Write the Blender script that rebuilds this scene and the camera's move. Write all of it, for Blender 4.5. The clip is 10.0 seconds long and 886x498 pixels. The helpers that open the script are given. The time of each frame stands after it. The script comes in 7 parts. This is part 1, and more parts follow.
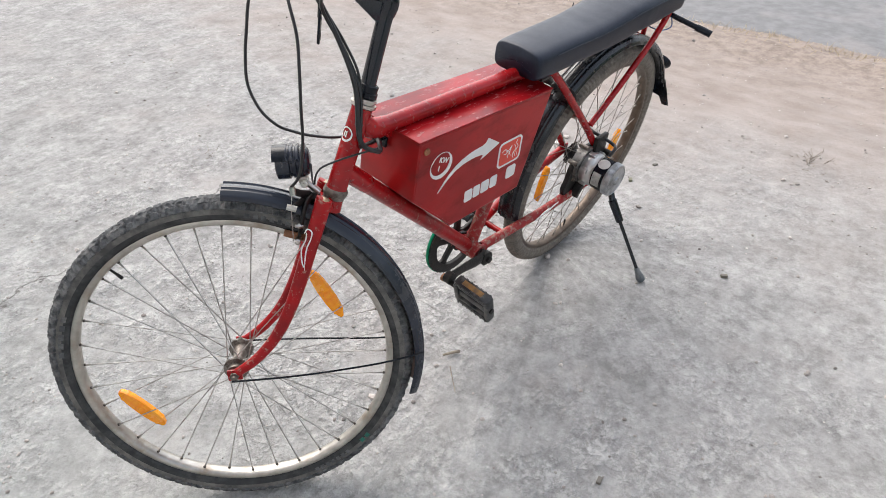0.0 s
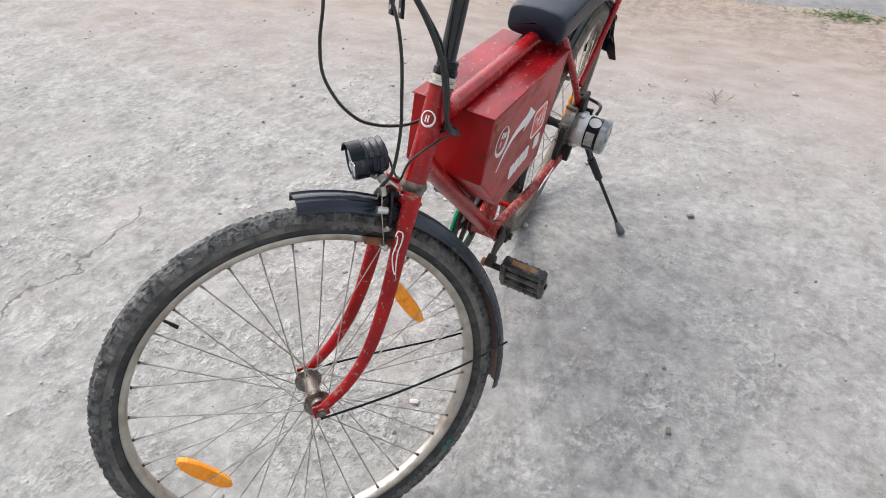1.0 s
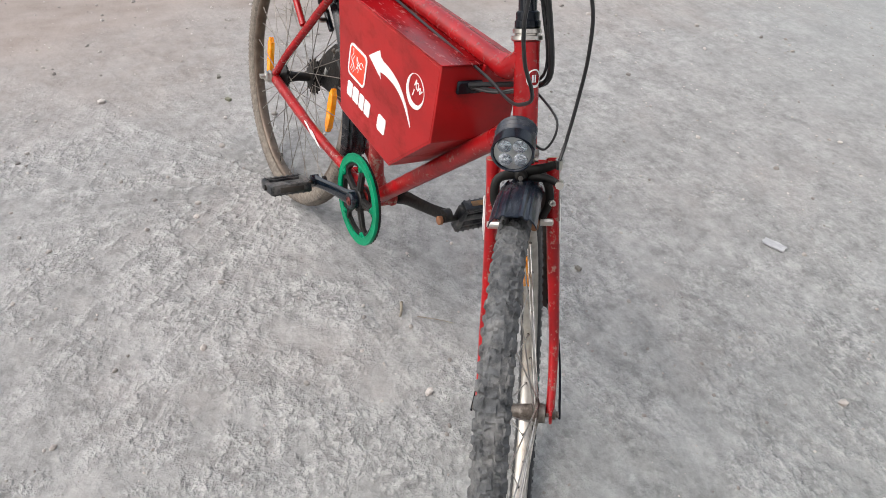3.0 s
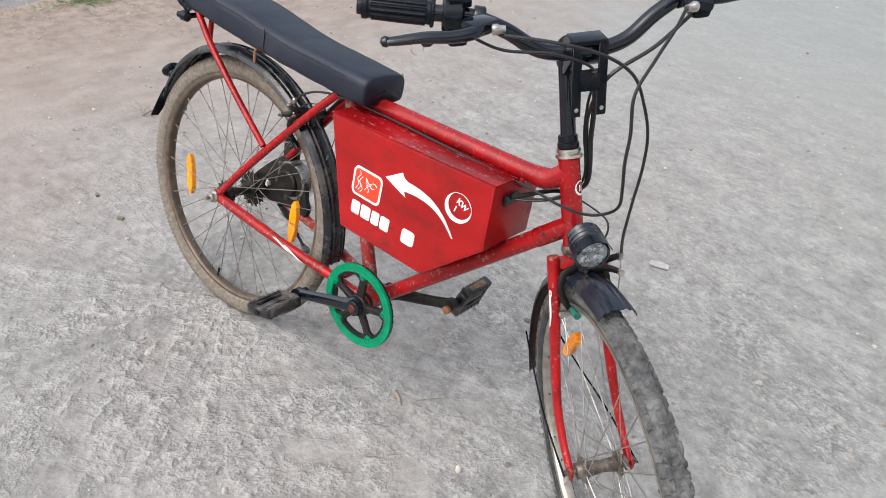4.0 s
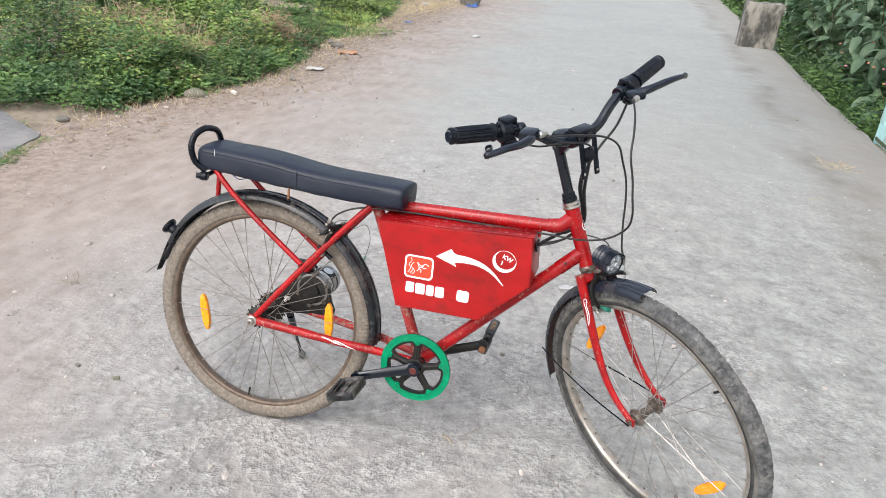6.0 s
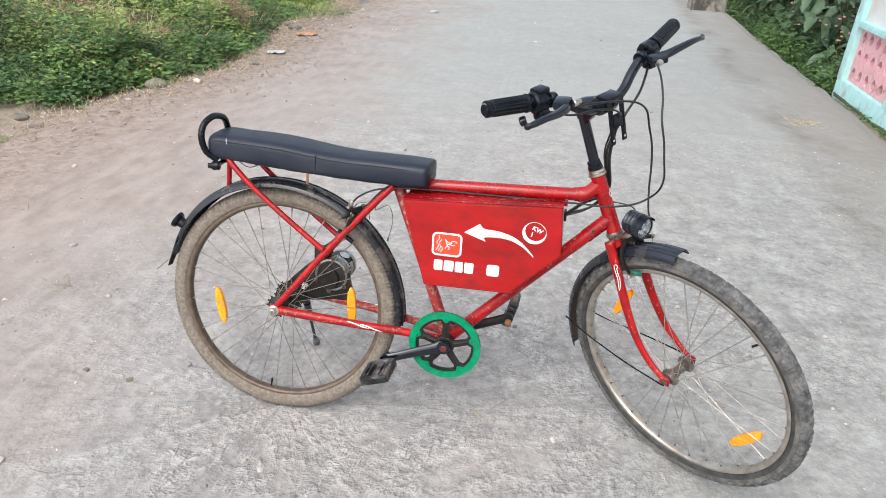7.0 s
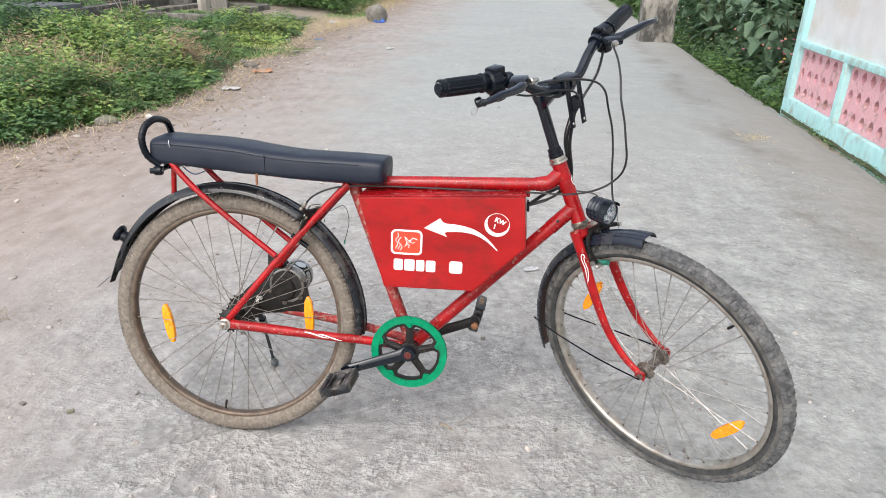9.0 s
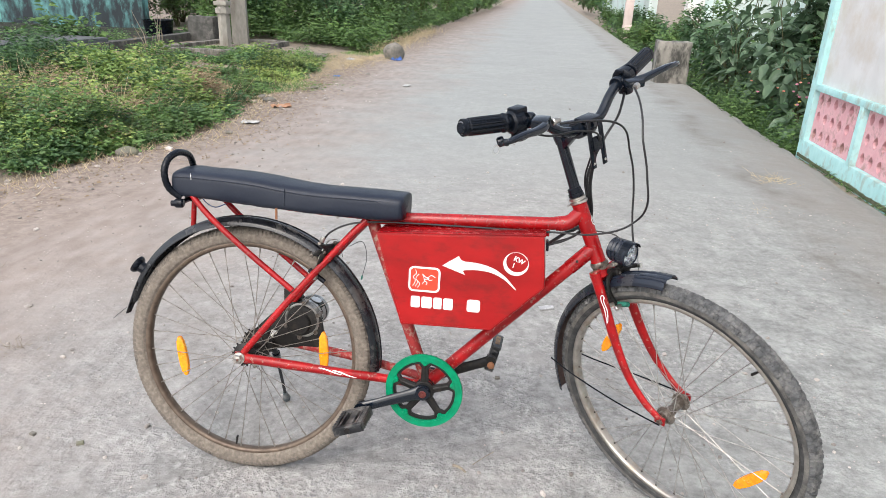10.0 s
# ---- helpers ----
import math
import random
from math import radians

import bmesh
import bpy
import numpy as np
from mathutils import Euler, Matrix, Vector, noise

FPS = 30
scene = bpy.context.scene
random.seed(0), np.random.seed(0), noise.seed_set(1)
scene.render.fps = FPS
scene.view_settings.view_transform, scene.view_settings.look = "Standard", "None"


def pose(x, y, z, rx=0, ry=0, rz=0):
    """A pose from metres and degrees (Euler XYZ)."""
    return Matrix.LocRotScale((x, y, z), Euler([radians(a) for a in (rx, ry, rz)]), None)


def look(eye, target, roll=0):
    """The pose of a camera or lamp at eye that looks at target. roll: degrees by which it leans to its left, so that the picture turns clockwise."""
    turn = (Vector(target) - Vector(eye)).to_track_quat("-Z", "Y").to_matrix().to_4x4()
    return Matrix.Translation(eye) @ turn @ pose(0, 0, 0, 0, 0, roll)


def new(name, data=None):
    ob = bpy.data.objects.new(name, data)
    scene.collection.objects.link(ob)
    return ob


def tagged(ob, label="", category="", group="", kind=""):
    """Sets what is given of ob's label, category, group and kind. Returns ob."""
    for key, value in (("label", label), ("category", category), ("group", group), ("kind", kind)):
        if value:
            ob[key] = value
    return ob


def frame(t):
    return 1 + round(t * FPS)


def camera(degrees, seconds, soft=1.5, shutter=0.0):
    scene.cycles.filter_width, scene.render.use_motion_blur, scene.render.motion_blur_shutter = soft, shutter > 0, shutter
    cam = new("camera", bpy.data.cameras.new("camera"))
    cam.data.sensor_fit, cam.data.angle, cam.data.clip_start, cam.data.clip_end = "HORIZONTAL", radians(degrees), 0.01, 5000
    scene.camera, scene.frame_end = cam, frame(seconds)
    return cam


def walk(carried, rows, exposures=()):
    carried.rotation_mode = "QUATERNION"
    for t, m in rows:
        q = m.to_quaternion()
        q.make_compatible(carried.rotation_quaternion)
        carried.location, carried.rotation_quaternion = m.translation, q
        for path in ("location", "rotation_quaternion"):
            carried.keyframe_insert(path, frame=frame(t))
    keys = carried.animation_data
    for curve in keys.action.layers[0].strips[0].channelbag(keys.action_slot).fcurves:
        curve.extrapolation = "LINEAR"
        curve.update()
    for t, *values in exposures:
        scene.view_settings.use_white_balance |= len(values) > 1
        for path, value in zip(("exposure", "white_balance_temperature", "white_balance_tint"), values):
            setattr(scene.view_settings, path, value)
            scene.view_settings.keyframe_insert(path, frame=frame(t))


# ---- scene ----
cam = camera(67.7, 10.0, soft=0.8)
PATH = [
    (0, (1.454, 0.872, 1.219), (0.271, -0.217, 0.03), -1.4),
    (0.5, (1.579, 0.702, 1.191), (0.276, -0.164, -0.055), 0.1),
    (1, (1.614, 0.496, 1.181), (0.201, -0.185, -0.059), -0.9),
    (1.5, (1.638, 0.263, 1.161), (0.145, -0.072, -0.127), 0.6),
    (2, (1.645, -0.007, 1.175), (0.152, 0.096, -0.152), 4.2),
    (2.2, (1.612, -0.086, 1.159), (0.143, 0.154, -0.177), 3.9),
    (3.3, (1.416, -0.57, 1.175), (0.353, 0.47, -0.163), 8.4),
    (3.5, (1.373, -0.642, 1.198), (0.407, 0.518, -0.114), 9.8),
    (4, (1.18, -0.793, 1.269), (0.313, 0.553, 0.071), 9.7),
    (4.5, (1.024, -1.022, 1.331), (0.336, 0.496, 0.226), 5.2),
    (5, (0.967, -1.175, 1.367), (0.467, 0.51, 0.414), 3.7),
    (5.5, (0.946, -1.309, 1.369), (0.513, 0.404, 0.431), 4.1),
    (6, (0.854, -1.374, 1.376), (0.441, 0.362, 0.472), 4.2),
    (6.2, (0.799, -1.384, 1.375), (0.397, 0.348, 0.46), 3.4),
    (7.5, (0.679, -1.412, 1.332), (0.482, 0.334, 0.375), 2.2),
    (8, (0.695, -1.397, 1.29), (0.544, 0.372, 0.37), 1.8),
    (8.5, (0.701, -1.388, 1.25), (0.526, 0.376, 0.323), 1.0),
    (9, (0.702, -1.386, 1.229), (0.509, 0.42, 0.391), 1.3),
    (9.5, (0.7, -1.382, 1.222), (0.469, 0.446, 0.445), 1.2),
    (10, (0.684, -1.377, 1.231), (0.45, 0.466, 0.489), 2.0),
]
EXPOSURES = [(0.0, 1.10), (0.5, 1.09), (1.0, 1.06), (2.0, 0.98), (3.3, 0.77), (3.7, 0.78), (4.5, 1.03), (5.5, 1.07), (7.5, 1.04), (9.0, 1.03), (10.0, 1.01)]
walk(cam, [(t, look(eye, target, roll)) for t, eye, target, roll in PATH], exposures=EXPOSURES)

# ---- light: bright overcast, no hard shadows ----
world = bpy.data.worlds.new("sky")
scene.world = world
world.use_nodes = True
wn, wl = world.node_tree.nodes, world.node_tree.links
sky = wn.new("ShaderNodeTexSky")
sky.sky_type, sky.sun_disc = "NISHITA", False
sky.sun_elevation, sky.sun_rotation = radians(52), radians(200)
sky.air_density, sky.dust_density, sky.ozone_density = 1.0, 4.0, 1.0
grey = wn.new("ShaderNodeHueSaturation")
grey.inputs["Saturation"].default_value = 0.5
wl.new(sky.outputs[0], grey.inputs["Color"])
wl.new(grey.outputs[0], wn["Background"].inputs["Color"])
wn["Background"].inputs["Strength"].default_value = 0.16
sun = new("sun", bpy.data.lights.new("sun", "SUN"))
sun.data.energy, sun.data.angle, sun.data.color = 0.5, radians(110), (1.0, 0.97, 0.92)
sun.matrix_world = look((-2.0, -5.5, 7.5), (0, 0, 0))


# ---- materials ----
def mat(name, c1, c2=None, scale=30.0, rough=0.6, metal=0.0, bump=0.15, bump_scale=120.0, c3=None, stain_scale=4.0,
        stain=(0.5, 0.65), amount=0.6, coat=0.0, vary=0.0, island=False, spec=0.5, depth=0.002, stretch=None):
    """Two-scale procedural surface: grain c1/c2 at scale, patches of c3 at stain_scale, fine relief."""
    m = bpy.data.materials.new(name)
    m.use_nodes = True
    n, l = m.node_tree.nodes, m.node_tree.links
    b = n["Principled BSDF"]
    b.inputs["Roughness"].default_value = rough
    b.inputs["Metallic"].default_value = metal
    b.inputs["Coat Weight"].default_value = coat
    b.inputs["Coat Roughness"].default_value = 0.2
    b.inputs["Specular IOR Level"].default_value = spec
    co = n.new("ShaderNodeTexCoord")
    where = co.outputs["Object"]
    if stretch:
        pull = n.new("ShaderNodeVectorMath")
        pull.operation = "MULTIPLY"
        pull.inputs[1].default_value = stretch
        l.new(where, pull.inputs[0])
        where = pull.outputs[0]
    c2 = c2 or tuple(v * 0.75 for v in c1)
    grain = n.new("ShaderNodeTexNoise")
    grain.inputs["Scale"].default_value, grain.inputs["Detail"].default_value = scale, 6
    l.new(where, grain.inputs["Vector"])
    ramp = n.new("ShaderNodeValToRGB")
    ramp.color_ramp.elements[0].position, ramp.color_ramp.elements[1].position = 0.35, 0.65
    ramp.color_ramp.elements[0].color, ramp.color_ramp.elements[1].color = (*c2, 1), (*c1, 1)
    l.new(grain.outputs["Fac"], ramp.inputs["Fac"])
    colour = ramp.outputs["Color"]
    if c3:
        patch = n.new("ShaderNodeTexNoise")
        patch.inputs["Scale"].default_value, patch.inputs["Detail"].default_value = stain_scale, 8
        patch.inputs["Roughness"].default_value = 0.65
        l.new(where, patch.inputs["Vector"])
        edge = n.new("ShaderNodeMapRange")
        edge.inputs["From Min"].default_value, edge.inputs["From Max"].default_value = stain
        edge.inputs["To Max"].default_value = amount
        l.new(patch.outputs["Fac"], edge.inputs["Value"])
        mix = n.new("ShaderNodeMix")
        mix.data_type = "RGBA"
        l.new(edge.outputs[0], mix.inputs["Factor"])
        l.new(colour, mix.inputs["A"])
        mix.inputs["B"].default_value = (*c3, 1)
        colour = mix.outputs["Result"]
        dull = n.new("ShaderNodeMapRange")
        dull.inputs["To Min"].default_value, dull.inputs["To Max"].default_value = rough, min(1.0, rough + 0.35)
        l.new(edge.outputs[0], dull.inputs["Value"])
        l.new(dull.outputs[0], b.inputs["Roughness"])
    if vary:
        rnd = n.new("ShaderNodeNewGeometry").outputs["Random Per Island"] if island else n.new("ShaderNodeObjectInfo").outputs["Random"]
        tone = n.new("ShaderNodeMapRange")
        tone.inputs["To Min"].default_value, tone.inputs["To Max"].default_value = 1 - vary, 1 + vary
        l.new(rnd, tone.inputs["Value"])
        hsv = n.new("ShaderNodeHueSaturation")
        l.new(tone.outputs[0], hsv.inputs["Value"])
        l.new(colour, hsv.inputs["Color"])
        colour = hsv.outputs["Color"]
    l.new(colour, b.inputs["Base Color"])
    if bump:
        fine = n.new("ShaderNodeTexNoise")
        fine.inputs["Scale"].default_value, fine.inputs["Detail"].default_value = bump_scale, 8
        l.new(co.outputs["Object"], fine.inputs["Vector"])
        bp = n.new("ShaderNodeBump")
        bp.inputs["Strength"].default_value, bp.inputs["Distance"].default_value = bump, depth
        l.new(fine.outputs["Fac"], bp.inputs["Height"])
        l.new(bp.outputs["Normal"], b.inputs["Normal"])
    return m


def leaf_mat(name, dark, light, dry=None, rough=0.5):
    """Leaves: each one its own tone between dark and light, some dry, a little light passing through."""
    m = bpy.data.materials.new(name)
    m.use_nodes = True
    n, l = m.node_tree.nodes, m.node_tree.links
    b = n["Principled BSDF"]
    b.inputs["Roughness"].default_value = rough
    b.inputs["Specular IOR Level"].default_value = 0.35
    rnd = n.new("ShaderNodeNewGeometry")
    info = n.new("ShaderNodeObjectInfo")
    co = n.new("ShaderNodeTexCoord")
    clump = n.new("ShaderNodeTexNoise")
    clump.inputs["Scale"].default_value, clump.inputs["Detail"].default_value = 3.4, 3
    l.new(co.outputs["Object"], clump.inputs["Vector"])
    shade = n.new("ShaderNodeMapRange")
    shade.inputs["From Min"].default_value, shade.inputs["From Max"].default_value = 0.30, 0.70
    shade.inputs["To Max"].default_value = 0.55
    l.new(clump.outputs["Fac"], shade.inputs["Value"])
    own = n.new("ShaderNodeMath")
    own.operation = "MULTIPLY_ADD"
    own.inputs[1].default_value = 0.30
    l.new(rnd.outputs["Random Per Island"], own.inputs[0])
    l.new(shade.outputs[0], own.inputs[2])
    wrap = n.new("ShaderNodeMath")
    wrap.operation = "MULTIPLY_ADD"
    wrap.inputs[1].default_value = 0.15
    l.new(info.outputs["Random"], wrap.inputs[0])
    l.new(own.outputs[0], wrap.inputs[2])
    ramp = n.new("ShaderNodeValToRGB")
    ramp.color_ramp.elements[0].color, ramp.color_ramp.elements[1].color = (*dark, 1), (*light, 1)
    if dry:
        ramp.color_ramp.elements[1].position = 0.86
        e = ramp.color_ramp.elements.new(0.95)
        e.color = (*dry, 1)
    l.new(wrap.outputs[0], ramp.inputs["Fac"])
    patch = n.new("ShaderNodeTexNoise")
    patch.inputs["Scale"].default_value, patch.inputs["Detail"].default_value = 1.6, 4
    l.new(co.outputs["Object"], patch.inputs["Vector"])
    tone = n.new("ShaderNodeMapRange")
    tone.inputs["From Min"].default_value, tone.inputs["From Max"].default_value = 0.35, 0.65
    tone.inputs["To Min"].default_value, tone.inputs["To Max"].default_value = 0.7, 1.25
    l.new(patch.outputs["Fac"], tone.inputs["Value"])
    hsv = n.new("ShaderNodeHueSaturation")
    l.new(tone.outputs[0], hsv.inputs["Value"])
    l.new(ramp.outputs[0], hsv.inputs["Color"])
    l.new(hsv.outputs[0], b.inputs["Base Color"])
    tr = n.new("ShaderNodeBsdfTranslucent")
    l.new(hsv.outputs[0], tr.inputs["Color"])
    mx = n.new("ShaderNodeMixShader")
    mx.inputs[0].default_value = 0.25
    l.new(b.outputs[0], mx.inputs[1])
    l.new(tr.outputs[0], mx.inputs[2])
    l.new(mx.outputs[0], n["Material Output"].inputs["Surface"])
    return m


def road_mat():
    """Worn cement road: grey with pale blotches, relief shade painted dark into its crevices and pits, sandy dirt swept
    over its west side (x below about -1.1).
    """
    m = bpy.data.materials.new("road_cement")
    m.use_nodes = True
    n, l = m.node_tree.nodes, m.node_tree.links
    b = n["Principled BSDF"]
    b.inputs["Roughness"].default_value = 0.92
    b.inputs["Specular IOR Level"].default_value = 0.25
    co = n.new("ShaderNodeTexCoord").outputs["Object"]

    def noise_at(scale, detail=8, rough=0.6):
        t = n.new("ShaderNodeTexNoise")
        t.inputs["Scale"].default_value, t.inputs["Detail"].default_value, t.inputs["Roughness"].default_value = scale, detail, rough
        l.new(co, t.inputs["Vector"])
        return t.outputs["Fac"]

    def ranged(v, a, c, lo=0.0, hi=1.0):
        r = n.new("ShaderNodeMapRange")
        r.inputs["From Min"].default_value, r.inputs["From Max"].default_value = a, c
        r.inputs["To Min"].default_value, r.inputs["To Max"].default_value = lo, hi
        l.new(v, r.inputs["Value"])
        return r.outputs[0]

    def mixed(f, a, c):
        x = n.new("ShaderNodeMix")
        x.data_type = "RGBA"
        l.new(f, x.inputs["Factor"])
        for socket, v in (("A", a), ("B", c)):
            if isinstance(v, tuple):
                x.inputs[socket].default_value = (*v, 1)
            else:
                l.new(v, x.inputs[socket])
        return x.outputs["Result"]

    def maths(op, a, c):
        x = n.new("ShaderNodeMath")
        x.operation = op
        for k, v in enumerate((a, c)):
            if isinstance(v, (int, float)):
                x.inputs[k].default_value = v
            else:
                l.new(v, x.inputs[k])
        return x.outputs[0]

    sep = n.new("ShaderNodeSeparateXYZ")
    l.new(co, sep.inputs[0])
    along_y = maths("ADD", sep.outputs["Y"], maths("MULTIPLY", maths("SUBTRACT", noise_at(0.7, 4), 0.5), 2.0))
    rough_zone = ranged(along_y, 1.2, 3.4, 1.0, 0.28)
    crust = maths("MULTIPLY", maths("MULTIPLY", ranged(noise_at(1.7, 6, 0.6), 0.36, 0.58, 0.12, 1.0), ranged(noise_at(6.5, 6, 0.66), 0.42, 0.56, 0.22, 1.0)), rough_zone)
    far_off = None
    for cx, cy, rx, ry in ((0.40, -0.62, 1.05, 0.85), (0.95, 0.70, 0.75, 0.45)):
        ex = maths("MULTIPLY", maths("SUBTRACT", sep.outputs["X"], cx), 1 / rx)
        ey = maths("MULTIPLY", maths("SUBTRACT", sep.outputs["Y"], cy), 1 / ry)
        away = maths("SQRT", maths("ADD", maths("MULTIPLY", ex, ex), maths("MULTIPLY", ey, ey)), 0)
        far_off = away if far_off is None else maths("MINIMUM", far_off, away)
    far_off = maths("ADD", far_off, maths("MULTIPLY", maths("SUBTRACT", noise_at(1.3, 6, 0.65), 0.5), 1.2))
    crust = maths("MULTIPLY", crust, ranged(far_off, 0.65, 1.35, 0.82, 0.32))
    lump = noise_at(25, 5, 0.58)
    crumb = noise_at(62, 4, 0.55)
    mottle = maths("ADD", maths("MULTIPLY", ranged(noise_at(30, 8, 0.72), 0.30, 0.70), maths("ADD", maths("MULTIPLY", rough_zone, 0.30), maths("MULTIPLY", crust, 0.90))), maths("ADD", maths("MULTIPLY", maths("MULTIPLY", ranged(noise_at(7.5, 7, 0.66), 0.3, 0.7), rough_zone), 0.50), ranged(rough_zone, 0.28, 1.0, 0.42, 0.0)))
    grey = mixed(ranged(mottle, 0.22, 1.12), CEMENT_DARK, CEMENT_PALE)
    grey = mixed(ranged(noise_at(0.9, 10, 0.70), 0.46, 0.66, 0, 0.40), grey, CEMENT_DULL)
    grey = mixed(maths("MULTIPLY", ranged(noise_at(5.5, 10, 0.75), 0.50, 0.68, 0, 0.6), rough_zone), grey, CEMENT_PALE)
    grey = mixed(maths("MULTIPLY", ranged(noise_at(3.4, 10, 0.75), 0.57, 0.72, 0, 0.5), maths("ADD", 0.2, rough_zone)), grey, CEMENT_DARK)
    grey = mixed(maths("MULTIPLY", ranged(noise_at(2.3, 10, 0.70), 0.52, 0.70, 0, 0.5), ranged(along_y, 2.0, 4.5, 1, 0)), grey, (0.345, 0.312, 0.292))
    grey = mixed(maths("MULTIPLY", ranged(noise_at(0.6, 9, 0.72), 0.48, 0.62, 0, 0.45), ranged(along_y, 2.0, 4.5, 0.0, 1.0)), grey, (0.250, 0.252, 0.252))
    plain = maths("MAXIMUM", ranged(along_y, 1.6, 4.2, 0.0, 0.75), ranged(sep.outputs["X"], 0.5, 1.7, 0.0, 0.7))
    cool = n.new("ShaderNodeHueSaturation")
    cool.inputs["Saturation"].default_value = 0.0
    l.new(grey, cool.inputs["Color"])
    tint = n.new("ShaderNodeMix")
    tint.data_type, tint.blend_type = "RGBA", "MULTIPLY"
    tint.inputs["Factor"].default_value = 1.0
    l.new(cool.outputs[0], tint.inputs["A"])
    tint.inputs["B"].default_value = (0.955, 1.012, 0.985, 1)
    grey = mixed(plain, grey, tint.outputs["Result"])
    # Thin dark lines painted as shade between clods, which the bump barely shows.
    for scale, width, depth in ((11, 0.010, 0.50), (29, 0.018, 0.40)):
        crevice_shade = maths("ABSOLUTE", maths("SUBTRACT", noise_at(scale, 5, 0.62), 0.5), 0)
        grey = mixed(maths("MULTIPLY", ranged(crevice_shade, 0.0, width, depth, 0), maths("ADD", 0.10, crust)), grey, tuple(v * 0.52 for v in CEMENT))
    # Low spots of the lump field darkened in colour, standing in for shade.
    hollow_shade = maths("MULTIPLY", ranged(lump, 0.38, 0.46, 0.42, 0), crust)
    grey = mixed(hollow_shade, grey, tuple(v * 0.50 for v in CEMENT))
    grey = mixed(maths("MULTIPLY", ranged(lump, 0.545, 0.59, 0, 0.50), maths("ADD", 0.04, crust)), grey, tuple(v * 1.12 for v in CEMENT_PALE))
    # Shade between crumbs, also put into the colour.
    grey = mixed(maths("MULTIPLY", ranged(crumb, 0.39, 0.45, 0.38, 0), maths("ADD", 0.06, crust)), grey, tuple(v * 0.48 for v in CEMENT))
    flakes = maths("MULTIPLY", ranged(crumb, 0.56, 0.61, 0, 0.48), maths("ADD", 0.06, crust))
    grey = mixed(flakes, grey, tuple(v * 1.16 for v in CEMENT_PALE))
    grains = maths("MULTIPLY", ranged(noise_at(128, 3, 0.6), 0.55, 0.63, 0, 0.22), maths("ADD", 0.10, crust))
    grey = mixed(grains, grey, tuple(v * 1.18 for v in CEMENT_PALE))
    # Small pits: their inner shade is painted as darker cement.
    pit_shade = maths("MULTIPLY", ranged(noise_at(78, 5, 0.66), 0.56, 0.65, 0, 0.36), maths("ADD", 0.10, crust))
    grey = mixed(pit_shade, grey, tuple(v * 0.45 for v in CEMENT))
    grey = mixed(maths("MULTIPLY", ranged(noise_at(15, 6, 0.7), 0.62, 0.70, 0, 0.55), maths("ADD", 0.25, crust)), grey, tuple(v * 0.55 for v in CEMENT))
    for row, wander in ((10.3, 0.5), (29.8, 1.2)):
        joint = maths("ABSOLUTE", maths("ADD", maths("SUBTRACT", sep.outputs["Y"], row), maths("MULTIPLY", maths("SUBTRACT", noise_at(0.9, 6, 0.6), 0.5), wander)), 0)
        grey = mixed(maths("MULTIPLY", ranged(joint, 0.01, 0.05 * wander, 0.6, 0), ranged(noise_at(1.6, 4), 0.42, 0.58)), grey, tuple(v * 0.5 for v in CEMENT))
    rim = maths("ADD", sep.outputs["X"], maths("MULTIPLY", maths("SUBTRACT", noise_at(1.9, 8, 0.7), 0.5), 1.6))
    grey = mixed(ranged(rim, 2.2, 2.75, 0, 0.55), grey, (0.235, 0.214, 0.190))
    crack = maths("ABSOLUTE", maths("ADD", maths("ADD", sep.outputs["Y"], 1.02), maths("MULTIPLY", maths("SUBTRACT", noise_at(2.4, 6, 0.6), 0.5), 0.55)), 0)
    stretch = maths("MULTIPLY", ranged(sep.outputs["X"], 0.40, 0.50), ranged(sep.outputs["X"], 1.25, 1.35, 1, 0))
    grey = mixed(maths("MULTIPLY", ranged(crack, 0.001, 0.007, 0.85, 0), stretch), grey, (0.10, 0.094, 0.088))
    drift = maths("ABSOLUTE", maths("ADD", maths("SUBTRACT", sep.outputs["X"], 2.32), maths("MULTIPLY", maths("SUBTRACT", noise_at(0.8, 6, 0.6), 0.5), 0.9)), 0)
    grey = mixed(maths("MULTIPLY", ranged(drift, 0.0, 0.22, 0.8, 0), ranged(noise_at(1.3, 8, 0.7), 0.40, 0.60)), grey, (0.175, 0.163, 0.148))
    ripple = n.new("ShaderNodeVectorMath")
    ripple.operation = "MULTIPLY"
    ripple.inputs[1].default_value = (1.0, 0.45, 1.0)
    l.new(co, ripple.inputs[0])
    swept = n.new("ShaderNodeTexNoise")
    swept.inputs["Scale"].default_value, swept.inputs["Detail"].default_value = 11, 5
    l.new(ripple.outputs[0], swept.inputs["Vector"])
    dirt = mixed(ranged(swept.outputs["Fac"], 0.34, 0.66), DIRT_DARK, DIRT)
    dirt = mixed(ranged(noise_at(2.0, 8, 0.66), 0.48, 0.68, 0, 0.7), dirt, DIRT_PALE)
    dirt = mixed(ranged(noise_at(42, 5, 0.65), 0.60, 0.70, 0, 0.5), dirt, tuple(v * 0.62 for v in DIRT))
    soiled = maths("ADD", sep.outputs["X"], maths("MULTIPLY", maths("SUBTRACT", noise_at(2.6, 9, 0.75), 0.5), 1.3))
    dirt = mixed(ranged(soiled, -2.15, -1.45, 1.0, 0), dirt, mixed(ranged(noise_at(17, 8, 0.72), 0.40, 0.58), (0.115, 0.088, 0.069), (0.30, 0.245, 0.200)))
    dirt = mixed(ranged(along_y, 2.2, 5.0, 0.45, 0.0), dirt, mixed(ranged(swept.outputs["Fac"], 0.36, 0.64), (0.262, 0.214, 0.186), (0.338, 0.284, 0.251)))
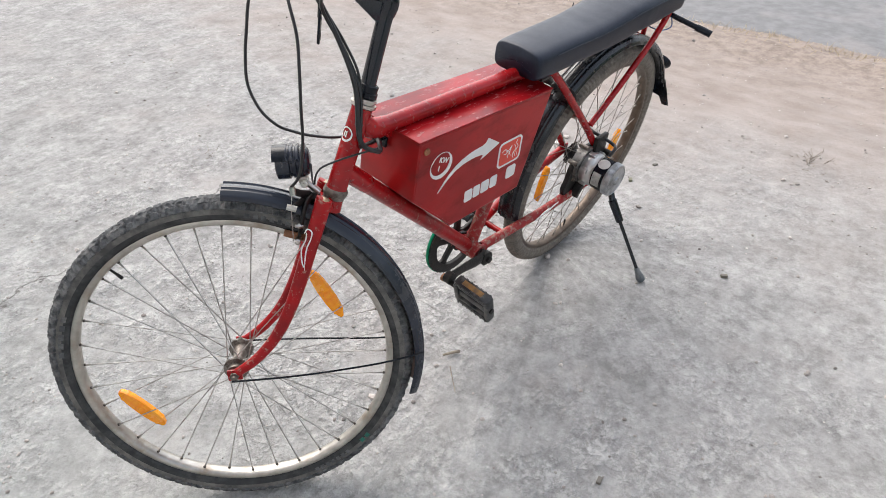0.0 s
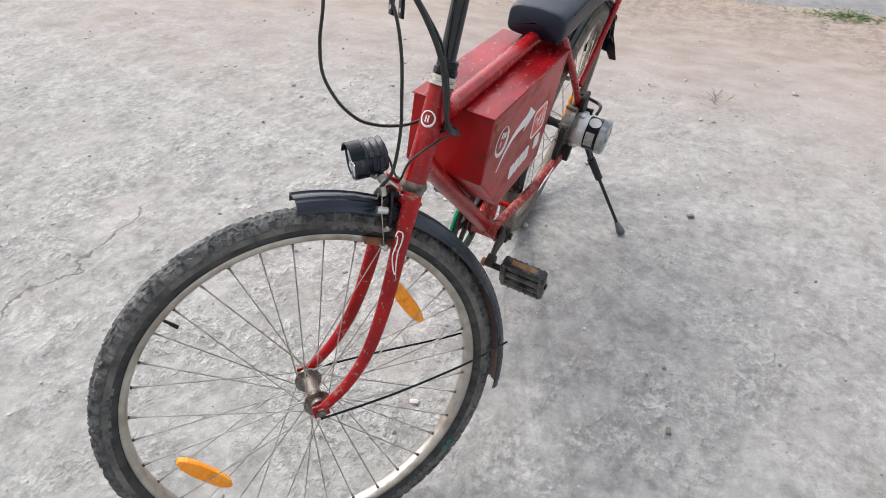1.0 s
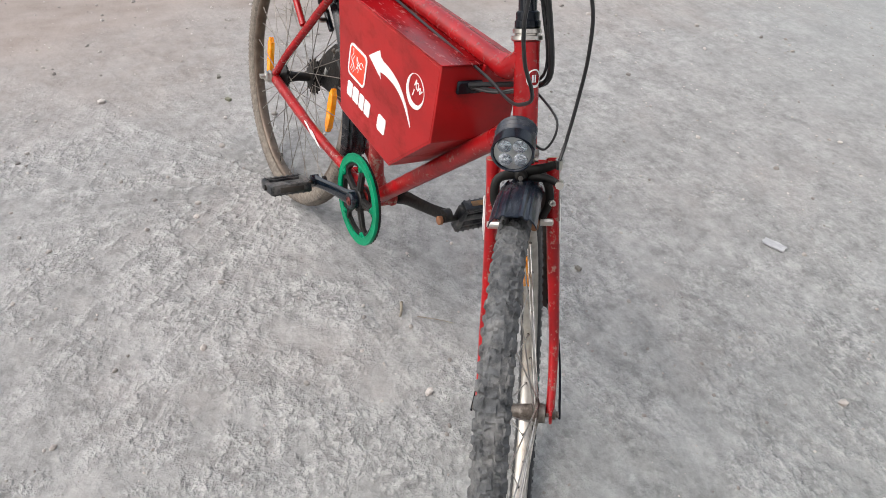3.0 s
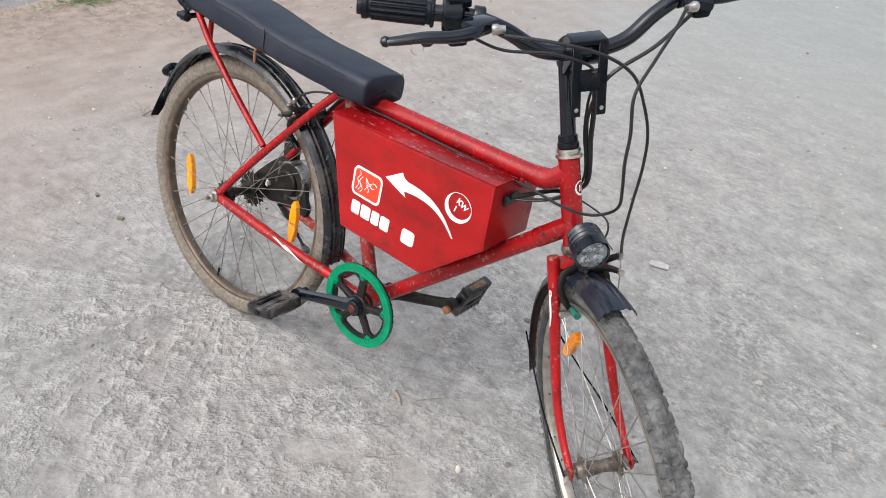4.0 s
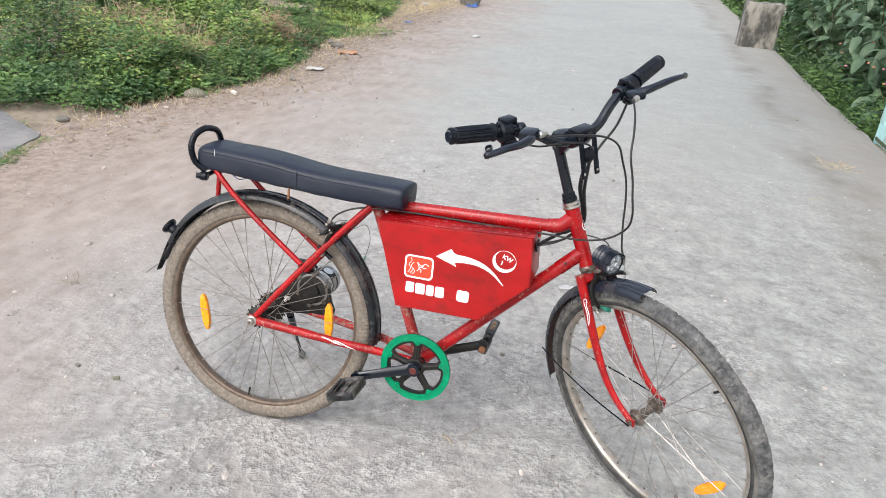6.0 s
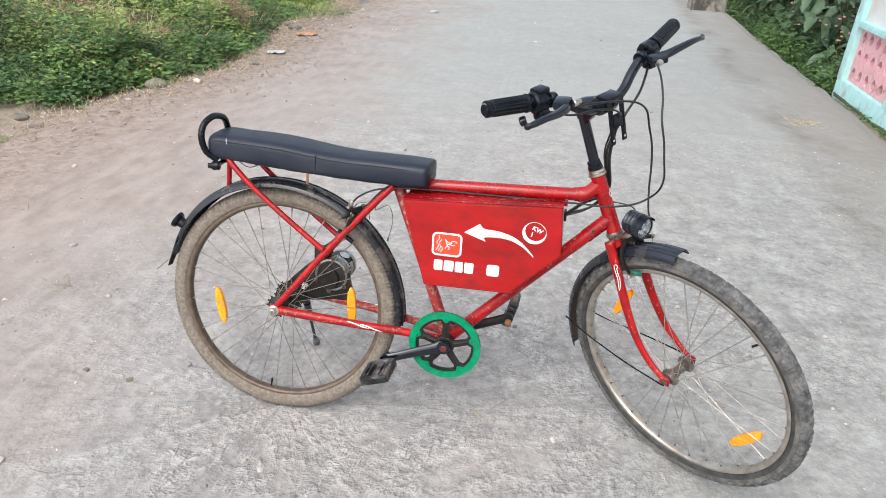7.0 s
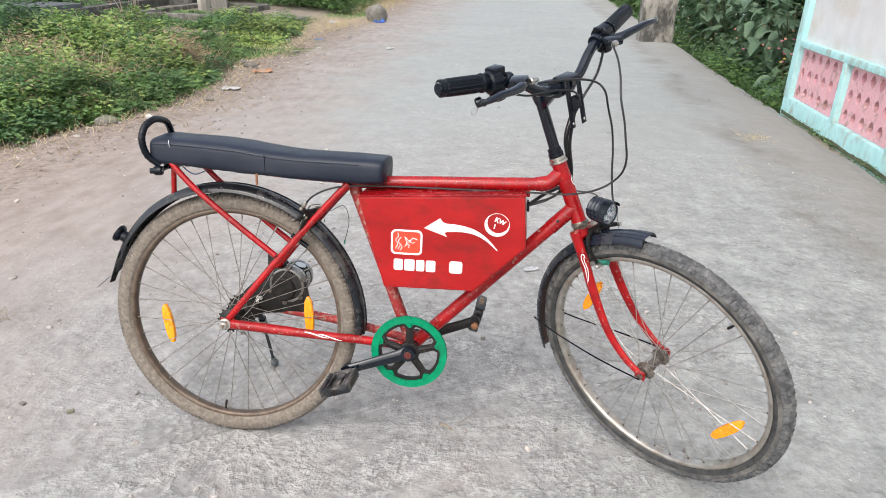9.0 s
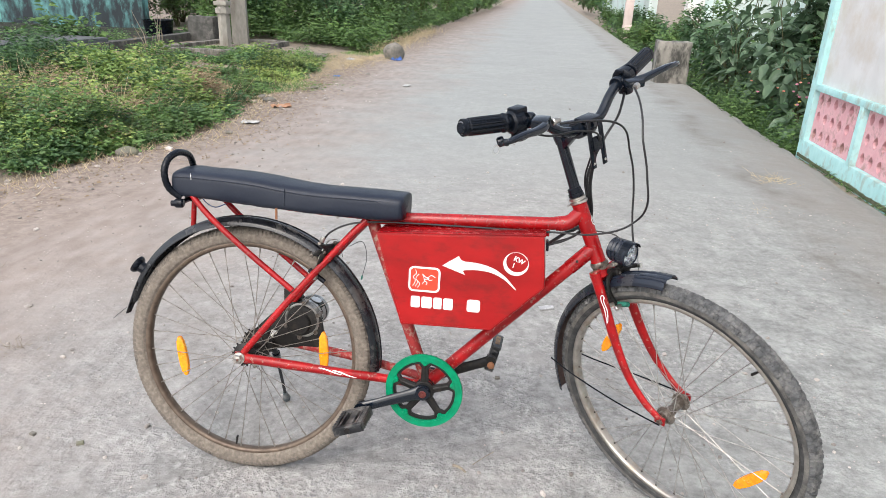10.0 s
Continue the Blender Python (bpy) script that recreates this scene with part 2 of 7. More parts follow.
    wob = maths("ADD", sep.outputs["X"], maths("MULTIPLY", maths("SUBTRACT", noise_at(1.1, 8, 0.7), 0.5), 2.4))
    dusty = ranged(wob, -1.45, -0.28, 1, 0)
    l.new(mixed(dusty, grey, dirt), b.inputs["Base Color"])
    bp = n.new("ShaderNodeBump")
    bp.inputs["Strength"].default_value, bp.inputs["Distance"].default_value = 1.0, 0.011
    relief = maths("ADD", maths("MULTIPLY", noise_at(19, 8, 0.70), maths("ADD", maths("MULTIPLY", rough_zone, 0.35), crust)), maths("MULTIPLY", maths("ADD", ranged(lump, 0.46, 0.57, 0.0, 0.38), maths("ADD", ranged(crumb, 0.44, 0.58, 0.0, 0.24), maths("MULTIPLY", noise_at(120, 3, 0.6), 0.14))), maths("ADD", 0.07, crust)))
    l.new(maths("MULTIPLY", relief, maths("SUBTRACT", 1.0, maths("MULTIPLY", dusty, 0.55))), bp.inputs["Height"])
    l.new(bp.outputs["Normal"], b.inputs["Normal"])
    return m


CEMENT, CEMENT_DARK, CEMENT_PALE, CEMENT_DULL = (0.342, 0.335, 0.323), (0.198, 0.195, 0.189), (0.468, 0.460, 0.446), (0.232, 0.2275, 0.219)
DIRT, DIRT_DARK, DIRT_PALE = (0.306, 0.270, 0.247), (0.226, 0.197, 0.178), (0.368, 0.330, 0.305)
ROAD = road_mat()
SOIL = mat("soil", (0.27, 0.225, 0.18), (0.17, 0.14, 0.11), 14, 0.95, bump=0.8, bump_scale=40, depth=0.01, c3=(0.36, 0.30, 0.22), stain_scale=2.0)
CONCRETE = mat("old_concrete", (0.23, 0.215, 0.188), (0.13, 0.122, 0.108), 14, 0.92, bump=0.6, bump_scale=50, depth=0.006, c3=(0.055, 0.053, 0.046), stain_scale=3.6, stain=(0.46, 0.60), amount=0.9, stretch=(1.3, 1.3, 0.6))
POLE = mat("pale_concrete", (0.34, 0.32, 0.28), (0.25, 0.235, 0.205), 16, 0.9, bump=0.5, bump_scale=50, depth=0.005, c3=(0.14, 0.12, 0.095), stain_scale=4.0, stain=(0.5, 0.66), amount=0.8, stretch=(1.3, 1.3, 0.5))
DAMP = mat("damp_concrete", (0.098, 0.096, 0.088), (0.050, 0.050, 0.046), 12, 0.9, bump=0.6, bump_scale=40, depth=0.006, c3=(0.19, 0.18, 0.16), stain_scale=3.0, stain=(0.55, 0.68), amount=0.8)
RED = mat("red_paint", (0.385, 0.0110, 0.0120), (0.275, 0.0075, 0.0085), 9, 0.32, bump=0.34, bump_scale=9, depth=0.004, c3=(0.13, 0.012, 0.010), stain_scale=13, stain=(0.50, 0.70), amount=0.75, spec=0.26, stretch=(0.8, 1.0, 1.5))
RED_LID = mat("scuffed_lid_paint", (0.34, 0.0065, 0.0100), (0.15, 0.0040, 0.0060), 15, 0.22, bump=0.5, bump_scale=22, depth=0.004, c3=(0.42, 0.20, 0.18), stain_scale=85, stain=(0.58, 0.68), amount=0.6, spec=0.24, stretch=(0.5, 1.6, 1.0))
RED_WORN = mat("worn_red_paint", (0.39, 0.0060, 0.0085), (0.25, 0.006, 0.008), 26, 0.22, bump=0.35, bump_scale=60, c3=(0.15, 0.05, 0.04), stain_scale=110, stain=(0.58, 0.66), amount=0.8, spec=0.42)
RED_CHIPPED = mat("chipped_red_paint", (0.38, 0.0065, 0.009), (0.24, 0.007, 0.009), 30, 0.30, bump=0.3, bump_scale=90, c3=(0.34, 0.22, 0.18), stain_scale=95, stain=(0.57, 0.65), amount=0.75, spec=0.30)
RED_DUSTY = mat("dusty_red_paint", (0.36, 0.02, 0.02), (0.26, 0.016, 0.016), 30, 0.6, bump=0.3, bump_scale=120, c3=(0.32, 0.24, 0.19), stain_scale=80, stain=(0.50, 0.62), amount=0.85)
SIDEWALL_DUST = mat("dusty_sidewall", (0.100, 0.097, 0.091), (0.056, 0.055, 0.053), 45, 0.92, bump=0.5, bump_scale=90, depth=0.003, c3=(0.215, 0.203, 0.182), stain_scale=26, stain=(0.42, 0.66), amount=0.8)
RUBBER = mat("front_tyre_rubber", (0.040, 0.041, 0.042), (0.022, 0.023, 0.024), 60, 0.75, bump=0.3, bump_scale=200, c3=(0.11, 0.108, 0.102), stain_scale=30, stain=(0.48, 0.74), amount=0.6)
NIPPLE = mat("rusty_nipple", (0.115, 0.098, 0.085), (0.06, 0.052, 0.045), 200, 0.6, 0.5, bump=0)
RUBBER_TREAD = mat("dusty_tread", (0.112, 0.116, 0.119), (0.042, 0.044, 0.046), 60, 0.9, bump=1.0, bump_scale=110, depth=0.004, c3=(0.20, 0.196, 0.188), stain_scale=42, stain=(0.46, 0.66), amount=0.8)
RUBBER_MUD = mat("mud_dusted_rubber", (0.235, 0.202, 0.166), (0.14, 0.119, 0.098), 110, 0.92, bump=0.3, bump_scale=180, c3=(0.115, 0.098, 0.082), stain_scale=85, stain=(0.42, 0.72), amount=0.75)
BLACK = mat("black_plastic", (0.0055, 0.0080, 0.013), (0.0040, 0.0058, 0.0095), 40, 0.24, bump=0.12, bump_scale=220, c3=(0.09, 0.085, 0.08), stain_scale=30, stain=(0.60, 0.76), amount=0.18, spec=0.26)
BLACK_GLOSS = mat("black_gloss_paint", (0.006, 0.010, 0.017), (0.004, 0.007, 0.012), 30, 0.13, bump=0.05, bump_scale=60, c3=(0.06, 0.058, 0.055), stain_scale=30, stain=(0.6, 0.76), amount=0.25, spec=0.5)
FENDER = mat("fender_plastic", (0.015, 0.020, 0.032), (0.010, 0.014, 0.023), 25, 0.24, bump=0.08, bump_scale=120, c3=(0.13, 0.125, 0.115), stain_scale=16, stain=(0.53, 0.75), amount=0.5)
FENDER_DUSTY = mat("dusty_fender_plastic", (0.013, 0.015, 0.019), (0.009, 0.010, 0.013), 25, 0.24, bump=0.1, bump_scale=120, c3=(0.15, 0.135, 0.12), stain_scale=20, stain=(0.52, 0.74), amount=0.55)
GREASE = mat("greasy_black_metal", (0.017, 0.016, 0.015), (0.010, 0.0095, 0.009), 60, 0.5, 0.4, bump=0.4, bump_scale=160, c3=(0.07, 0.055, 0.042), stain_scale=40, stain=(0.55, 0.7), amount=0.6)
VINYL = mat("black_vinyl", (0.0105, 0.0160, 0.030), (0.0075, 0.0115, 0.023), 160, 0.42, bump=0.25, bump_scale=520, depth=0.001, c3=(0.032, 0.038, 0.050), stain_scale=8, stain=(0.5, 0.72), amount=0.5, spec=0.35)
CHROME = mat("worn_chrome", (0.62, 0.60, 0.56), (0.50, 0.48, 0.44), 50, 0.28, 1.0, bump=0.1, bump_scale=150, c3=(0.28, 0.19, 0.12), stain_scale=30, stain=(0.58, 0.7), amount=0.6)
RIM_STEEL = mat("dull_steel_rim", (0.52, 0.495, 0.45), (0.36, 0.335, 0.30), 40, 0.34, 0.85, bump=0.1, bump_scale=150, c3=(0.36, 0.29, 0.22), stain_scale=16, stain=(0.52, 0.68), amount=0.7)
RIM_MUD = mat("mud_dusted_rim", (0.150, 0.112, 0.084), (0.095, 0.070, 0.052), 40, 0.42, 0.5, bump=0.2, bump_scale=150, c3=(0.22, 0.18, 0.145), stain_scale=36, stain=(0.54, 0.72), amount=0.6)
SPOKE = mat("steel_spoke", (0.50, 0.485, 0.46), (0.26, 0.245, 0.225), 40, 0.36, 0.75, bump=0)
ALLOY = mat("cast_alloy", (0.62, 0.62, 0.61), (0.50, 0.50, 0.49), 45, 0.36, 0.85, bump=0.15, bump_scale=140, c3=(0.30, 0.28, 0.25), stain_scale=18, stain=(0.55, 0.72), amount=0.5)
GREEN = mat("green_plastic", (0.001, 0.250, 0.118), (0.001, 0.195, 0.090), 60, 0.42, bump=0.15, bump_scale=160, c3=(0.020, 0.150, 0.085), stain_scale=22, stain=(0.50, 0.70), amount=0.6, spec=0.15)
AMBER = mat("amber_reflector_plastic", (1.0, 0.37, 0.004), (0.96, 0.27, 0.003), 120, 0.22, bump=0.4, bump_scale=420, depth=0.001, c3=(0.95, 0.50, 0.03), stain_scale=24, stain=(0.56, 0.72), amount=0.5, coat=0.4)
WHITE = mat("white_sticker", (0.80, 0.79, 0.77), (0.74, 0.73, 0.71), 40, 0.4, bump=0.03, c3=(0.55, 0.50, 0.47), stain_scale=22, stain=(0.6, 0.74), amount=0.5)
SCARLET = mat("scarlet_sticker", (0.75, 0.055, 0.02), (0.66, 0.045, 0.018), 40, 0.4, bump=0.03)
CABLE = mat("black_cable_sleeve", (0.014, 0.014, 0.015), (0.01, 0.01, 0.011), 60, 0.4, bump=0.05)
TEAL = mat("teal_rubber", (0.015, 0.15, 0.105), (0.010, 0.10, 0.075), 60, 0.6, bump=0.2)
HUB_STEEL = mat("grimy_hub_steel", (0.28, 0.25, 0.22), (0.12, 0.10, 0.085), 70, 0.4, 0.7, bump=0.2, c3=(0.06, 0.045, 0.035), stain_scale=50, stain=(0.48, 0.62), amount=0.8)
BRONZE = mat("brass_ring", (0.42, 0.36, 0.24), (0.30, 0.25, 0.17), 60, 0.35, 0.9, bump=0.1, c3=(0.14, 0.12, 0.10), stain_scale=40, stain=(0.52, 0.65), amount=0.6)
DARK_RED = mat("dark_red_cap", (0.16, 0.028, 0.022), (0.10, 0.02, 0.016), 60, 0.6, bump=0.3)
BLACK_DUSTY = mat("dusty_black_plastic", (0.014, 0.016, 0.019), (0.008, 0.009, 0.011), 50, 0.34, bump=0.2, bump_scale=180, c3=(0.17, 0.16, 0.15), stain_scale=34, stain=(0.46, 0.64), amount=0.75)
RUST = mat("rusty_pad", (0.30, 0.13, 0.06), (0.20, 0.09, 0.045), 60, 0.8, bump=0.4)
GLASSY = mat("lens_glass", (0.86, 0.90, 0.96), (0.25, 0.28, 0.32), 160, 0.08, 0.8, bump=1.0, bump_scale=300, depth=0.001)
CYAN = mat("turquoise_limewash", (0.46, 0.735, 0.725), (0.39, 0.67, 0.66), 14, 0.85, bump=0.25, bump_scale=40, depth=0.004, c3=(0.34, 0.36, 0.30), stain_scale=8, stain=(0.52, 0.68), amount=0.75, stretch=(1.2, 1.2, 0.7))
PINK = mat("pink_limewash", (0.78, 0.46, 0.49), (0.66, 0.35, 0.38), 9, 0.88, bump=0.35, bump_scale=45, depth=0.004, c3=(0.34, 0.20, 0.17), stain_scale=9, stain=(0.50, 0.66), amount=0.8)
PLASTER = mat("white_plaster", (0.80, 0.775, 0.765), (0.73, 0.705, 0.695), 5, 0.9, bump=0.15, bump_scale=30, depth=0.004, c3=(0.64, 0.56, 0.47), stain_scale=3.2, stain=(0.48, 0.68), amount=0.65)
STAINED = mat("stained_turquoise_wall", (0.17, 0.42, 0.41), (0.040, 0.080, 0.085), 3.2, 0.9, bump=0.3, bump_scale=25, depth=0.006, c3=(0.030, 0.036, 0.042), stain_scale=2.4, stain=(0.42, 0.56), amount=0.97, stretch=(1.4, 1.4, 0.6))
STONE = mat("field_stone", (0.19, 0.175, 0.15), (0.11, 0.105, 0.09), 14, 0.9, bump=0.6, bump_scale=30, depth=0.006, c3=(0.20, 0.21, 0.12), stain_scale=5)
PEBBLE = mat("pebble_grit", (0.40, 0.37, 0.34), (0.28, 0.25, 0.23), 60, 0.95, bump=0, vary=0.45, island=True)
STRAW = mat("dry_straw", (0.50, 0.42, 0.27), (0.38, 0.30, 0.18), 40, 0.85, bump=0, vary=0.35, island=True)
LITTER = mat("white_litter", (0.46, 0.46, 0.45), (0.34, 0.34, 0.33), 40, 0.7, bump=0.2)
BLUE = mat("blue_scrap", (0.05, 0.13, 0.40), (0.04, 0.09, 0.28), 40, 0.5, bump=0.2)
TERRA = mat("terracotta_shard", (0.42, 0.235, 0.14), (0.32, 0.17, 0.10), 30, 0.85, bump=0.3)
TWIG = mat("grey_twig", (0.30, 0.26, 0.20), (0.18, 0.15, 0.12), 60, 0.9, bump=0.3)
STEM = mat("plant_stem", (0.11, 0.12, 0.05), (0.08, 0.07, 0.035), 40, 0.8, bump=0.2)
LEAF_WEED = leaf_mat("weed_leaves", (0.018, 0.056, 0.025), (0.172, 0.292, 0.082), (0.29, 0.29, 0.09))
LEAF_YELLOW = leaf_mat("pale_weed_leaves", (0.11, 0.22, 0.055), (0.33, 0.40, 0.115), (0.28, 0.21, 0.10))
LEAF_DARK = leaf_mat("shrub_leaves", (0.022, 0.066, 0.030), (0.110, 0.205, 0.075))
LEAF_BROAD = leaf_mat("broad_leaves", (0.052, 0.110, 0.062), (0.185, 0.270, 0.155), rough=0.36)
LEAF_DRY = leaf_mat("dry_leaves", (0.19, 0.13, 0.075), (0.38, 0.29, 0.18))


# ---- mesh tools: each shape is (vertices, faces) ----
def catmull(pts, n=8, closed=False):
    p = np.array(pts, float)
    k = len(p)
    out = []
    for i in range(k if closed else k - 1):
        a, b, c, d = (p[(i + j - 1) % k] if closed else p[min(max(i + j - 1, 0), k - 1)] for j in range(4))
        for s in np.arange(n) / n:
            out.append(0.5 * (2 * b + (c - a) * s + (2 * a - 5 * b + 4 * c - d) * s * s + (3 * b - a - 3 * c + d) * s ** 3))
    if not closed:
        out.append(p[-1])
    return np.array(out)


def sweep(path, r, n=10, closed=False, flat=1.0, up=None):
    """A tube along path; r one radius or one a point; flat squeezes it across up."""
    p = np.array(path, float)
    k = len(p)
    rad = np.full(k, r, float) if np.isscalar(r) else np.array(r, float)
    tan = (np.roll(p, -1, 0) - np.roll(p, 1, 0)) if closed else np.gradient(p, axis=0)
    tan /= np.linalg.norm(tan, axis=1)[:, None] + 1e-12
    nrm = np.array(up if up is not None else ((0, 0, 1) if abs(tan[0, 2]) < 0.9 else (1, 0, 0)), float)
    verts = []
    for i in range(k):
        nrm = nrm - (nrm @ tan[i]) * tan[i]
        nrm /= np.linalg.norm(nrm) + 1e-12
        side = np.cross(tan[i], nrm)
        for j in range(n):
            a = 2 * math.pi * j / n
            verts.append(p[i] + rad[i] * (math.cos(a) * nrm * flat + math.sin(a) * side))
    faces = [(i * n + j, i * n + (j + 1) % n, ((i + 1) % k) * n + (j + 1) % n, ((i + 1) % k) * n + j)
             for i in range(k if closed else k - 1) for j in range(n)]
    if not closed:
        faces += [tuple(range(n))[::-1], tuple((k - 1) * n + j for j in range(n))]
    return np.array(verts), faces


def rod(a, b, r, n=10, r2=None):
    return sweep([a, b], [r, r if r2 is None else r2], n)


def revolve(profile, n=48, a0=0.0, a1=360.0, closed=True):
    """Turns a profile of (radius, y) about the y axis from a0 to a1 degrees (0: +x, 90: +z). closed: the profile is a loop."""
    whole = abs(a1 - a0 - 360) < 1e-6
    k, rows = len(profile), n if whole else n + 1
    verts = []
    for i in range(rows):
        a = radians(a0 + (a1 - a0) * i / n)
        verts += [(r * math.cos(a), y, r * math.sin(a)) for r, y in profile]
    faces = []
    for i in range(n):
        for j in range(k if closed else k - 1):
            a, b = i * k, ((i + 1) % rows) * k
            faces.append((a + j, a + (j + 1) % k, b + (j + 1) % k, b + j))
    if closed and not whole:
        faces += [tuple(range(k))[::-1], tuple((rows - 1) * k + j for j in range(k))]
    return np.array(verts), faces


def lathe(profile, origin, axis, n=24):
    """A solid turned about axis at origin: profile of (radius, distance along the axis), closed by fans at radius 0."""
    ax = np.array(axis, float)
    ax /= np.linalg.norm(ax)
    u = np.cross(ax, (0, 0, 1) if abs(ax[2]) < 0.9 else (1, 0, 0))
    u /= np.linalg.norm(u)
    v = np.cross(ax, u)
    verts = [np.array(origin) + ax * h + r * (math.cos(2 * math.pi * j / n) * u + math.sin(2 * math.pi * j / n) * v) for r, h in profile for j in range(n)]
    k = len(profile)
    faces = [(i * n + j, i * n + (j + 1) % n, (i + 1) * n + (j + 1) % n, (i + 1) * n + j) for i in range(k - 1) for j in range(n)]
    faces += [tuple(range(n))[::-1], tuple((k - 1) * n + j for j in range(n))]
    return np.array(verts), faces


def box(size, at=(0, 0, 0), bevel=0.002, m=None, seg=2):
    """A block with rounded edges, turned by m."""
    bm = bmesh.new()
    bmesh.ops.create_cube(bm, size=1.0, matrix=Matrix.Diagonal((*size, 1)))
    if bevel:
        bmesh.ops.bevel(bm, geom=bm.edges[:], offset=bevel, segments=seg, profile=0.6, affect="EDGES")
    bm.transform(Matrix.Translation(at) @ (m or Matrix()))
    return drain(bm)


def drain(bm):
    bm.verts.index_update()
    out = np.array([v.co[:] for v in bm.verts]), [tuple(v.index for v in f.verts) for f in bm.faces]
    bm.free()
    return out


def prism(poly, y0, y1, bevel=0.0, seg=2):
    """A polygon of (x, z) pushed out from y0 to y1."""
    bm = bmesh.new()
    a = [bm.verts.new((x, y0, z)) for x, z in poly]
    b = [bm.verts.new((x, y1, z)) for x, z in poly]
    k = len(poly)
    bm.faces.new(a)
    bm.faces.new(b[::-1])
    for i in range(k):
        bm.faces.new((a[(i + 1) % k], a[i], b[i], b[(i + 1) % k]))
    bmesh.ops.recalc_face_normals(bm, faces=bm.faces[:])
    if bevel:
        bmesh.ops.bevel(bm, geom=bm.edges[:], offset=bevel, segments=seg, profile=0.6, affect="EDGES")
    return drain(bm)


def ring_prism(outer, inner, y0, y1):
    """A flat frame between two polygons of (x, z) with as many corners each."""
    k = len(outer)
    v = [(x, y, z) for y in (y0, y1) for loop in (outer, inner) for x, z in loop]
    f = []
    for i in range(k):
        j = (i + 1) % k
        f += [(i, j, k + j, k + i), (2 * k + i, 3 * k + i, 3 * k + j, 2 * k + j), (i, 2 * k + i, 2 * k + j, j), (k + i, k + j, 3 * k + j, 3 * k + i)]
    return np.array(v, float), f


def moved(shape, m):
    v, f = shape
    m = np.array(m)
    return v @ m[:3, :3].T + m[:3, 3], f


def joined(shapes):
    shapes = [shapes] if isinstance(shapes, tuple) else list(shapes)
    verts, faces, k = [], [], 0
    for v, f in shapes:
        verts.append(np.asarray(v, float))
        faces += [tuple(i + k for i in face) for face in f]
        k += len(v)
    return np.concatenate(verts), faces


def mesh_of(name, shapes, material, sharp=38.0):
    v, f = joined(shapes)
    me = bpy.data.meshes.new(name)
    me.from_pydata([tuple(p) for p in v], [], f)
    for m in material if isinstance(material, (list, tuple)) else [material]:
        me.materials.append(m)
    bm = bmesh.new()
    bm.from_mesh(me)
    bmesh.ops.recalc_face_normals(bm, faces=bm.faces[:])
    bm.to_mesh(me)
    bm.free()
    me.shade_smooth()
    me.set_sharp_from_angle(angle=radians(sharp))
    return me


def part(name, shapes, material, parent, label="", m=None, sharp=38.0):
    """One mesh object under a thing or under a part; shapes may be a mesh that is shared."""
    me = shapes if isinstance(shapes, bpy.types.Mesh) else mesh_of(name, shapes, material, sharp)
    ob = new(name, me)
    ob.parent = parent
    if m is not None:
        ob.matrix_local = m
    return tagged(ob, label)


def thing(name, label, category, m=None, shapes=None, material=None, group="", kind="", sharp=38.0):
    """A top-level thing: a mesh of its own, or an Empty that carries its parts."""
    ob = new(name, mesh_of(name, shapes, material, sharp) if shapes is not None else None)
    if m is not None:
        ob.matrix_world = m
    return tagged(ob, label, category, group, kind)


def raw_mesh(name, verts, faces, materials):
    me = bpy.data.meshes.new(name)
    me.from_pydata(verts.tolist() if hasattr(verts, "tolist") else verts, [], faces.tolist() if hasattr(faces, "tolist") else faces)
    for m in materials:
        me.materials.append(m)
    return me


def along(a, b):
    """The pose that lays +x from a towards b."""
    d = Vector(b) - Vector(a)
    return Matrix.Translation(a) @ d.to_track_quat("X", "Z").to_matrix().to_4x4()


rng = np.random.default_rng(7)


def leaves(name, at, ahead, face, length, width, material, label="", category="", kind="stuff"):
    """Many folded leaves in one mesh: base at, tip along ahead, upper side along face."""
    ahead = ahead / (np.linalg.norm(ahead, axis=1)[:, None] + 1e-9)
    side = np.cross(face, ahead)
    side /= np.linalg.norm(side, axis=1)[:, None] + 1e-9
    up = np.cross(ahead, side)
    L, W = length[:, None], width[:, None]
    base = at
    mid = at + ahead * L * 0.45 - up * L * 0.04
    left, right = mid + side * W * 0.5 + up * W * 0.22, mid - side * W * 0.5 + up * W * 0.22
    tip = at + ahead * L - up * L * 0.16
    v = np.stack([base, left, mid, right, tip], 1).reshape(-1, 3)
    i = np.arange(len(at))[:, None] * 5
    f = np.concatenate([i + [0, 2, 1], i + [1, 2, 4], i + [0, 3, 2], i + [3, 4, 2]], 0)
    me = raw_mesh(name, v, f, [material])
    me.shade_smooth()
    ob = new(name, me)
    return tagged(ob, label, category, "", kind)


# ---- ground and road (x across the road, y along it) ----
def lines(*spans):
    out = []
    for a, b, step in spans:
        out += list(np.arange(a, b - 1e-9, step))
    return np.array(out + [spans[-1][1]])


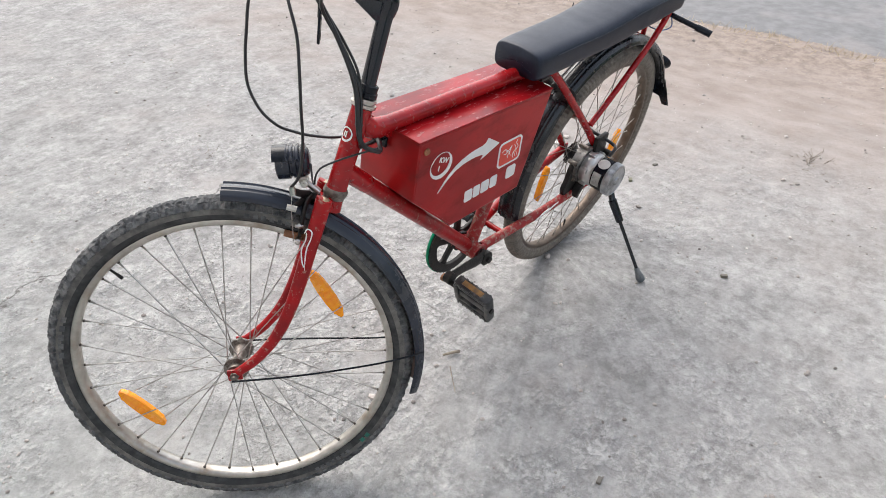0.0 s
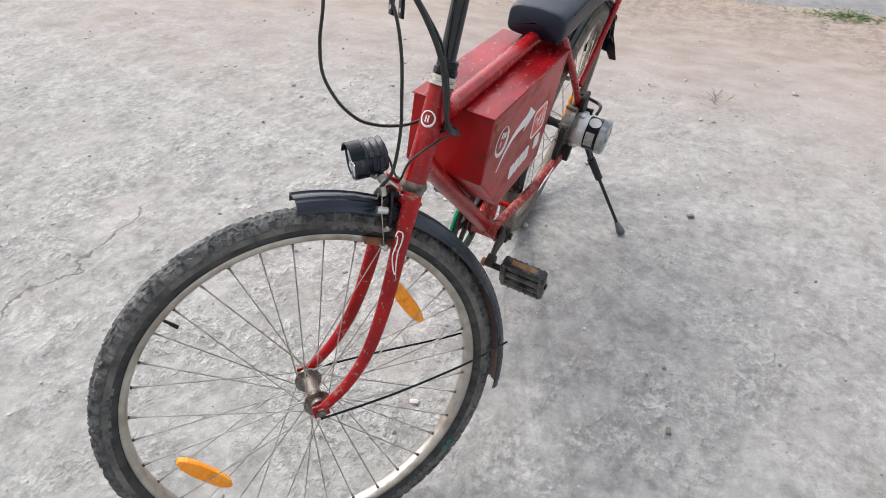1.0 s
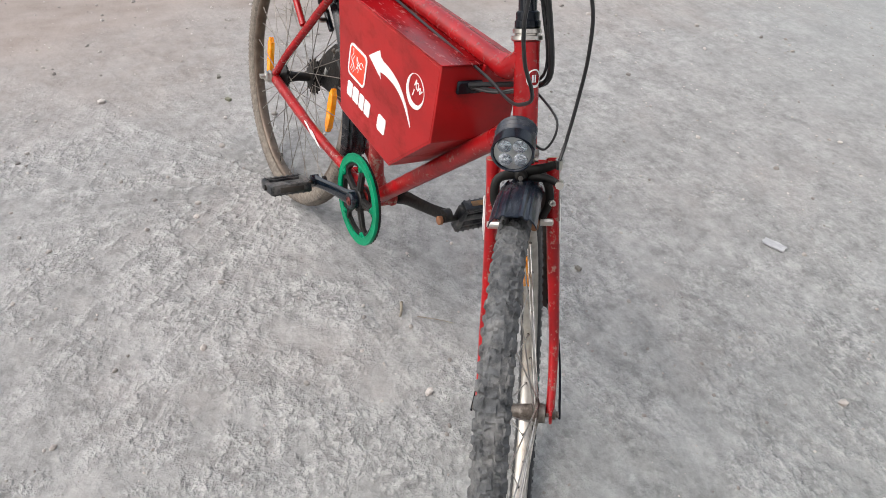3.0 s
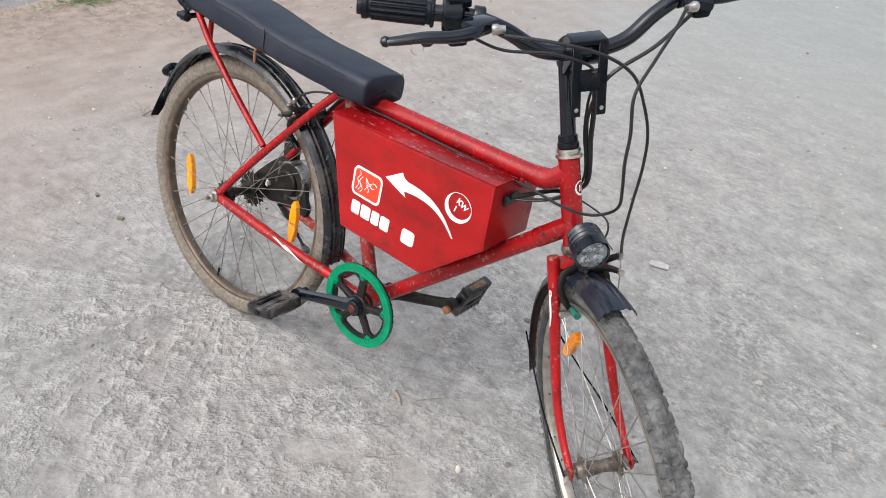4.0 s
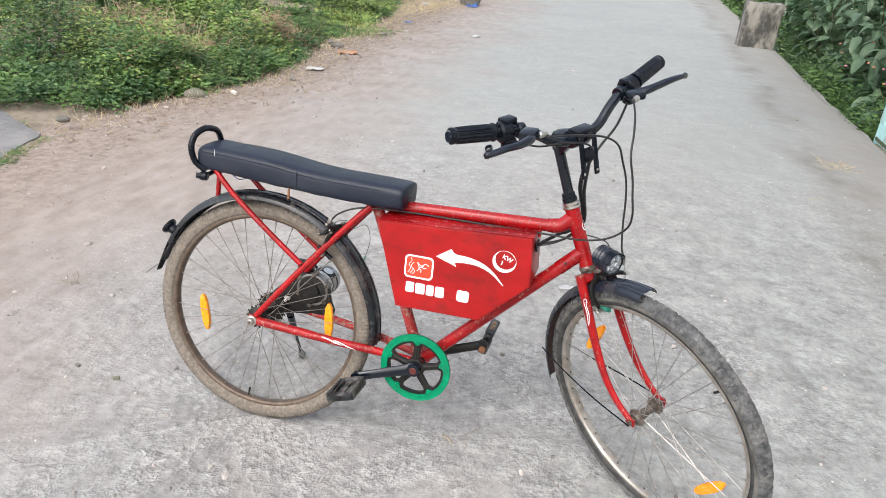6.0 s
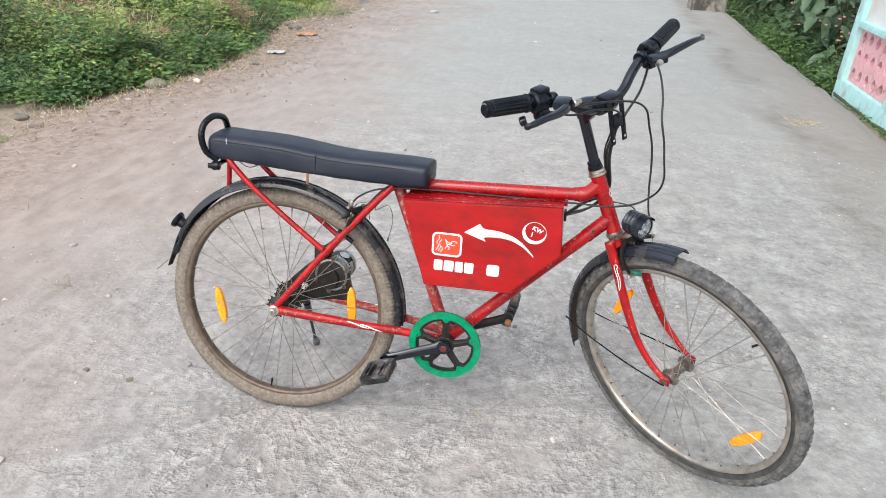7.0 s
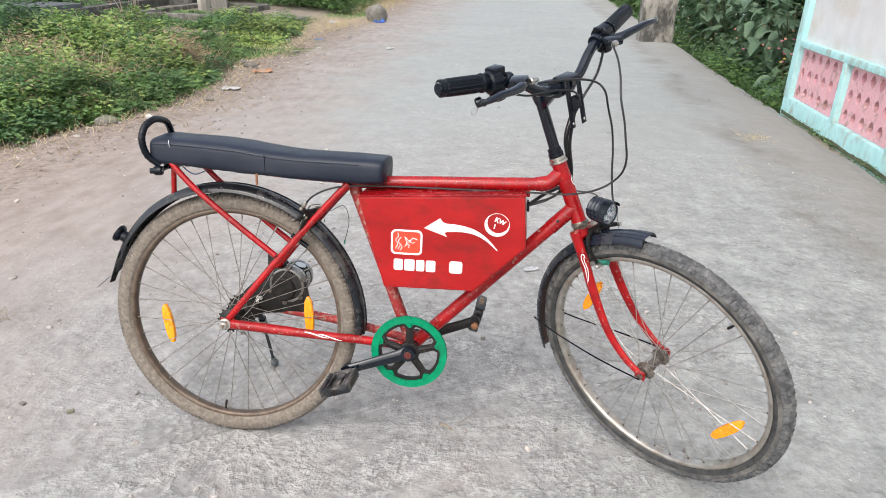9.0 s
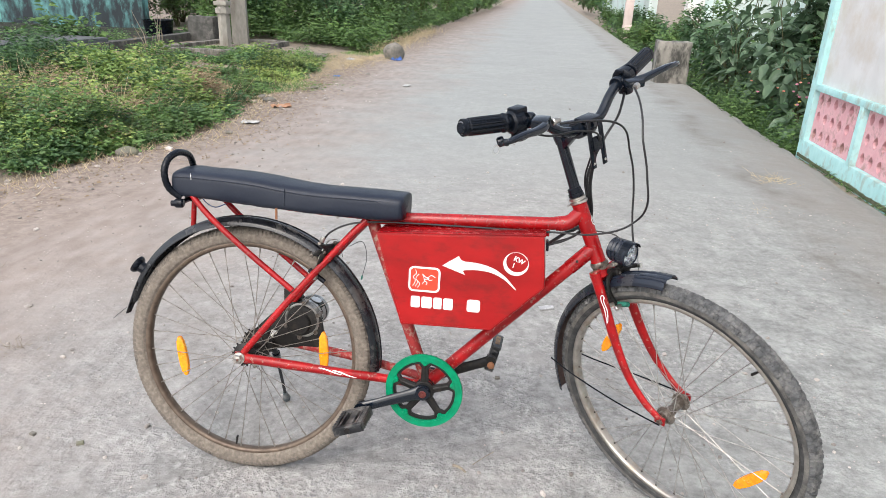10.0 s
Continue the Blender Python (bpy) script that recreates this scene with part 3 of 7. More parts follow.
def sheet(xs, ys, height, bottom=None):
    """A grid over xs, ys; bottom: also sides down to that height."""
    nx, ny = len(xs), len(ys)
    v = np.array([(x, y, height(x, y)) for y in ys for x in xs])
    i = np.arange(nx - 1)[None, :] + np.arange(ny - 1)[:, None] * nx
    f = np.stack([i, i + 1, i + nx + 1, i + nx], -1).reshape(-1, 4).tolist()
    if bottom is not None:
        rim = list(range(nx)) + [j * nx + nx - 1 for j in range(1, ny)] + [(ny - 1) * nx + k for k in range(nx - 2, -1, -1)] + [j * nx for j in range(ny - 2, 0, -1)]
        k = len(v)
        v = np.concatenate([v, np.array([(v[r][0], v[r][1], bottom) for r in rim])])
        f += [(rim[a], k + a, k + (a + 1) % len(rim), rim[(a + 1) % len(rim)]) for a in range(len(rim))]
    return v, f


def fuzz(x, y, s, seed=0.0):
    return noise.noise((x * s + seed, y * s - seed, seed))


def soil_height(x, y):
    z = -0.045 + 0.03 * fuzz(x, y, 0.6) + 0.012 * fuzz(x, y, 4.0, 3.0)
    if x < -2.3:
        z += min(0.10, (-2.3 - x) * 0.05) * min(1.0, max(0.0, (y - 2.1) / 0.7)) - 0.03 * min(1.0, max(0.0, (2.4 - y) / 0.3))
    if x > 2.8 and y > 4.5:
        z -= min(0.35, (x - 2.8) * 0.8)
    return z


thing("ground", "bare brown soil of the verges and plots beside the road", "ground", shapes=sheet(
    lines((-400, -40, 60), (-40, -12, 4), (-12, 8, 0.25), (8, 40, 4), (40, 400, 60)),
    lines((-400, -40, 60), (-40, -8, 4), (-8, 26, 0.25), (26, 60, 3), (60, 400, 34)), soil_height), material=SOIL, kind="structure", sharp=180)


def road_height(x, y):
    z = 0.006 * fuzz(x, y, 0.9, 1.0) + 0.0036 * fuzz(x, y, 9.0, 2.0) + 0.0030 * fuzz(x, y, 20.0, 5.0) * (0.3 + max(0.0, fuzz(x, y, 1.6, 12.0) + 0.35))
    if -1.6 < y < 1.8 and -1.2 < x < 2.0:
        away = min(math.hypot((x - 0.40) / 1.05, (y + 0.62) / 0.85), math.hypot((x - 0.95) / 0.75, (y - 0.70) / 0.45))
        worn = fuzz(x, y, 1.7, 21.0) + 0.6 * fuzz(x, y, 5.0, 23.0) + 0.55 - 0.5 * away
        if worn > 0.0:
            clod = fuzz(x, y, 19.0, 31.0) + 0.45 * fuzz(x, y, 44.0, 33.0)
            z += min(1.0, worn * 4.0) * (0.0027 * min(1.0, max(0.0, (clod - 0.05) / 0.26)) - 0.0018 * min(1.0, max(0.0, (-0.16 - clod) / 0.2)))
    if x < -1.0:
        z += 0.010 * fuzz(x, y, 2.2, 4.0) * min(1.0, -1.0 - x)
    if x < -2.2:
        z -= (-2.2 - x) * 0.12
    if x > 2.86:
        z -= 0.012 + 0.02 * max(0.0, fuzz(x, y, 3.0, 8.0))
    return z


def road_edge(x, y):
    """The broken east rim wanders a little."""
    return x + (0.035 * fuzz(0, y, 1.6, 6.0) + 0.015 * fuzz(0, y, 7.0, 2.0) if x > 2.6 else 0.0)


rv, rf = sheet(lines((-2.75, -1.0, 0.045), (-1.0, 1.9, 0.0095), (1.9, 2.9, 0.03)), lines((-6, -3, 0.15), (-3, -1.6, 0.04), (-1.6, 1.8, 0.0095), (1.8, 3.6, 0.04), (3.6, 10, 0.1), (10, 40, 0.6), (40, 160, 8)), road_height, bottom=-0.16)
rv[:, 0] = [road_edge(x, y) for x, y in rv[:, :2]]
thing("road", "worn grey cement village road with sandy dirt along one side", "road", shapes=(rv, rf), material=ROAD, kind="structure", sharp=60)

GREY_SLAB = mat("grey_slab", (0.200, 0.199, 0.200), (0.152, 0.151, 0.152), 16, 0.9, bump=0.5, bump_scale=40, depth=0.006, c3=(0.27, 0.255, 0.245), stain_scale=2.5, amount=0.5)
def yard_rim(y):
    """The yard's ragged east rim, cut off at a slant at its north end."""
    return float(np.interp(y, [-12.0, 1.2, 1.9, 2.3, 2.6], [-2.42, -2.36, -2.60, -3.4, -6.0])) + 0.05 * fuzz(0, y, 2.2, 3.0) + 0.025 * fuzz(0, y, 9.0, 4.0)


yard_y = lines((-12, -2, 0.25), (-2, 2.5, 0.06))
yv, yf = sheet(np.linspace(0, 1, 34), yard_y, lambda u, y: 0.0, bottom=-0.14)
for v in yv:
    u, y = v[0], v[1]
    v[0] = -12.0 + (yard_rim(y) + 12.0) * u ** 0.6
    if v[2] > -0.1:
        v[2] = -0.022 + 0.006 * fuzz(v[0], y, 1.2, 9.0) + 0.004 * fuzz(v[0], y, 6.0, 2.0) - 0.012 * max(0.0, u - 0.97) / 0.03
thing("pavement", "smooth grey cement side yard beyond a strip of dry grass", "pavement", shapes=(yv, yf), material=GREY_SLAB, kind="structure", sharp=60)


# ---- house on the east side: turquoise posts, pink pierced panels, white wall above ----
def eye_hole(w, h, n=12):
    """A pointed oval of (y, z)."""
    out = []
    for i in range(n):
        a = 2 * math.pi * i / n
        out.append((w * math.cos(a) * (1 - 0.25 * abs(math.sin(a))), h * math.sin(a)))
    return out


def pierced_panel(y0, y1, z0, z1, x, cols, rows, depth=0.13):
    """A slab facing -x with rows of oval holes that run into it, made cell by cell."""
    shapes = []
    cw, ch = (y1 - y0) / cols, (z1 - z0) / rows
    for r in range(rows):
        for c in range(cols):
            cy, cz = y0 + (c + 0.5) * cw, z0 + (r + 0.5) * ch
            oval = [(cy + a, cz + b) for a, b in eye_hole(cw * 0.27, ch * 0.31)]
            edge = []
            for a, b in eye_hole(1, 1):
                k = max(abs(a), abs(b))
                edge.append((cy + a / k * cw / 2, cz + b / k * ch / 2))
            n = len(oval)
            v = [(x, *p) for p in edge] + [(x, *p) for p in oval] + [(x + depth, *p) for p in oval]
            f = []
            for i in range(n):
                j = (i + 1) % n
                f += [(i, j, n + j, n + i), (n + i, n + j, 2 * n + j, 2 * n + i)]
            f.append(tuple(2 * n + i for i in range(n)))
            corners = [(cy + a * cw / 2, cz + b * ch / 2) for a, b in ((1, 1), (-1, 1), (-1, -1), (1, -1))]
            for a, b in corners:
                near = sorted(range(n), key=lambda i: (edge[i][0] - a) ** 2 + (edge[i][1] - b) ** 2)[:2]
                v.append((x, a, b))
                f.append((near[0], len(v) - 1, near[1]))
            shapes.append((np.array(v, float), f))
    v, f = joined(shapes)
    keys, where = np.unique(np.round(v, 4), axis=0, return_inverse=True)
    where = where.reshape(-1)
    return [(keys, [tuple(int(where[i]) for i in q) for q in f])]


house = thing("house", "roadside house with turquoise posts, pink pierced panels and white plaster", "house", m=Matrix())
WX, CORNER = 2.97, 4.62
part("plinth", [box((0.30, 16.0, 0.40), (WX + 0.15, CORNER - 8.0, -0.082), 0.012)], CYAN, house, "turquoise limewashed plinth with moss at its foot")
posts = [CORNER - 0.055, 3.65, 2.82, 1.99, 1.16, 0.33]
for k, y in enumerate(posts):
    part("post", [box((0.13, 0.11 if k == 0 else 0.062, 3.43 if k == 0 else 0.43), (WX + 0.060, y, 1.825 if k == 0 else 0.325), 0.008)], CYAN, house)
part("sill_band", [box((0.16, CORNER - 0.11 - 0.2, 0.052), (WX + 0.075, (CORNER - 0.11 + 0.2) / 2, 0.556), 0.008)], CYAN, house)
for a, b in zip(posts[1:], posts[:-1]):
    part("pierced_panel", pierced_panel(a + 0.032, b - (0.056 if b == posts[0] else 0.032), 0.120, 0.534, WX + 0.040, 6, 3), PINK, house, "pink cement panel pierced with rows of ovals", sharp=30)
part("wall", [box((0.12, CORNER - 0.11 + 12, 2.85), (WX + 0.095, (CORNER - 0.11 - 12) / 2, 1.995), 0.01)], PLASTER, house, "white plaster wall above the panels, stained tan near its foot")
part("roof", [box((4.9, 17.2, 0.14), (WX + 2.2, CORNER - 8.3, 3.62), 0.01)], CONCRETE, house, "flat grey concrete roof slab")
part("back_wall", [box((0.12, 16.3, 3.4), (WX + 4.2, CORNER - 8.3, 1.84), 0.01)], PLASTER, house)
part("end_wall", [box((4.0, 0.12, 3.4), (WX + 2.1, CORNER - 16.4, 1.84), 0.01)], PLASTER, house)
part("side_wall", [box((4.0, 0.12, 3.4), (WX + 2.15, CORNER - 0.07, 1.84), 0.01)], PLASTER, house)

PALE = mat("pale_turquoise_wall", (0.62, 0.74, 0.71), (0.56, 0.68, 0.66), 4, 0.9, bump=0.2, bump_scale=25, c3=(0.45, 0.47, 0.44), stain_scale=1.4)
wall2 = thing("far_house", "pale turquoise house behind the roadside shrubs", "house", m=Matrix())
part("wall", [box((0.25, 9.0, 3.2), (5.6, 9.6, 1.5), 0.02)], PALE, wall2)
part("post", [box((0.35, 0.35, 3.2), (4.0, 14.6, 1.5), 0.02)], PLASTER, wall2, "white plastered post")
part("front_wall", [box((1.5, 0.25, 3.2), (4.93, 14.65, 1.5), 0.02)], PALE, wall2)
wall3 = thing("boundary_wall", "turquoise boundary wall farther down the road", "wall", m=Matrix())
part("wall", [box((0.25, 16.0, 2.6), (3.95, 28.0, 1.2), 0.02)], PALE, wall3)
part("gate_post", [box((0.24, 0.24, 2.4), (3.30, 20.2, 1.1), 0.02), box((0.27, 0.27, 0.35), (3.30, 20.2, 0.12), 0.02)], mat("pink_white_post", (0.62, 0.52, 0.48), (0.55, 0.45, 0.41), 8, 0.9, c3=(0.42, 0.22, 0.16), stain_scale=2), wall3, "whitewashed gate post with a reddish foot")


def rough_block(size, at, wobble=0.02, seed=0.0, cuts=5, turn=0.0):
    """A weathered block: a bevelled box whose faces are cut up and pushed about."""
    bm = bmesh.new()
    bmesh.ops.create_cube(bm, size=1.0, matrix=Matrix.Diagonal((*size, 1)))
    bmesh.ops.bevel(bm, geom=bm.edges[:], offset=min(size) * 0.10, segments=2, profile=0.6, affect="EDGES")
    bmesh.ops.subdivide_edges(bm, edges=bm.edges[:], cuts=cuts, use_grid_fill=True)
    for v in bm.verts:
        k = noise.noise_vector((v.co * 6 + Vector((seed, seed, 0))))
        v.co += k * wobble
    bm.transform(Matrix.Translation(at) @ pose(0, 0, 0, 0, 0, turn))
    return drain(bm)


MOULDY = mat("mouldy_concrete", (0.30, 0.28, 0.245), (0.20, 0.188, 0.165), 12, 0.92, bump=0.6, bump_scale=40, depth=0.006, c3=(0.045, 0.044, 0.040), stain_scale=4.5, stain=(0.44, 0.56), amount=0.9, stretch=(1.2, 1.2, 0.55))


def cobble(size, at, seed=0.0, cuts=3):
    """A rounded lumpy stone."""
    bm = bmesh.new()
    bmesh.ops.create_icosphere(bm, subdivisions=cuts, radius=1.0)
    for v in bm.verts:
        v.co *= 1 + 0.16 * noise.noise(v.co * 1.3 + Vector((seed, 0, 2))) + 0.05 * noise.noise(v.co * 4)
        v.co = Vector((v.co.x * size[0], v.co.y * size[1], v.co.z * size[2]))
    bm.transform(Matrix.Translation(at))
    return drain(bm)


thing("concrete_stub", "squat weathered concrete parapet stub with dark mould at the road's edge", "concrete block",
      shapes=rough_block((0.47, 0.36, 0.78), (2.64, 9.05, 0.19), 0.022, 2.0), material=MOULDY)


# ---- west side: stained wall, slab, low kerbs, poles ----
APRON = mat("damp_mossy_ground", (0.048, 0.050, 0.042), (0.026, 0.028, 0.024), 9, 0.95, bump=0.6, bump_scale=30, depth=0.01, c3=(0.075, 0.078, 0.060), stain_scale=2.6, spec=0.1)
SLAB = mat("weathered_slab", (0.105, 0.112, 0.12), (0.07, 0.075, 0.08), 9, 0.9, bump=0.4, bump_scale=40, depth=0.005, c3=(0.09, 0.09, 0.085), stain_scale=2.2)
yard = thing("yard_wall", "turquoise plaster wall blackened by mould behind the weeds", "wall", m=Matrix())
part("wall", [box((8.0, 0.25, 3.0), (-12.02, 13.2, 1.3), 0.03)], STAINED, yard)
part("return_wall", [box((0.25, 3.4, 3.0), (-9.35, 14.75, 1.3), 0.03, Matrix.Rotation(radians(38), 4, "Z"))], STAINED, yard)
for at, size, turn, seed in (((-6.72, 8.45, 0.235), (1.05, 0.95, 0.09), -14, 5.0), ((-7.15, 7.35, 0.215), (1.0, 0.95, 0.09), -9, 8.0)):
    thing("stone_slab", "grey stone slab laid over a low drain", "slab", shapes=rough_block(size, at, 0.012, seed, 3, turn), material=SLAB, group="drain slabs")
thing("drain_kerb", "low mossy concrete drain wall beside the weeds", "kerb", shapes=[rough_block((0.16, 4.6, 0.42), (-6.10, 9.6, 0.01), 0.012, 1.0, 6, -3)], material=DAMP)
thing("plot_kerb", "square plot edged with thin concrete kerbs", "kerb", shapes=[
    rough_block((1.10, 0.12, 0.24), (-4.82, 9.22, 0.02), 0.006, 1.5, 5, -2), rough_block((0.12, 2.1, 0.24), (-4.20, 10.28, 0.02), 0.006, 2.5, 5, -6),
    rough_block((1.30, 0.12, 0.24), (-4.78, 11.38, 0.02), 0.006, 3.5, 5, -2), rough_block((0.12, 2.1, 0.24), (-5.40, 10.30, 0.02), 0.006, 4.5, 5, -6)], material=CONCRETE)
av, af = sheet(np.linspace(-13.0, -6.22, 40), np.linspace(6.6, 13.1, 40), lambda x, y: 0.115 + 0.012 * fuzz(x, y, 1.3, 6.0) + 0.006 * fuzz(x, y, 6.0, 2.0), bottom=-0.15)
thing("pavement", "damp dark concrete apron at the foot of the mouldy wall", "pavement", shapes=(av, af), material=APRON, kind="structure", sharp=60)
pole = thing("concrete_pole", "tall square concrete power pole", "pole", m=pose(-4.95, 11.2, 0, 0, 0, 62))
part("shaft", [sweep([(0, 0, -0.3), (0, 0, 7.5)], [0.20, 0.14], 4)], POLE, pole)
post = thing("old_post", "short stained concrete post with a stepped collar and iron cap", "post", m=pose(-4.98, 10.6, 0))
part("shaft", [sweep([(0, 0, -0.2), (0, 0, 0.62), (0, 0, 0.63), (0, 0, 0.72), (0, 0, 0.73), (0, 0, 1.9)], [0.115, 0.110, 0.145, 0.145, 0.105, 0.10], 8)], POLE, post)
part("collar", [box((0.24, 0.24, 0.07), (0, 0, 0.80), 0.015)], POLE, post)
thing("black_tub", "black plastic tub against the mouldy wall", "tub", shapes=lathe([(0.24, 0.0), (0.28, 0.28), (0.30, 0.30), (0.27, 0.30), (0.23, 0.03)], (-6.75, 11.45, 0.12), (0, 0, 1), 20), material=BLACK)
thing("old_stump", "short crumbling masonry pier among bushes", "masonry pier", shapes=rough_block((0.52, 0.4, 0.75), (-5.72, 11.35, 0.15), 0.03, 7.0), material=DAMP)
thing("boulder", "rounded grey boulder at the edge of the road", "stone", shapes=cobble((0.180, 0.16, 0.170), (-1.80, 10.40, 0.10)), material=STONE)


# ---- plants ----
def bed_height(x, y):
    """Weeds are low at the bed's rim, in a grassy gap and towards the drain."""
    if x > -1.9 or y > 11.3:
        return 1.0
    k = min(1.0, 0.35 + max(0.0, verge_edge(y) - x) / 0.6)
    if ((x + 2.80) / 0.95) ** 2 + ((y - 6.70) / 0.60) ** 2 < 1:
        return 0.09
    if x > -3.5 and 5.5 < y < 6.4:
        k *= 0.62
    if y > 7.2:
        k *= 0.66 if x > -4.0 else 0.34 if x > -5.6 else 0.62
    elif x < -4.6:
        k *= 0.75
    return k


def herb_points(n, area, height, per, spread, lean=0.6):
    """Leaf bases, directions and faces of n low herbs in area(rng) -> (x, y), each with per leaves."""
    at, ahead, face = [], [], []
    for _ in range(n):
        x, y = area()
        h = height * rng.uniform(0.5, 1.3) * (0.35 + 1.5 * max(0.0, fuzz(x, y, 1.3, 17.0) + 0.25)) * bed_height(x, y)
        z0 = soil_height(x, y) if not -2.5 < x < 2.9 else road_height(x, y)
        k = max(3, int(per * rng.uniform(0.6, 1.3)))
        t = rng.uniform(0.12, 1.0, k) ** 0.8
        a = rng.uniform(0, 2 * math.pi, k)
        r = spread * rng.uniform(0.15, 1.0, k) * (1.15 - 0.6 * t)
        bend = rng.normal(0, 0.12, 2)
        p = np.stack([x + bend[0] * t * h + r * np.cos(a), y + bend[1] * t * h + r * np.sin(a), z0 + h * t], -1)
        d = np.stack([np.cos(a), np.sin(a), rng.uniform(-0.2, 0.8, k) * lean], -1)
        at.append(p), ahead.append(d)
        face.append(np.stack([rng.normal(0, 0.7, k), rng.normal(-0.35, 0.8, k), np.ones(k)], -1))
    return np.concatenate(at), np.concatenate(ahead), np.concatenate(face)


def herbs(name, n, area, height, per, spread, size, material, label, category="weeds", aspect=0.46):
    at, ahead, face = herb_points(n, area, height, per, spread)
    length = size * rng.uniform(0.6, 1.3, len(at))
    return leaves(name, at, ahead, face, length, length * aspect * rng.uniform(0.8, 1.25, len(at)), material, label, category)


def stems(name, n, area, height, r, material, label, category, lean=0.25):
    """Thin upright or fallen stalks in one mesh."""
    shapes = []
    for _ in range(n):
        x, y = area()
        z0 = soil_height(x, y) if not -2.5 < x < 2.9 else road_height(x, y)
        h = height * rng.uniform(0.5, 1.3)
        d = np.array([rng.normal(0, lean), rng.normal(0, lean), 1.0])
        d /= max(1.0, np.linalg.norm(d))
        p0 = np.array([x, y, z0 - 0.01])
        shapes.append(sweep([p0, p0 + d * h * 0.5, p0 + d * h + np.array([rng.normal(0, 0.1), rng.normal(0, 0.1), 0]) * h], [r, r * 0.8, r * 0.3], 3))
    v, f = joined(shapes)
    ob = new(name, raw_mesh(name, v, f, [material]))
    return tagged(ob, label, category, "", "stuff")


def verge_edge(y):
    """Where the weeds begin on the west side."""
    line = np.interp(y, [1.6, 2.4, 2.8, 3.2, 3.7, 4.5, 5.4, 7.3, 9.0, 10.8], [-3.0, -2.62, -2.50, -2.30, -2.12, -2.18, -2.38, -2.48, -2.72, -2.90])
    return float(line) + 0.10 * fuzz(0, y, 1.6, 5.0) + 0.08 * fuzz(0, y, 4.0, 7.0)


def weed_bed(x0, y0, y1, power=1.4):
    """Places in the bed west of the verge's edge, thinner at its rim and in bare gaps."""
    def pick():
        while True:
            y = rng.uniform(y0, y1)
            e = verge_edge(y)
            x = e - (e - x0) * rng.uniform(0, 1) ** power
            if fuzz(x, y, 0.9, 11.0) > -0.30:
                return x, y
    return pick


def patchy(pick, seed, level=0.12, scale=0.8):
    def choose():
        while True:
            x, y = pick()
            if fuzz(x, y, scale, seed) > level:
                return x, y
    return choose


def around(*spots):
    """Places gathered round a few spots of (x, y, spread)."""
    def pick():
        while True:
            x0, y0, r = spots[int(rng.integers(len(spots)))]
            x, y = x0 + rng.normal(0, r), y0 + rng.normal(0, r)
            if x < verge_edge(y) - 0.05:
                return x, y
    return pick


def strip(x0, x1, y0, y1):
    return lambda: (rng.uniform(x0, x1), rng.uniform(y0, y1))


BED = weed_bed(-9.5, 2.2, 9.9)
herbs("weeds", 1500, patchy(BED, 13.0, -0.12, 1.5), 0.27, 50, 0.15, 0.045, LEAF_WEED, "dense low green weeds growing along the verge")
herbs("weeds", 620, patchy(weed_bed(-8.5, 2.4, 9.0, 1.2), 43.0, 0.02, 1.2), 0.29, 54, 0.16, 0.046, LEAF_DARK, "dark green clumps of weeds standing in the bed")
herbs("weeds", 800, weed_bed(-5.2, 2.25, 10.4), 0.14, 26, 0.12, 0.034, LEAF_WEED, "small-leaved green weeds at the verge's rim")
herbs("weeds", 330, around((-2.45, 2.75, 0.16), (-2.30, 3.35, 0.18), (-2.45, 3.9, 0.22), (-2.9, 3.3, 0.3), (-3.2, 2.9, 0.3)), 0.30, 60, 0.13, 0.040, LEAF_WEED, "fresh green leafy weeds at the bed's near corner")
herbs("pale_weeds", 250, around((-3.45, 5.55, 0.34), (-4.2, 6.4, 0.42), (-4.3, 5.5, 0.32), (-3.0, 4.9, 0.26), (-5.2, 7.0, 0.4)), 0.30, 56, 0.17, 0.060, LEAF_YELLOW, "yellow-green leafy weeds standing above the others")
herbs("pale_weeds", 150, around((-2.80, 7.7, 0.24), (-3.1, 8.6, 0.30), (-2.75, 7.3, 0.16)), 0.32, 50, 0.17, 0.055, LEAF_YELLOW, "fresh yellow-green weeds beyond the grassy gap")
herbs("dry_weeds", 260, around((-3.85, 4.75, 0.28), (-3.15, 4.15, 0.22), (-2.65, 5.1, 0.14), (-4.6, 5.0, 0.25)), 0.40, 46, 0.17, 0.046, LEAF_DRY, "brown dried weeds among the green", aspect=0.22)
herbs("tall_weeds", 210, weed_bed(-8.0, 2.6, 7.6, 1.0), 0.46, 44, 0.075, 0.042, LEAF_WEED, "taller leafy weeds rising from the bed")
herbs("dark_weeds", 170, around((-5.5, 6.1, 0.28), (-6.1, 6.9, 0.30), (-4.9, 5.3, 0.22), (-6.9, 6.6, 0.4)), 0.52, 60, 0.17, 0.055, LEAF_DARK, "dark leafy weeds standing tall before the drain")
herbs("weeds", 150, strip(-9.5, -6.4, 9.4, 12.4), 0.16, 40, 0.17, 0.05, LEAF_DARK, "dark weeds sprouting at the wall's damp foot")
herbs("tall_weeds", 14, around((-7.1, 9.2, 0.2)), 0.95, 44, 0.16, 0.12, LEAF_WEED, "tall broad-leaved weed before the drain")
herbs("dry_weeds", 150, around((-2.55, 3.25, 0.22), (-3.3, 3.6, 0.3), (-4.1, 4.0, 0.35), (-3.4, 6.0, 0.3), (-4.6, 6.6, 0.4)), 0.34, 40, 0.12, 0.036, LEAF_DRY, "brown dried sprigs scattered through the weeds", aspect=0.26)
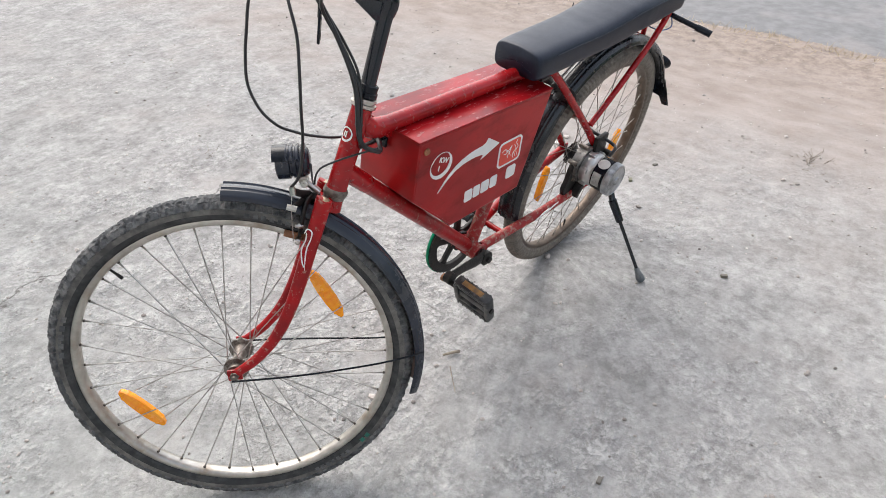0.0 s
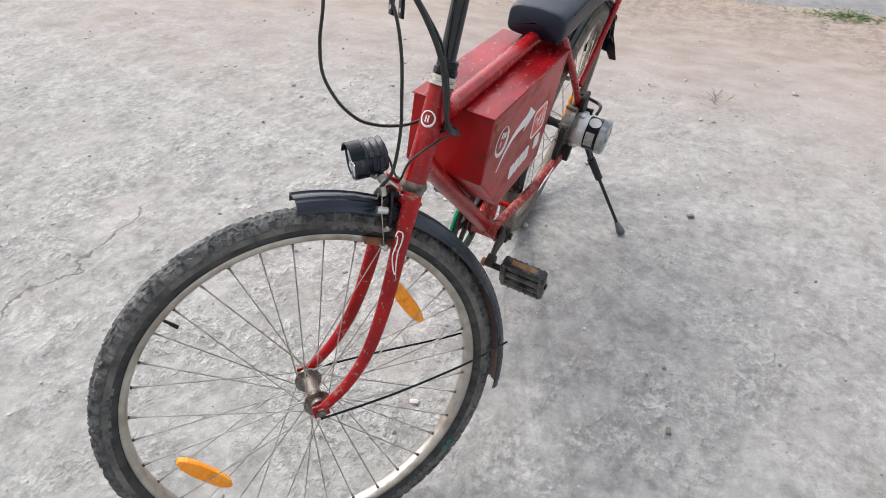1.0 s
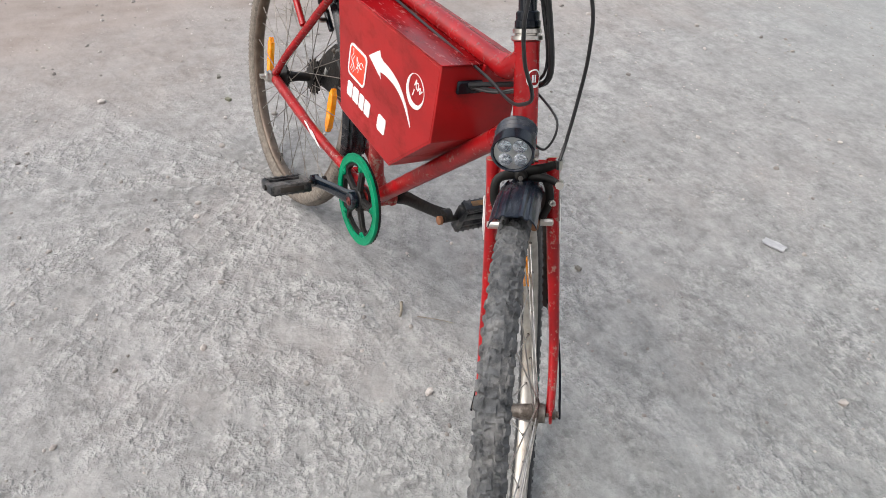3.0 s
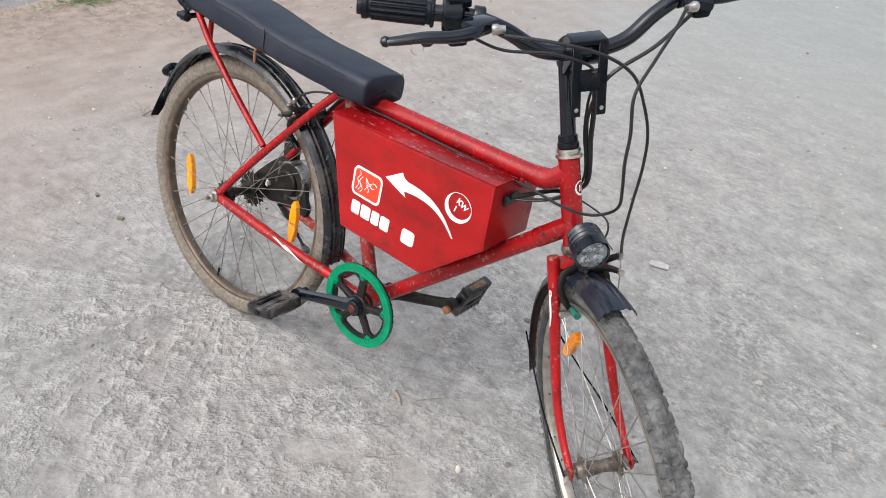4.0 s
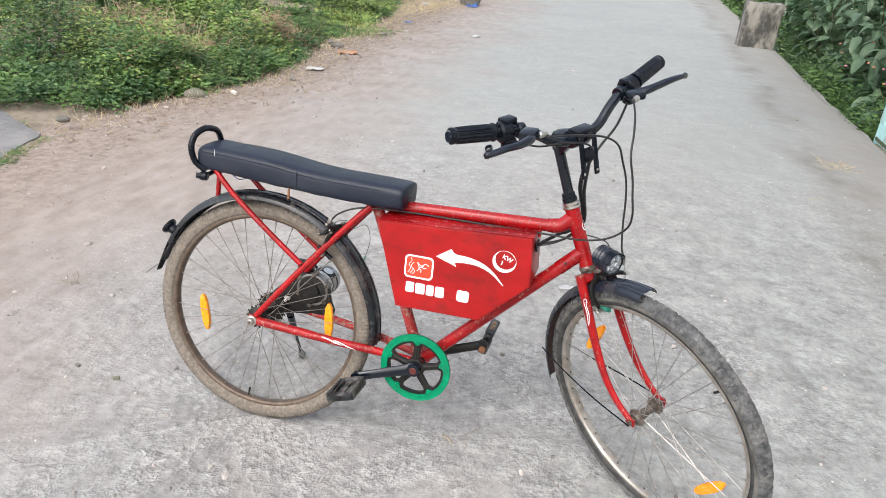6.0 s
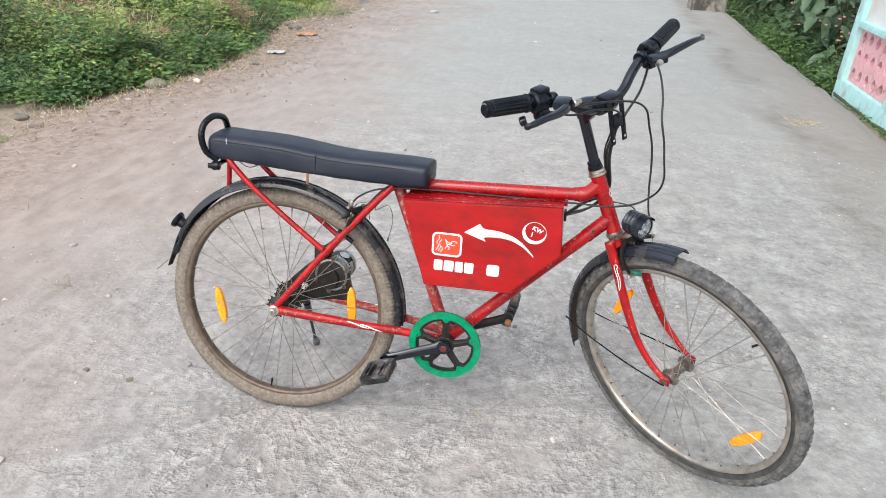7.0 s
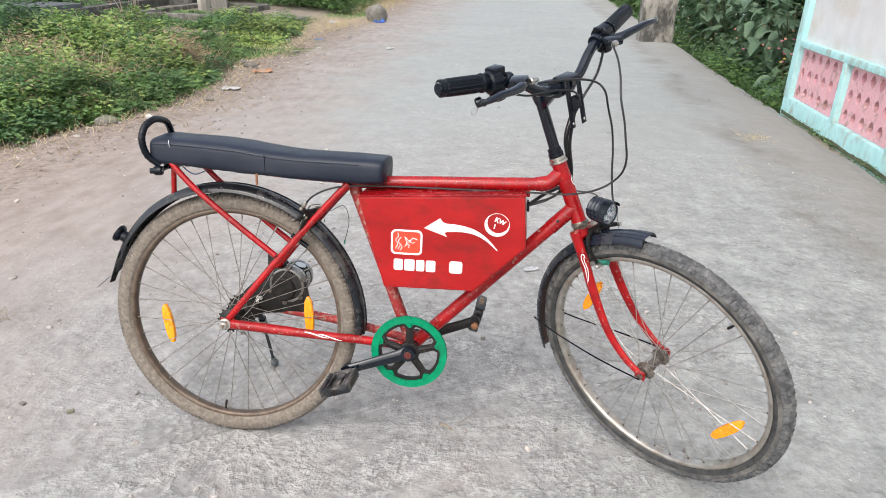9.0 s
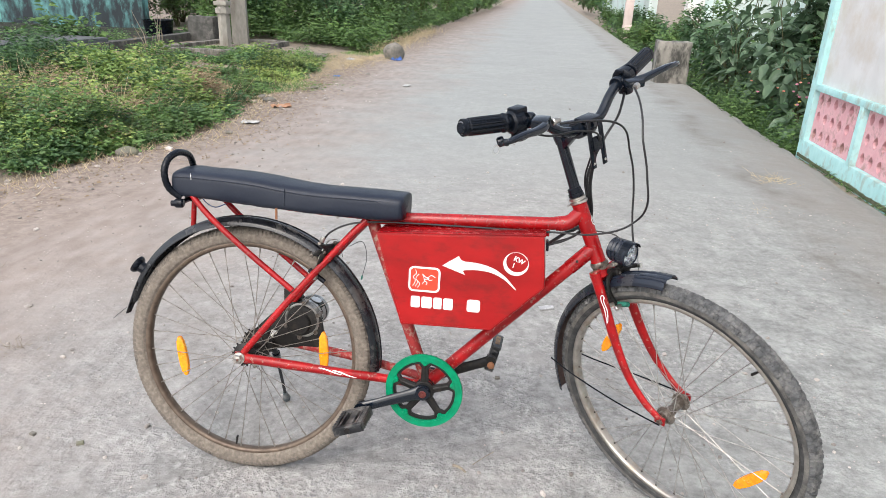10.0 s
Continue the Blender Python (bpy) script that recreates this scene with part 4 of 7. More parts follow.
stems("weed_stalks", 1100, weed_bed(-8.0, 2.3, 9.4), 0.22, 0.0030, STEM, "thin brown and green weed stalks", "weeds")
stems("dry_stalks", 420, around((-3.85, 4.75, 0.30), (-3.15, 4.15, 0.25), (-2.65, 5.1, 0.16), (-4.6, 5.0, 0.28)), 0.34, 0.0030, STRAW, "bleached dry stalks among the weeds", "weeds", lean=0.6)
stems("dead_stems", 9, around((-5.2, 8.6, 0.16)), 0.62, 0.010, TWIG, "dark dead stems standing in the bed", "weeds", lean=0.12)
leaves_on_soil = 2600
lx0 = np.array([BED() for _ in range(leaves_on_soil)])
la = rng.uniform(0, 6.3, leaves_on_soil)
leaves("leaf_litter", np.array([(x, y, soil_height(x, y) + 0.008) for x, y in lx0]), np.stack([np.cos(la), np.sin(la), rng.uniform(-0.1, 0.3, leaves_on_soil)], -1),
       np.stack([rng.normal(0, 0.3, leaves_on_soil), rng.normal(0, 0.3, leaves_on_soil), np.ones(leaves_on_soil)], -1), rng.uniform(0.03, 0.08, leaves_on_soil), rng.uniform(0.012, 0.03, leaves_on_soil), LEAF_DRY, "dead brown leaves lying among the weeds", "leaf litter")


def rim_strip(y0, y1, inner=0.12, outer=0.45):
    def pick():
        y = rng.uniform(y0, y1)
        return verge_edge(y) + rng.normal(inner, outer * 0.4), y
    return pick


stems("dry_grass", 2600, rim_strip(1.6, 11.0), 0.09, 0.0016, STRAW, "short dry straw-coloured grass along the verge", "dry grass", lean=0.9)
stems("dry_grass", 1200, lambda: (-2.35 + rng.normal(0, 0.22), rng.uniform(11.5, 18.0)), 0.22, 0.0022, STRAW, "bleached grass along the thicket's foot", "dry grass", lean=0.6)
stems("dry_grass", 620, lambda: (-2.25 + rng.normal(0, 0.24), 9.7 + rng.normal(0, 0.6)), 0.15, 0.0022, STRAW, "tuft of bleached dry grass near the boulder", "dry grass", lean=1.8)
stems("dry_grass", 1500, lambda: (yard_rim(y := rng.uniform(-4.5, 1.9)) + rng.normal(0.03, 0.06), y), 0.045, 0.0014, STRAW, "sparse dry grass between road and side yard", "dry grass", lean=0.9)
herbs("low_grass", 170, lambda: (yard_rim(y := rng.choice([0.9, 1.35, 1.6, 1.9]) + rng.normal(0, 0.09)) + rng.normal(0.03, 0.06), y), 0.04, 12, 0.05, 0.035, LEAF_WEED, "patchy green grass between road and side yard", "grass", 0.14)
herbs("low_grass", 900, lambda: (-2.85 + rng.normal(0, 0.36), 6.65 + rng.normal(0, 0.26)), 0.20, 14, 0.09, 0.05, LEAF_WEED, "short green grass in a gap of the weeds", "grass", 0.14)
herbs("low_grass", 500, strip(-2.9, -2.2, 10.9, 12.6), 0.03, 16, 0.08, 0.04, LEAF_WEED, "short green grass behind the boulder", "grass", 0.14)


def bush(name, at, size, count, leaf, material, label, aspect=0.45, top=1.0):
    """A shrub: branching limbs and a broken crown of leaves set at the twigs."""
    x, y, z = at
    b = thing(name, label, "bush", m=pose(x, y, z), group="roadside bushes")
    tips, limbs = [], []
    for _ in range(14):
        a, tilt = rng.uniform(0, 2 * math.pi), rng.uniform(0.1, 0.9)
        end = np.array([size[0] * tilt * math.cos(a), size[1] * tilt * math.sin(a), size[2] * rng.uniform(0.55, 1.0) * (1.1 - 0.4 * tilt)])
        path = catmull([(0, 0, -0.05), end * (0.35, 0.35, 0.45), end], 4)
        limbs.append(sweep(path, np.linspace(0.016, 0.004, len(path)), 5))
        for _ in range(7):
            t = rng.uniform(0.45, 1.0)
            p = end * (t, t, t ** 0.9) + rng.normal(0, 1, 3) * np.array(size) * (0.11, 0.11, 0.09)
            tips.append(p)
    part("stem", limbs, STEM, b)
    tips = np.array(tips)
    k = rng.integers(0, len(tips), count)
    p = tips[k] + rng.normal(0, 1, (count, 3)) * np.array(size) * (0.10, 0.10, 0.075)
    p[:, 2] = np.maximum(p[:, 2], 0.03)
    a = rng.uniform(0, 2 * math.pi, count)
    out = np.stack([np.cos(a), np.sin(a), rng.uniform(-0.6, 0.35, count)], -1)
    face = np.stack([rng.normal(0, 0.5, count), rng.normal(-0.25, 0.5, count), np.ones(count)], -1)
    length = leaf * rng.uniform(0.55, 1.25, count)
    crown = leaves("crown", p, out, face, length, length * aspect, material, kind="")
    crown.parent = b
    return b


# thicket behind the poles and along the far road
for k in range(15):
    x, y = -3.1 - 0.8 * (k % 5) - rng.uniform(0, 0.5), 12.6 + 1.5 * (k // 5) + rng.uniform(0, 0.8)
    bush("bush", (x + (0.7 if y > 15 else 0), y, 0.02), (0.75, 0.75, rng.uniform(1.0, 1.9)), 1500, 0.11, LEAF_WEED if k % 3 else LEAF_DARK, "leafy green bush in the roadside thicket")
for k in range(12):
    bush("bush", (-6.6 - 0.75 * (k % 4) - rng.uniform(0, 0.4), 14.6 + 1.3 * (k // 4) + rng.uniform(0, 0.6), 0.02), (0.8, 0.8, rng.uniform(1.3, 2.3)), 1300, 0.12, LEAF_WEED if k % 3 else LEAF_DARK, "leafy green bush beside the mouldy wall")
for k in range(12):
    y = 17.0 + 2.6 * k
    bush("bush", (-2.9 - rng.uniform(0, 0.9) + 0.028 * (y - 17), y, 0.0), (1.1, 1.3, rng.uniform(1.0, 2.2)), 1300, 0.16, LEAF_WEED if k % 2 else LEAF_DARK, "overgrown bush beside the far road")
for k in range(14):
    y = 9.7 + 1.35 * k
    bush("bush", (3.40 + rng.uniform(0, 0.5), y, -0.2), (0.55, 0.9, rng.uniform(0.55, 1.15) + (0.5 if k in (1, 2, 3) else 0)), 1300, 0.11, LEAF_WEED if k % 2 else LEAF_DARK, "low green bush along the road's edge")
for k in range(8):
    bush("bush", (3.6 + rng.uniform(0, 1.2), 31 + 3.5 * k, -0.1), (1.4, 1.8, rng.uniform(1.4, 3.0)), 1000, 0.22, LEAF_DARK if k % 2 else LEAF_WEED, "bush at the far end of the road")
    bush("bush", (-4.2 - rng.uniform(0, 3.0), 30 + 4 * k, -0.1), (1.8, 2.0, rng.uniform(1.8, 3.4)), 1000, 0.24, LEAF_WEED, "tall bush at the far end of the road")
herbs("tall_weeds", 620, strip(-6.6, -2.5, 12.0, 15.5), 0.62, 30, 0.24, 0.085, LEAF_WEED, "tall fresh green weeds at the foot of the thicket")
herbs("pale_weeds", 110, strip(-4.4, -2.5, 11.4, 13.5), 0.42, 30, 0.2, 0.075, LEAF_WEED, "fresh green weeds beside the plot")
herbs("weeds", 230, around((-2.5, 3.1, 0.22), (-2.8, 3.9, 0.3), (-3.3, 3.4, 0.3), (-2.35, 4.6, 0.14), (-3.6, 4.1, 0.3), (-4.6, 4.4, 0.4)), 0.33, 44, 0.12, 0.040, LEAF_YELLOW, "pale young weeds scattered through the bed")
herbs("ditch_weeds", 420, strip(2.98, 3.9, 4.68, 9.0), 0.46, 44, 0.17, 0.044, LEAF_WEED, "leafy green weeds standing in the ditch")
herbs("ditch_weeds", 420, strip(2.98, 4.2, 4.68, 9.0), 0.42, 44, 0.17, 0.040, LEAF_DARK, "dark small-leaved weeds filling the ditch by the road")
herbs("ditch_weeds", 330, strip(2.95, 3.30, 4.66, 8.7), 0.34, 40, 0.14, 0.034, LEAF_WEED, "fresh green weeds at the ditch's rim")
herbs("verge_weeds", 700, strip(2.95, 4.2, 9.4, 24.0), 0.34, 20, 0.2, 0.08, LEAF_WEED, "green weeds along the road's east edge")
herbs("verge_weeds", 900, lambda: (-2.6 - abs(rng.normal(0, 0.7)) + 0.0, rng.uniform(11.5, 32)), 0.34, 20, 0.22, 0.09, LEAF_WEED, "green weeds along the road's west edge")
herbs("moss_sprouts", 60, lambda: (2.945 + rng.normal(0, 0.015), rng.uniform(2.2, 4.5)), 0.05, 9, 0.03, 0.022, LEAF_WEED, "tiny green sprouts at the foot of the plinth")


# the broad-leaved shrub: every leaf is a part
def broad_leaf(length, width):
    """A pointed oval leaf along +x with a sunk midrib and drooping tip."""
    v, f = [], []
    rows = 7
    for i in range(rows):
        t = i / (rows - 1)
        w = width * (math.sin(math.pi * min(1, t * 1.0)) ** 0.8) * (1 - 0.25 * t) + 0.001
        droop = -0.35 * length * t * t
        for s, lift in ((-1, 0.18), (0, 0.0), (1, 0.18)):
            v.append((length * t, s * w * 0.5, droop + lift * w))
    for i in range(rows - 1):
        for j in range(2):
            a = i * 3 + j
            f.append((a, a + 1, a + 4, a + 3))
    return np.array(v), f


def broad_shrub(at, count, reach, height, leaf_sizes, label):
    b = thing("broadleaf_shrub", label, "shrub", m=pose(*at), group="broad-leaved shrubs in the ditch")
    limbs, ends = [], []
    for k in range(9):
        a = rng.uniform(0, 2 * math.pi)
        end = np.array([reach[0] * math.cos(a) * rng.uniform(0.3, 1), reach[1] * math.sin(a) * rng.uniform(0.3, 1), height * rng.uniform(0.6, 1.05)])
        path = catmull([(0, 0, -0.3), end * (0.3, 0.3, 0.5), end], 5)
        limbs.append(sweep(path, np.linspace(0.014, 0.004, len(path)), 6))
        ends.append(path)
    part("stem", limbs, STEM, b)
    meshes = []
    for s in leaf_sizes:
        me = mesh_of("leaf", broad_leaf(s, s * 0.52), LEAF_BROAD, 180)
        meshes.append(me)
    for k in range(count):
        path = ends[k % len(ends)]
        p = path[int(rng.uniform(0.25, 1.0) * (len(path) - 1))] + rng.normal(0, 1, 3) * (0.16, 0.16, 0.10)
        p[0] = max(p[0], 3.10 - at[0])
        az = rng.uniform(0, 360)
        part("leaf", meshes[k % len(meshes)], None, b, m=Matrix.Translation(p) @ pose(0, 0, 0, 0, 0, az) @ pose(0, 0, 0, rng.normal(0, 22), rng.uniform(-10, 45), 0))


broad_shrub((3.70, 7.3, -0.3), 300, (0.65, 0.85), 1.65, (0.17, 0.21, 0.25, 0.14), "broad-leaved dark green shrub growing from the ditch")
broad_shrub((3.55, 6.2, -0.3), 260, (0.50, 0.60), 1.15, (0.16, 0.20, 0.23, 0.12), "broad-leaved green shrub at the ditch's rim")
broad_shrub((3.80, 8.3, -0.3), 280, (0.60, 0.60), 2.0, (0.15, 0.18, 0.12), "tall broad-leaved shrub with grey-green leaves")
broad_shrub((3.45, 6.75, -0.3), 240, (0.35, 0.50), 0.95, (0.15, 0.19, 0.22, 0.13), "broad-leaved green plant leaning over the ditch")
broad_shrub((3.42, 8.45, -0.3), 280, (0.40, 0.50), 1.55, (0.16, 0.20, 0.23, 0.13), "broad-leaved green shrub beside the concrete stub")
bush("bush", (4.7, 7.7, -0.2), (0.7, 0.9, 2.6), 2400, 0.11, LEAF_WEED, "tall leafy bush against the pale wall")
bush("bush", (3.85, 7.5, -0.3), (0.6, 0.9, 1.75), 1500, 0.16, LEAF_BROAD, "leafy green bush filling the ditch", 0.55)
broad_shrub((3.35, 5.2, -0.3), 110, (0.28, 0.40), 0.62, (0.13, 0.17, 0.20), "low broad-leaved plant beside the turquoise post")
broad_shrub((3.55, 10.6, -0.2), 200, (0.45, 0.8), 1.4, (0.14, 0.17), "dusty broad-leaved shrub behind the concrete stub")
bush("bush", (4.3, 7.0, -0.3), (0.7, 1.2, 1.9), 2600, 0.10, LEAF_DARK, "dense dark bush against the pale wall")
bush("bush", (4.2, 5.6, -0.3), (0.6, 0.7, 1.2), 1800, 0.09, LEAF_DARK, "dense dark bush in the ditch")


dead = np.array([(verge_edge(y) + rng.normal(0.30, 0.30), y) for y in rng.uniform(1.3, 10.5, 2600)])
da = rng.uniform(0, 6.3, len(dead))
leaves("leaf_litter", np.array([(x, y, max(soil_height(x, y), road_height(x, y)) + 0.005) for x, y in dead]), np.stack([np.cos(da), np.sin(da), rng.uniform(-0.05, 0.25, len(dead))], -1),
       np.stack([rng.normal(0, 0.3, len(dead)), rng.normal(0, 0.3, len(dead)), np.ones(len(dead))], -1), rng.uniform(0.012, 0.04, len(dead)), rng.uniform(0.006, 0.018, len(dead)), LEAF_DRY, "dead brown leaves scattered on the dirt verge", "leaf litter")


def moss_band(y0, y1, n=180):
    """A ragged crust of moss low on the plinth's face."""
    v, f = [], []
    for i in range(n + 1):
        y = y0 + (y1 - y0) * i / n
        top = -0.012 + 0.035 * max(0.0, fuzz(y, 0, 2.2, 3.0) + 0.2) + 0.016 * abs(fuzz(y, 0, 17.0, 5.0))
        v += [(WX - 0.003, y, -0.03), (WX - 0.006, y, top * 0.5), (WX - 0.001, y, top), (WX + 0.006, y, top + 0.002)]
    for i in range(n):
        f += [(4 * i + k, 4 * i + k + 1, 4 * i + k + 5, 4 * i + k + 4) for k in range(3)]
    ob = new("moss", raw_mesh("moss", v, f, [mat("moss", (0.13, 0.16, 0.085), (0.075, 0.085, 0.05), 60, 0.95, bump=0.8, bump_scale=150, depth=0.004, c3=(0.20, 0.19, 0.15), stain_scale=18)]))
    return tagged(ob, "dark green moss along the plinth's foot", "moss", "", "stuff")


moss_band(1.4, 4.58)


def flower_heads(n, place, size, material, label):
    """Tiny round flower heads among the leaves, in one mesh."""
    shapes = []
    for k in range(n):
        x, y, z = place()
        shapes.append(cobble((size, size, size * 0.6), (x, y, z), k * 1.7, 1))
    ob = new("flower", raw_mesh("flower", *joined(shapes), [material]))
    return tagged(ob, label, "flowers", "", "stuff")


for colour, name in (((0.75, 0.28, 0.20), "orange"), ((0.72, 0.55, 0.12), "yellow"), ((0.62, 0.22, 0.30), "pink")):
    flower_heads(9, lambda: (3.02 + rng.uniform(0, 0.5), rng.uniform(4.9, 7.2), rng.uniform(0.22, 0.5)), 0.016, mat(name + "_petals", colour, None, 60, 0.7, bump=0), "tiny " + name + " flower heads in the ditch weeds")


# ---- grit and litter on the road ----
def stones(name, n, place, size, material, label):
    """Small broken stones: lumpy rounded bits in one mesh."""
    bm = bmesh.new()
    bmesh.ops.create_icosphere(bm, subdivisions=1, radius=1.0)
    base, tri = drain(bm)
    tri, k0 = np.array(tri), len(base)
    vs, fs = [], []
    for k in range(n):
        x, y = place()
        s = size * math.exp(rng.normal(0, 0.55))
        a = rng.uniform(0, 6.3)
        v = base * rng.uniform(0.75, 1.2, (k0, 1)) * s * (1.0, rng.uniform(0.6, 1.0), rng.uniform(0.45, 0.8))
        v = np.stack([v[:, 0] * math.cos(a) - v[:, 1] * math.sin(a), v[:, 0] * math.sin(a) + v[:, 1] * math.cos(a), v[:, 2]], -1)
        vs.append(v + (x, y, road_height(x, y) + s * 0.2))
        fs.append(tri + k0 * k)
    ob = new(name, raw_mesh(name, np.concatenate(vs), np.concatenate(fs), [material]))
    return tagged(ob, label, "gravel", "", "stuff")


stones("grit", 5200, strip(-2.3, 2.6, -2.8, 3.0), 0.0026, PEBBLE, "fine loose grit scattered over the cement road")
stones("gravel", 420, strip(-2.4, 2.7, -2.8, 9.0), 0.0042, PEBBLE, "scattered small pebbles on the road")
stones("gravel", 700, rim_strip(1.4, 10.0, 0.4, 0.9), 0.006, PEBBLE, "small stones and clods along the dirt verge")
stones("gravel", 60, rim_strip(1.8, 9.5, 0.25, 0.6), 0.013, PEBBLE, "larger clods along the dirt verge")


def twig(a, b, r, label, bend=0.01):
    mid = (np.array(a) + np.array(b)) / 2 + (bend, bend, 0.003)
    path = catmull([a, mid, b], 5)
    return thing("twig", label, "twig", shapes=sweep(path, np.linspace(r, r * 0.6, len(path)), 6), material=TWIG)


def scrap(name, at, size, material, label, category, seed=0.0, turn=0.0):
    """A crumpled flat scrap."""
    n = 7
    v = np.array([((i / (n - 1) - 0.5) * size[0] * (1 + 0.3 * fuzz(i, j, 0.7, seed)), (j / (n - 1) - 0.5) * size[1] * (1 + 0.3 * fuzz(j, i, 0.6, seed)),
                   0.008 + abs(fuzz(i, j, 0.45, seed)) * size[2]) for j in range(n) for i in range(n)])
    f = [(j * n + i, j * n + i + 1, j * n + i + n + 1, j * n + i + n) for j in range(n - 1) for i in range(n - 1)]
    under = [tuple(k + n * n for k in q[::-1]) for q in f]
    rim = list(range(n)) + [j * n + n - 1 for j in range(1, n)] + [(n - 1) * n + i for i in range(n - 2, -1, -1)] + [j * n for j in range(n - 2, 0, -1)]
    sides = [(rim[i], rim[i] + n * n, rim[(i + 1) % len(rim)] + n * n, rim[(i + 1) % len(rim)]) for i in range(len(rim))]
    return thing(name, label, category, m=pose(*at, 0, 0, turn), shapes=(np.concatenate([v, v - (0, 0, 0.004)]), f + under + sides), material=material)


FILM_SCRAP = mat("clear_plastic_film", (0.46, 0.46, 0.47), (0.40, 0.40, 0.41), 60, 0.25, bump=0.3, c3=(0.34, 0.33, 0.325), stain_scale=40)
twig((0.547, 0.085, 0.006), (0.585, 0.062, 0.006), 0.0045, "short pale stick lying on the cement", 0.0015)
twig((0.600, 0.10, 0.003), (0.655, 0.165, 0.003), 0.0015, "thin dark straw lying on the cement", 0.006)
scrap("plastic_scrap", (0.808, 1.115, -0.002), (0.060, 0.028, 0.003), FILM_SCRAP, "thin clear plastic scrap on the road", "litter", 3.0, 20)
scrap("plastic_scrap", (-1.86, 4.36, 0.0), (0.16, 0.09, 0.03), LITTER, "crumpled pale plastic scrap on the dirt", "litter", 1.0, 15)
scrap("clay_shard", (-1.90, 5.24, 0.0), (0.20, 0.12, 0.05), TERRA, "orange clay shard on the dirt verge", "litter", 2.0, 30)
scrap("plastic_scrap", (-1.70, 10.15, 0.0), (0.16, 0.12, 0.09), BLUE, "crumpled blue plastic beside the boulder", "litter", 5.0, 40)
scrap("plastic_scrap", (-2.0, 7.6, 0.02), (0.09, 0.06, 0.03), BLUE, "small blue plastic scrap in the verge", "litter", 6.0, 10)
for k, (px, py, pr) in enumerate(((-2.15, 5.55, 0.075), (-2.30, 5.75, 0.06), (-3.3, 8.6, 0.16), (-3.0, 9.9, 0.13), (-2.25, 3.05, 0.09), (-2.0, 6.6, 0.05), (-2.55, 2.05, 0.05), (-1.85, 3.9, 0.035))):
    thing("stone", "brown-grey stone half sunk in the verge", "stone", shapes=cobble((pr, pr * 0.8, pr * 0.45), (px, py, 0.01 if px > -2.4 else 0.03), k * 3.1), material=STONE, group="stones along the verge")
scrap("paper_scrap", (-0.95, 7.2, 0.0), (0.12, 0.07, 0.02), LITTER, "white paper scrap on the road", "litter", 7.0, 70)
scrap("paper_scrap", (-2.35, 9.6, 0.03), (0.13, 0.10, 0.06), LITTER, "pale crumpled paper among dry grass", "litter", 8.0, 70)

stems("dry_grass", 90, lambda: (2.43 + rng.normal(0, 0.05), 3.53 + rng.normal(0, 0.07)), 0.09, 0.0014, STRAW, "small tuft of dry grass lying on the road", "dry grass", lean=2.5)
stems("dry_grass", 26, lambda: (2.12 + rng.normal(0, 0.05), 2.72 + rng.normal(0, 0.07)), 0.07, 0.0012, STRAW, "few dry stalks lying on the road", "dry grass", lean=3.0)
stems("twig_litter", 46, lambda: (-1.045 + rng.normal(0, 0.04), 0.44 + rng.normal(0, 0.018)), 0.05, 0.0016, TWIG, "dark heap of broken twigs on the dirt", "twigs", lean=3.0)
stems("twig_litter", 34, lambda: (0.395 + rng.normal(0, 0.03), -1.35 + rng.normal(0, 0.02)), 0.04, 0.0012, TWIG, "brown crumbled twigs on the cement", "twigs", lean=3.0)
stems("twig_litter", 30, lambda: (-1.66 + rng.normal(0, 0.05), 1.0 + rng.normal(0, 0.03)), 0.05, 0.0014, TWIG, "dark broken twigs on the dirt", "twigs", lean=3.0)
stems("twig_litter", 26, lambda: (-0.875 + rng.normal(0, 0.05), 2.48 + rng.normal(0, 0.04)), 0.05, 0.0012, TWIG, "brown twigs on the dirt", "twigs", lean=3.0)
stems("twig_litter", 1300, rim_strip(1.4, 9.8, 0.35, 0.7), 0.05, 0.0024, TWIG, "brown twigs and rotting bits along the verge", "twigs", lean=3.0)
for px, py, ps in ((-0.499, -0.008, 0.012), (-0.653, 0.007, 0.011), (-0.183, 0.467, 0.011), (0.64, 0.55, 0.010)):
    thing("pebble", "single dark pebble lying on the road", "pebble", group="pebbles on the road", shapes=rough_block((ps * 1.6, ps, ps * 0.8), (px, py, ps * 0.3), ps * 0.2, px * 9, 2, px * 300), material=STONE)


# ---- the bicycle: x towards its front, y to its left, z up in its own plane; it leans on its stand ----
LEAN, YAW, STEER, HEAD_ANGLE, WHEEL_R = 7.49, -1.75, 42.5, 66.2, 0.330
bicycle = thing("bicycle", "red electric-converted bicycle leaning on its side stand on the road", "bicycle", m=pose(0.7983, 0.0075, 0, 0, 0, YAW) @ pose(-0.8, 0, 0, -LEAN, 0, 0))
HEAD = Vector((0.8037, 0, 0.7870))
CA, SA = math.cos(radians(HEAD_ANGLE)), math.sin(radians(HEAD_ANGLE))
TURNED = Matrix.Translation(HEAD) @ Matrix.Rotation(radians(-STEER), 4, Vector((-CA, 0, SA)))
FHUB = (0.2848, 0.0015, -0.4575)
BB = np.array((0.474, 0.0, 0.284))
RHUB = np.array((0.0, 0.0, WHEEL_R))


def axis_at(s, fwd=0.0, y=0.0):
    """A point s metres down the steering axis, fwd metres in front of it, from the head's top."""
    return np.array((CA * s + SA * fwd, y, -SA * s + CA * fwd))


H = np.array(HEAD)


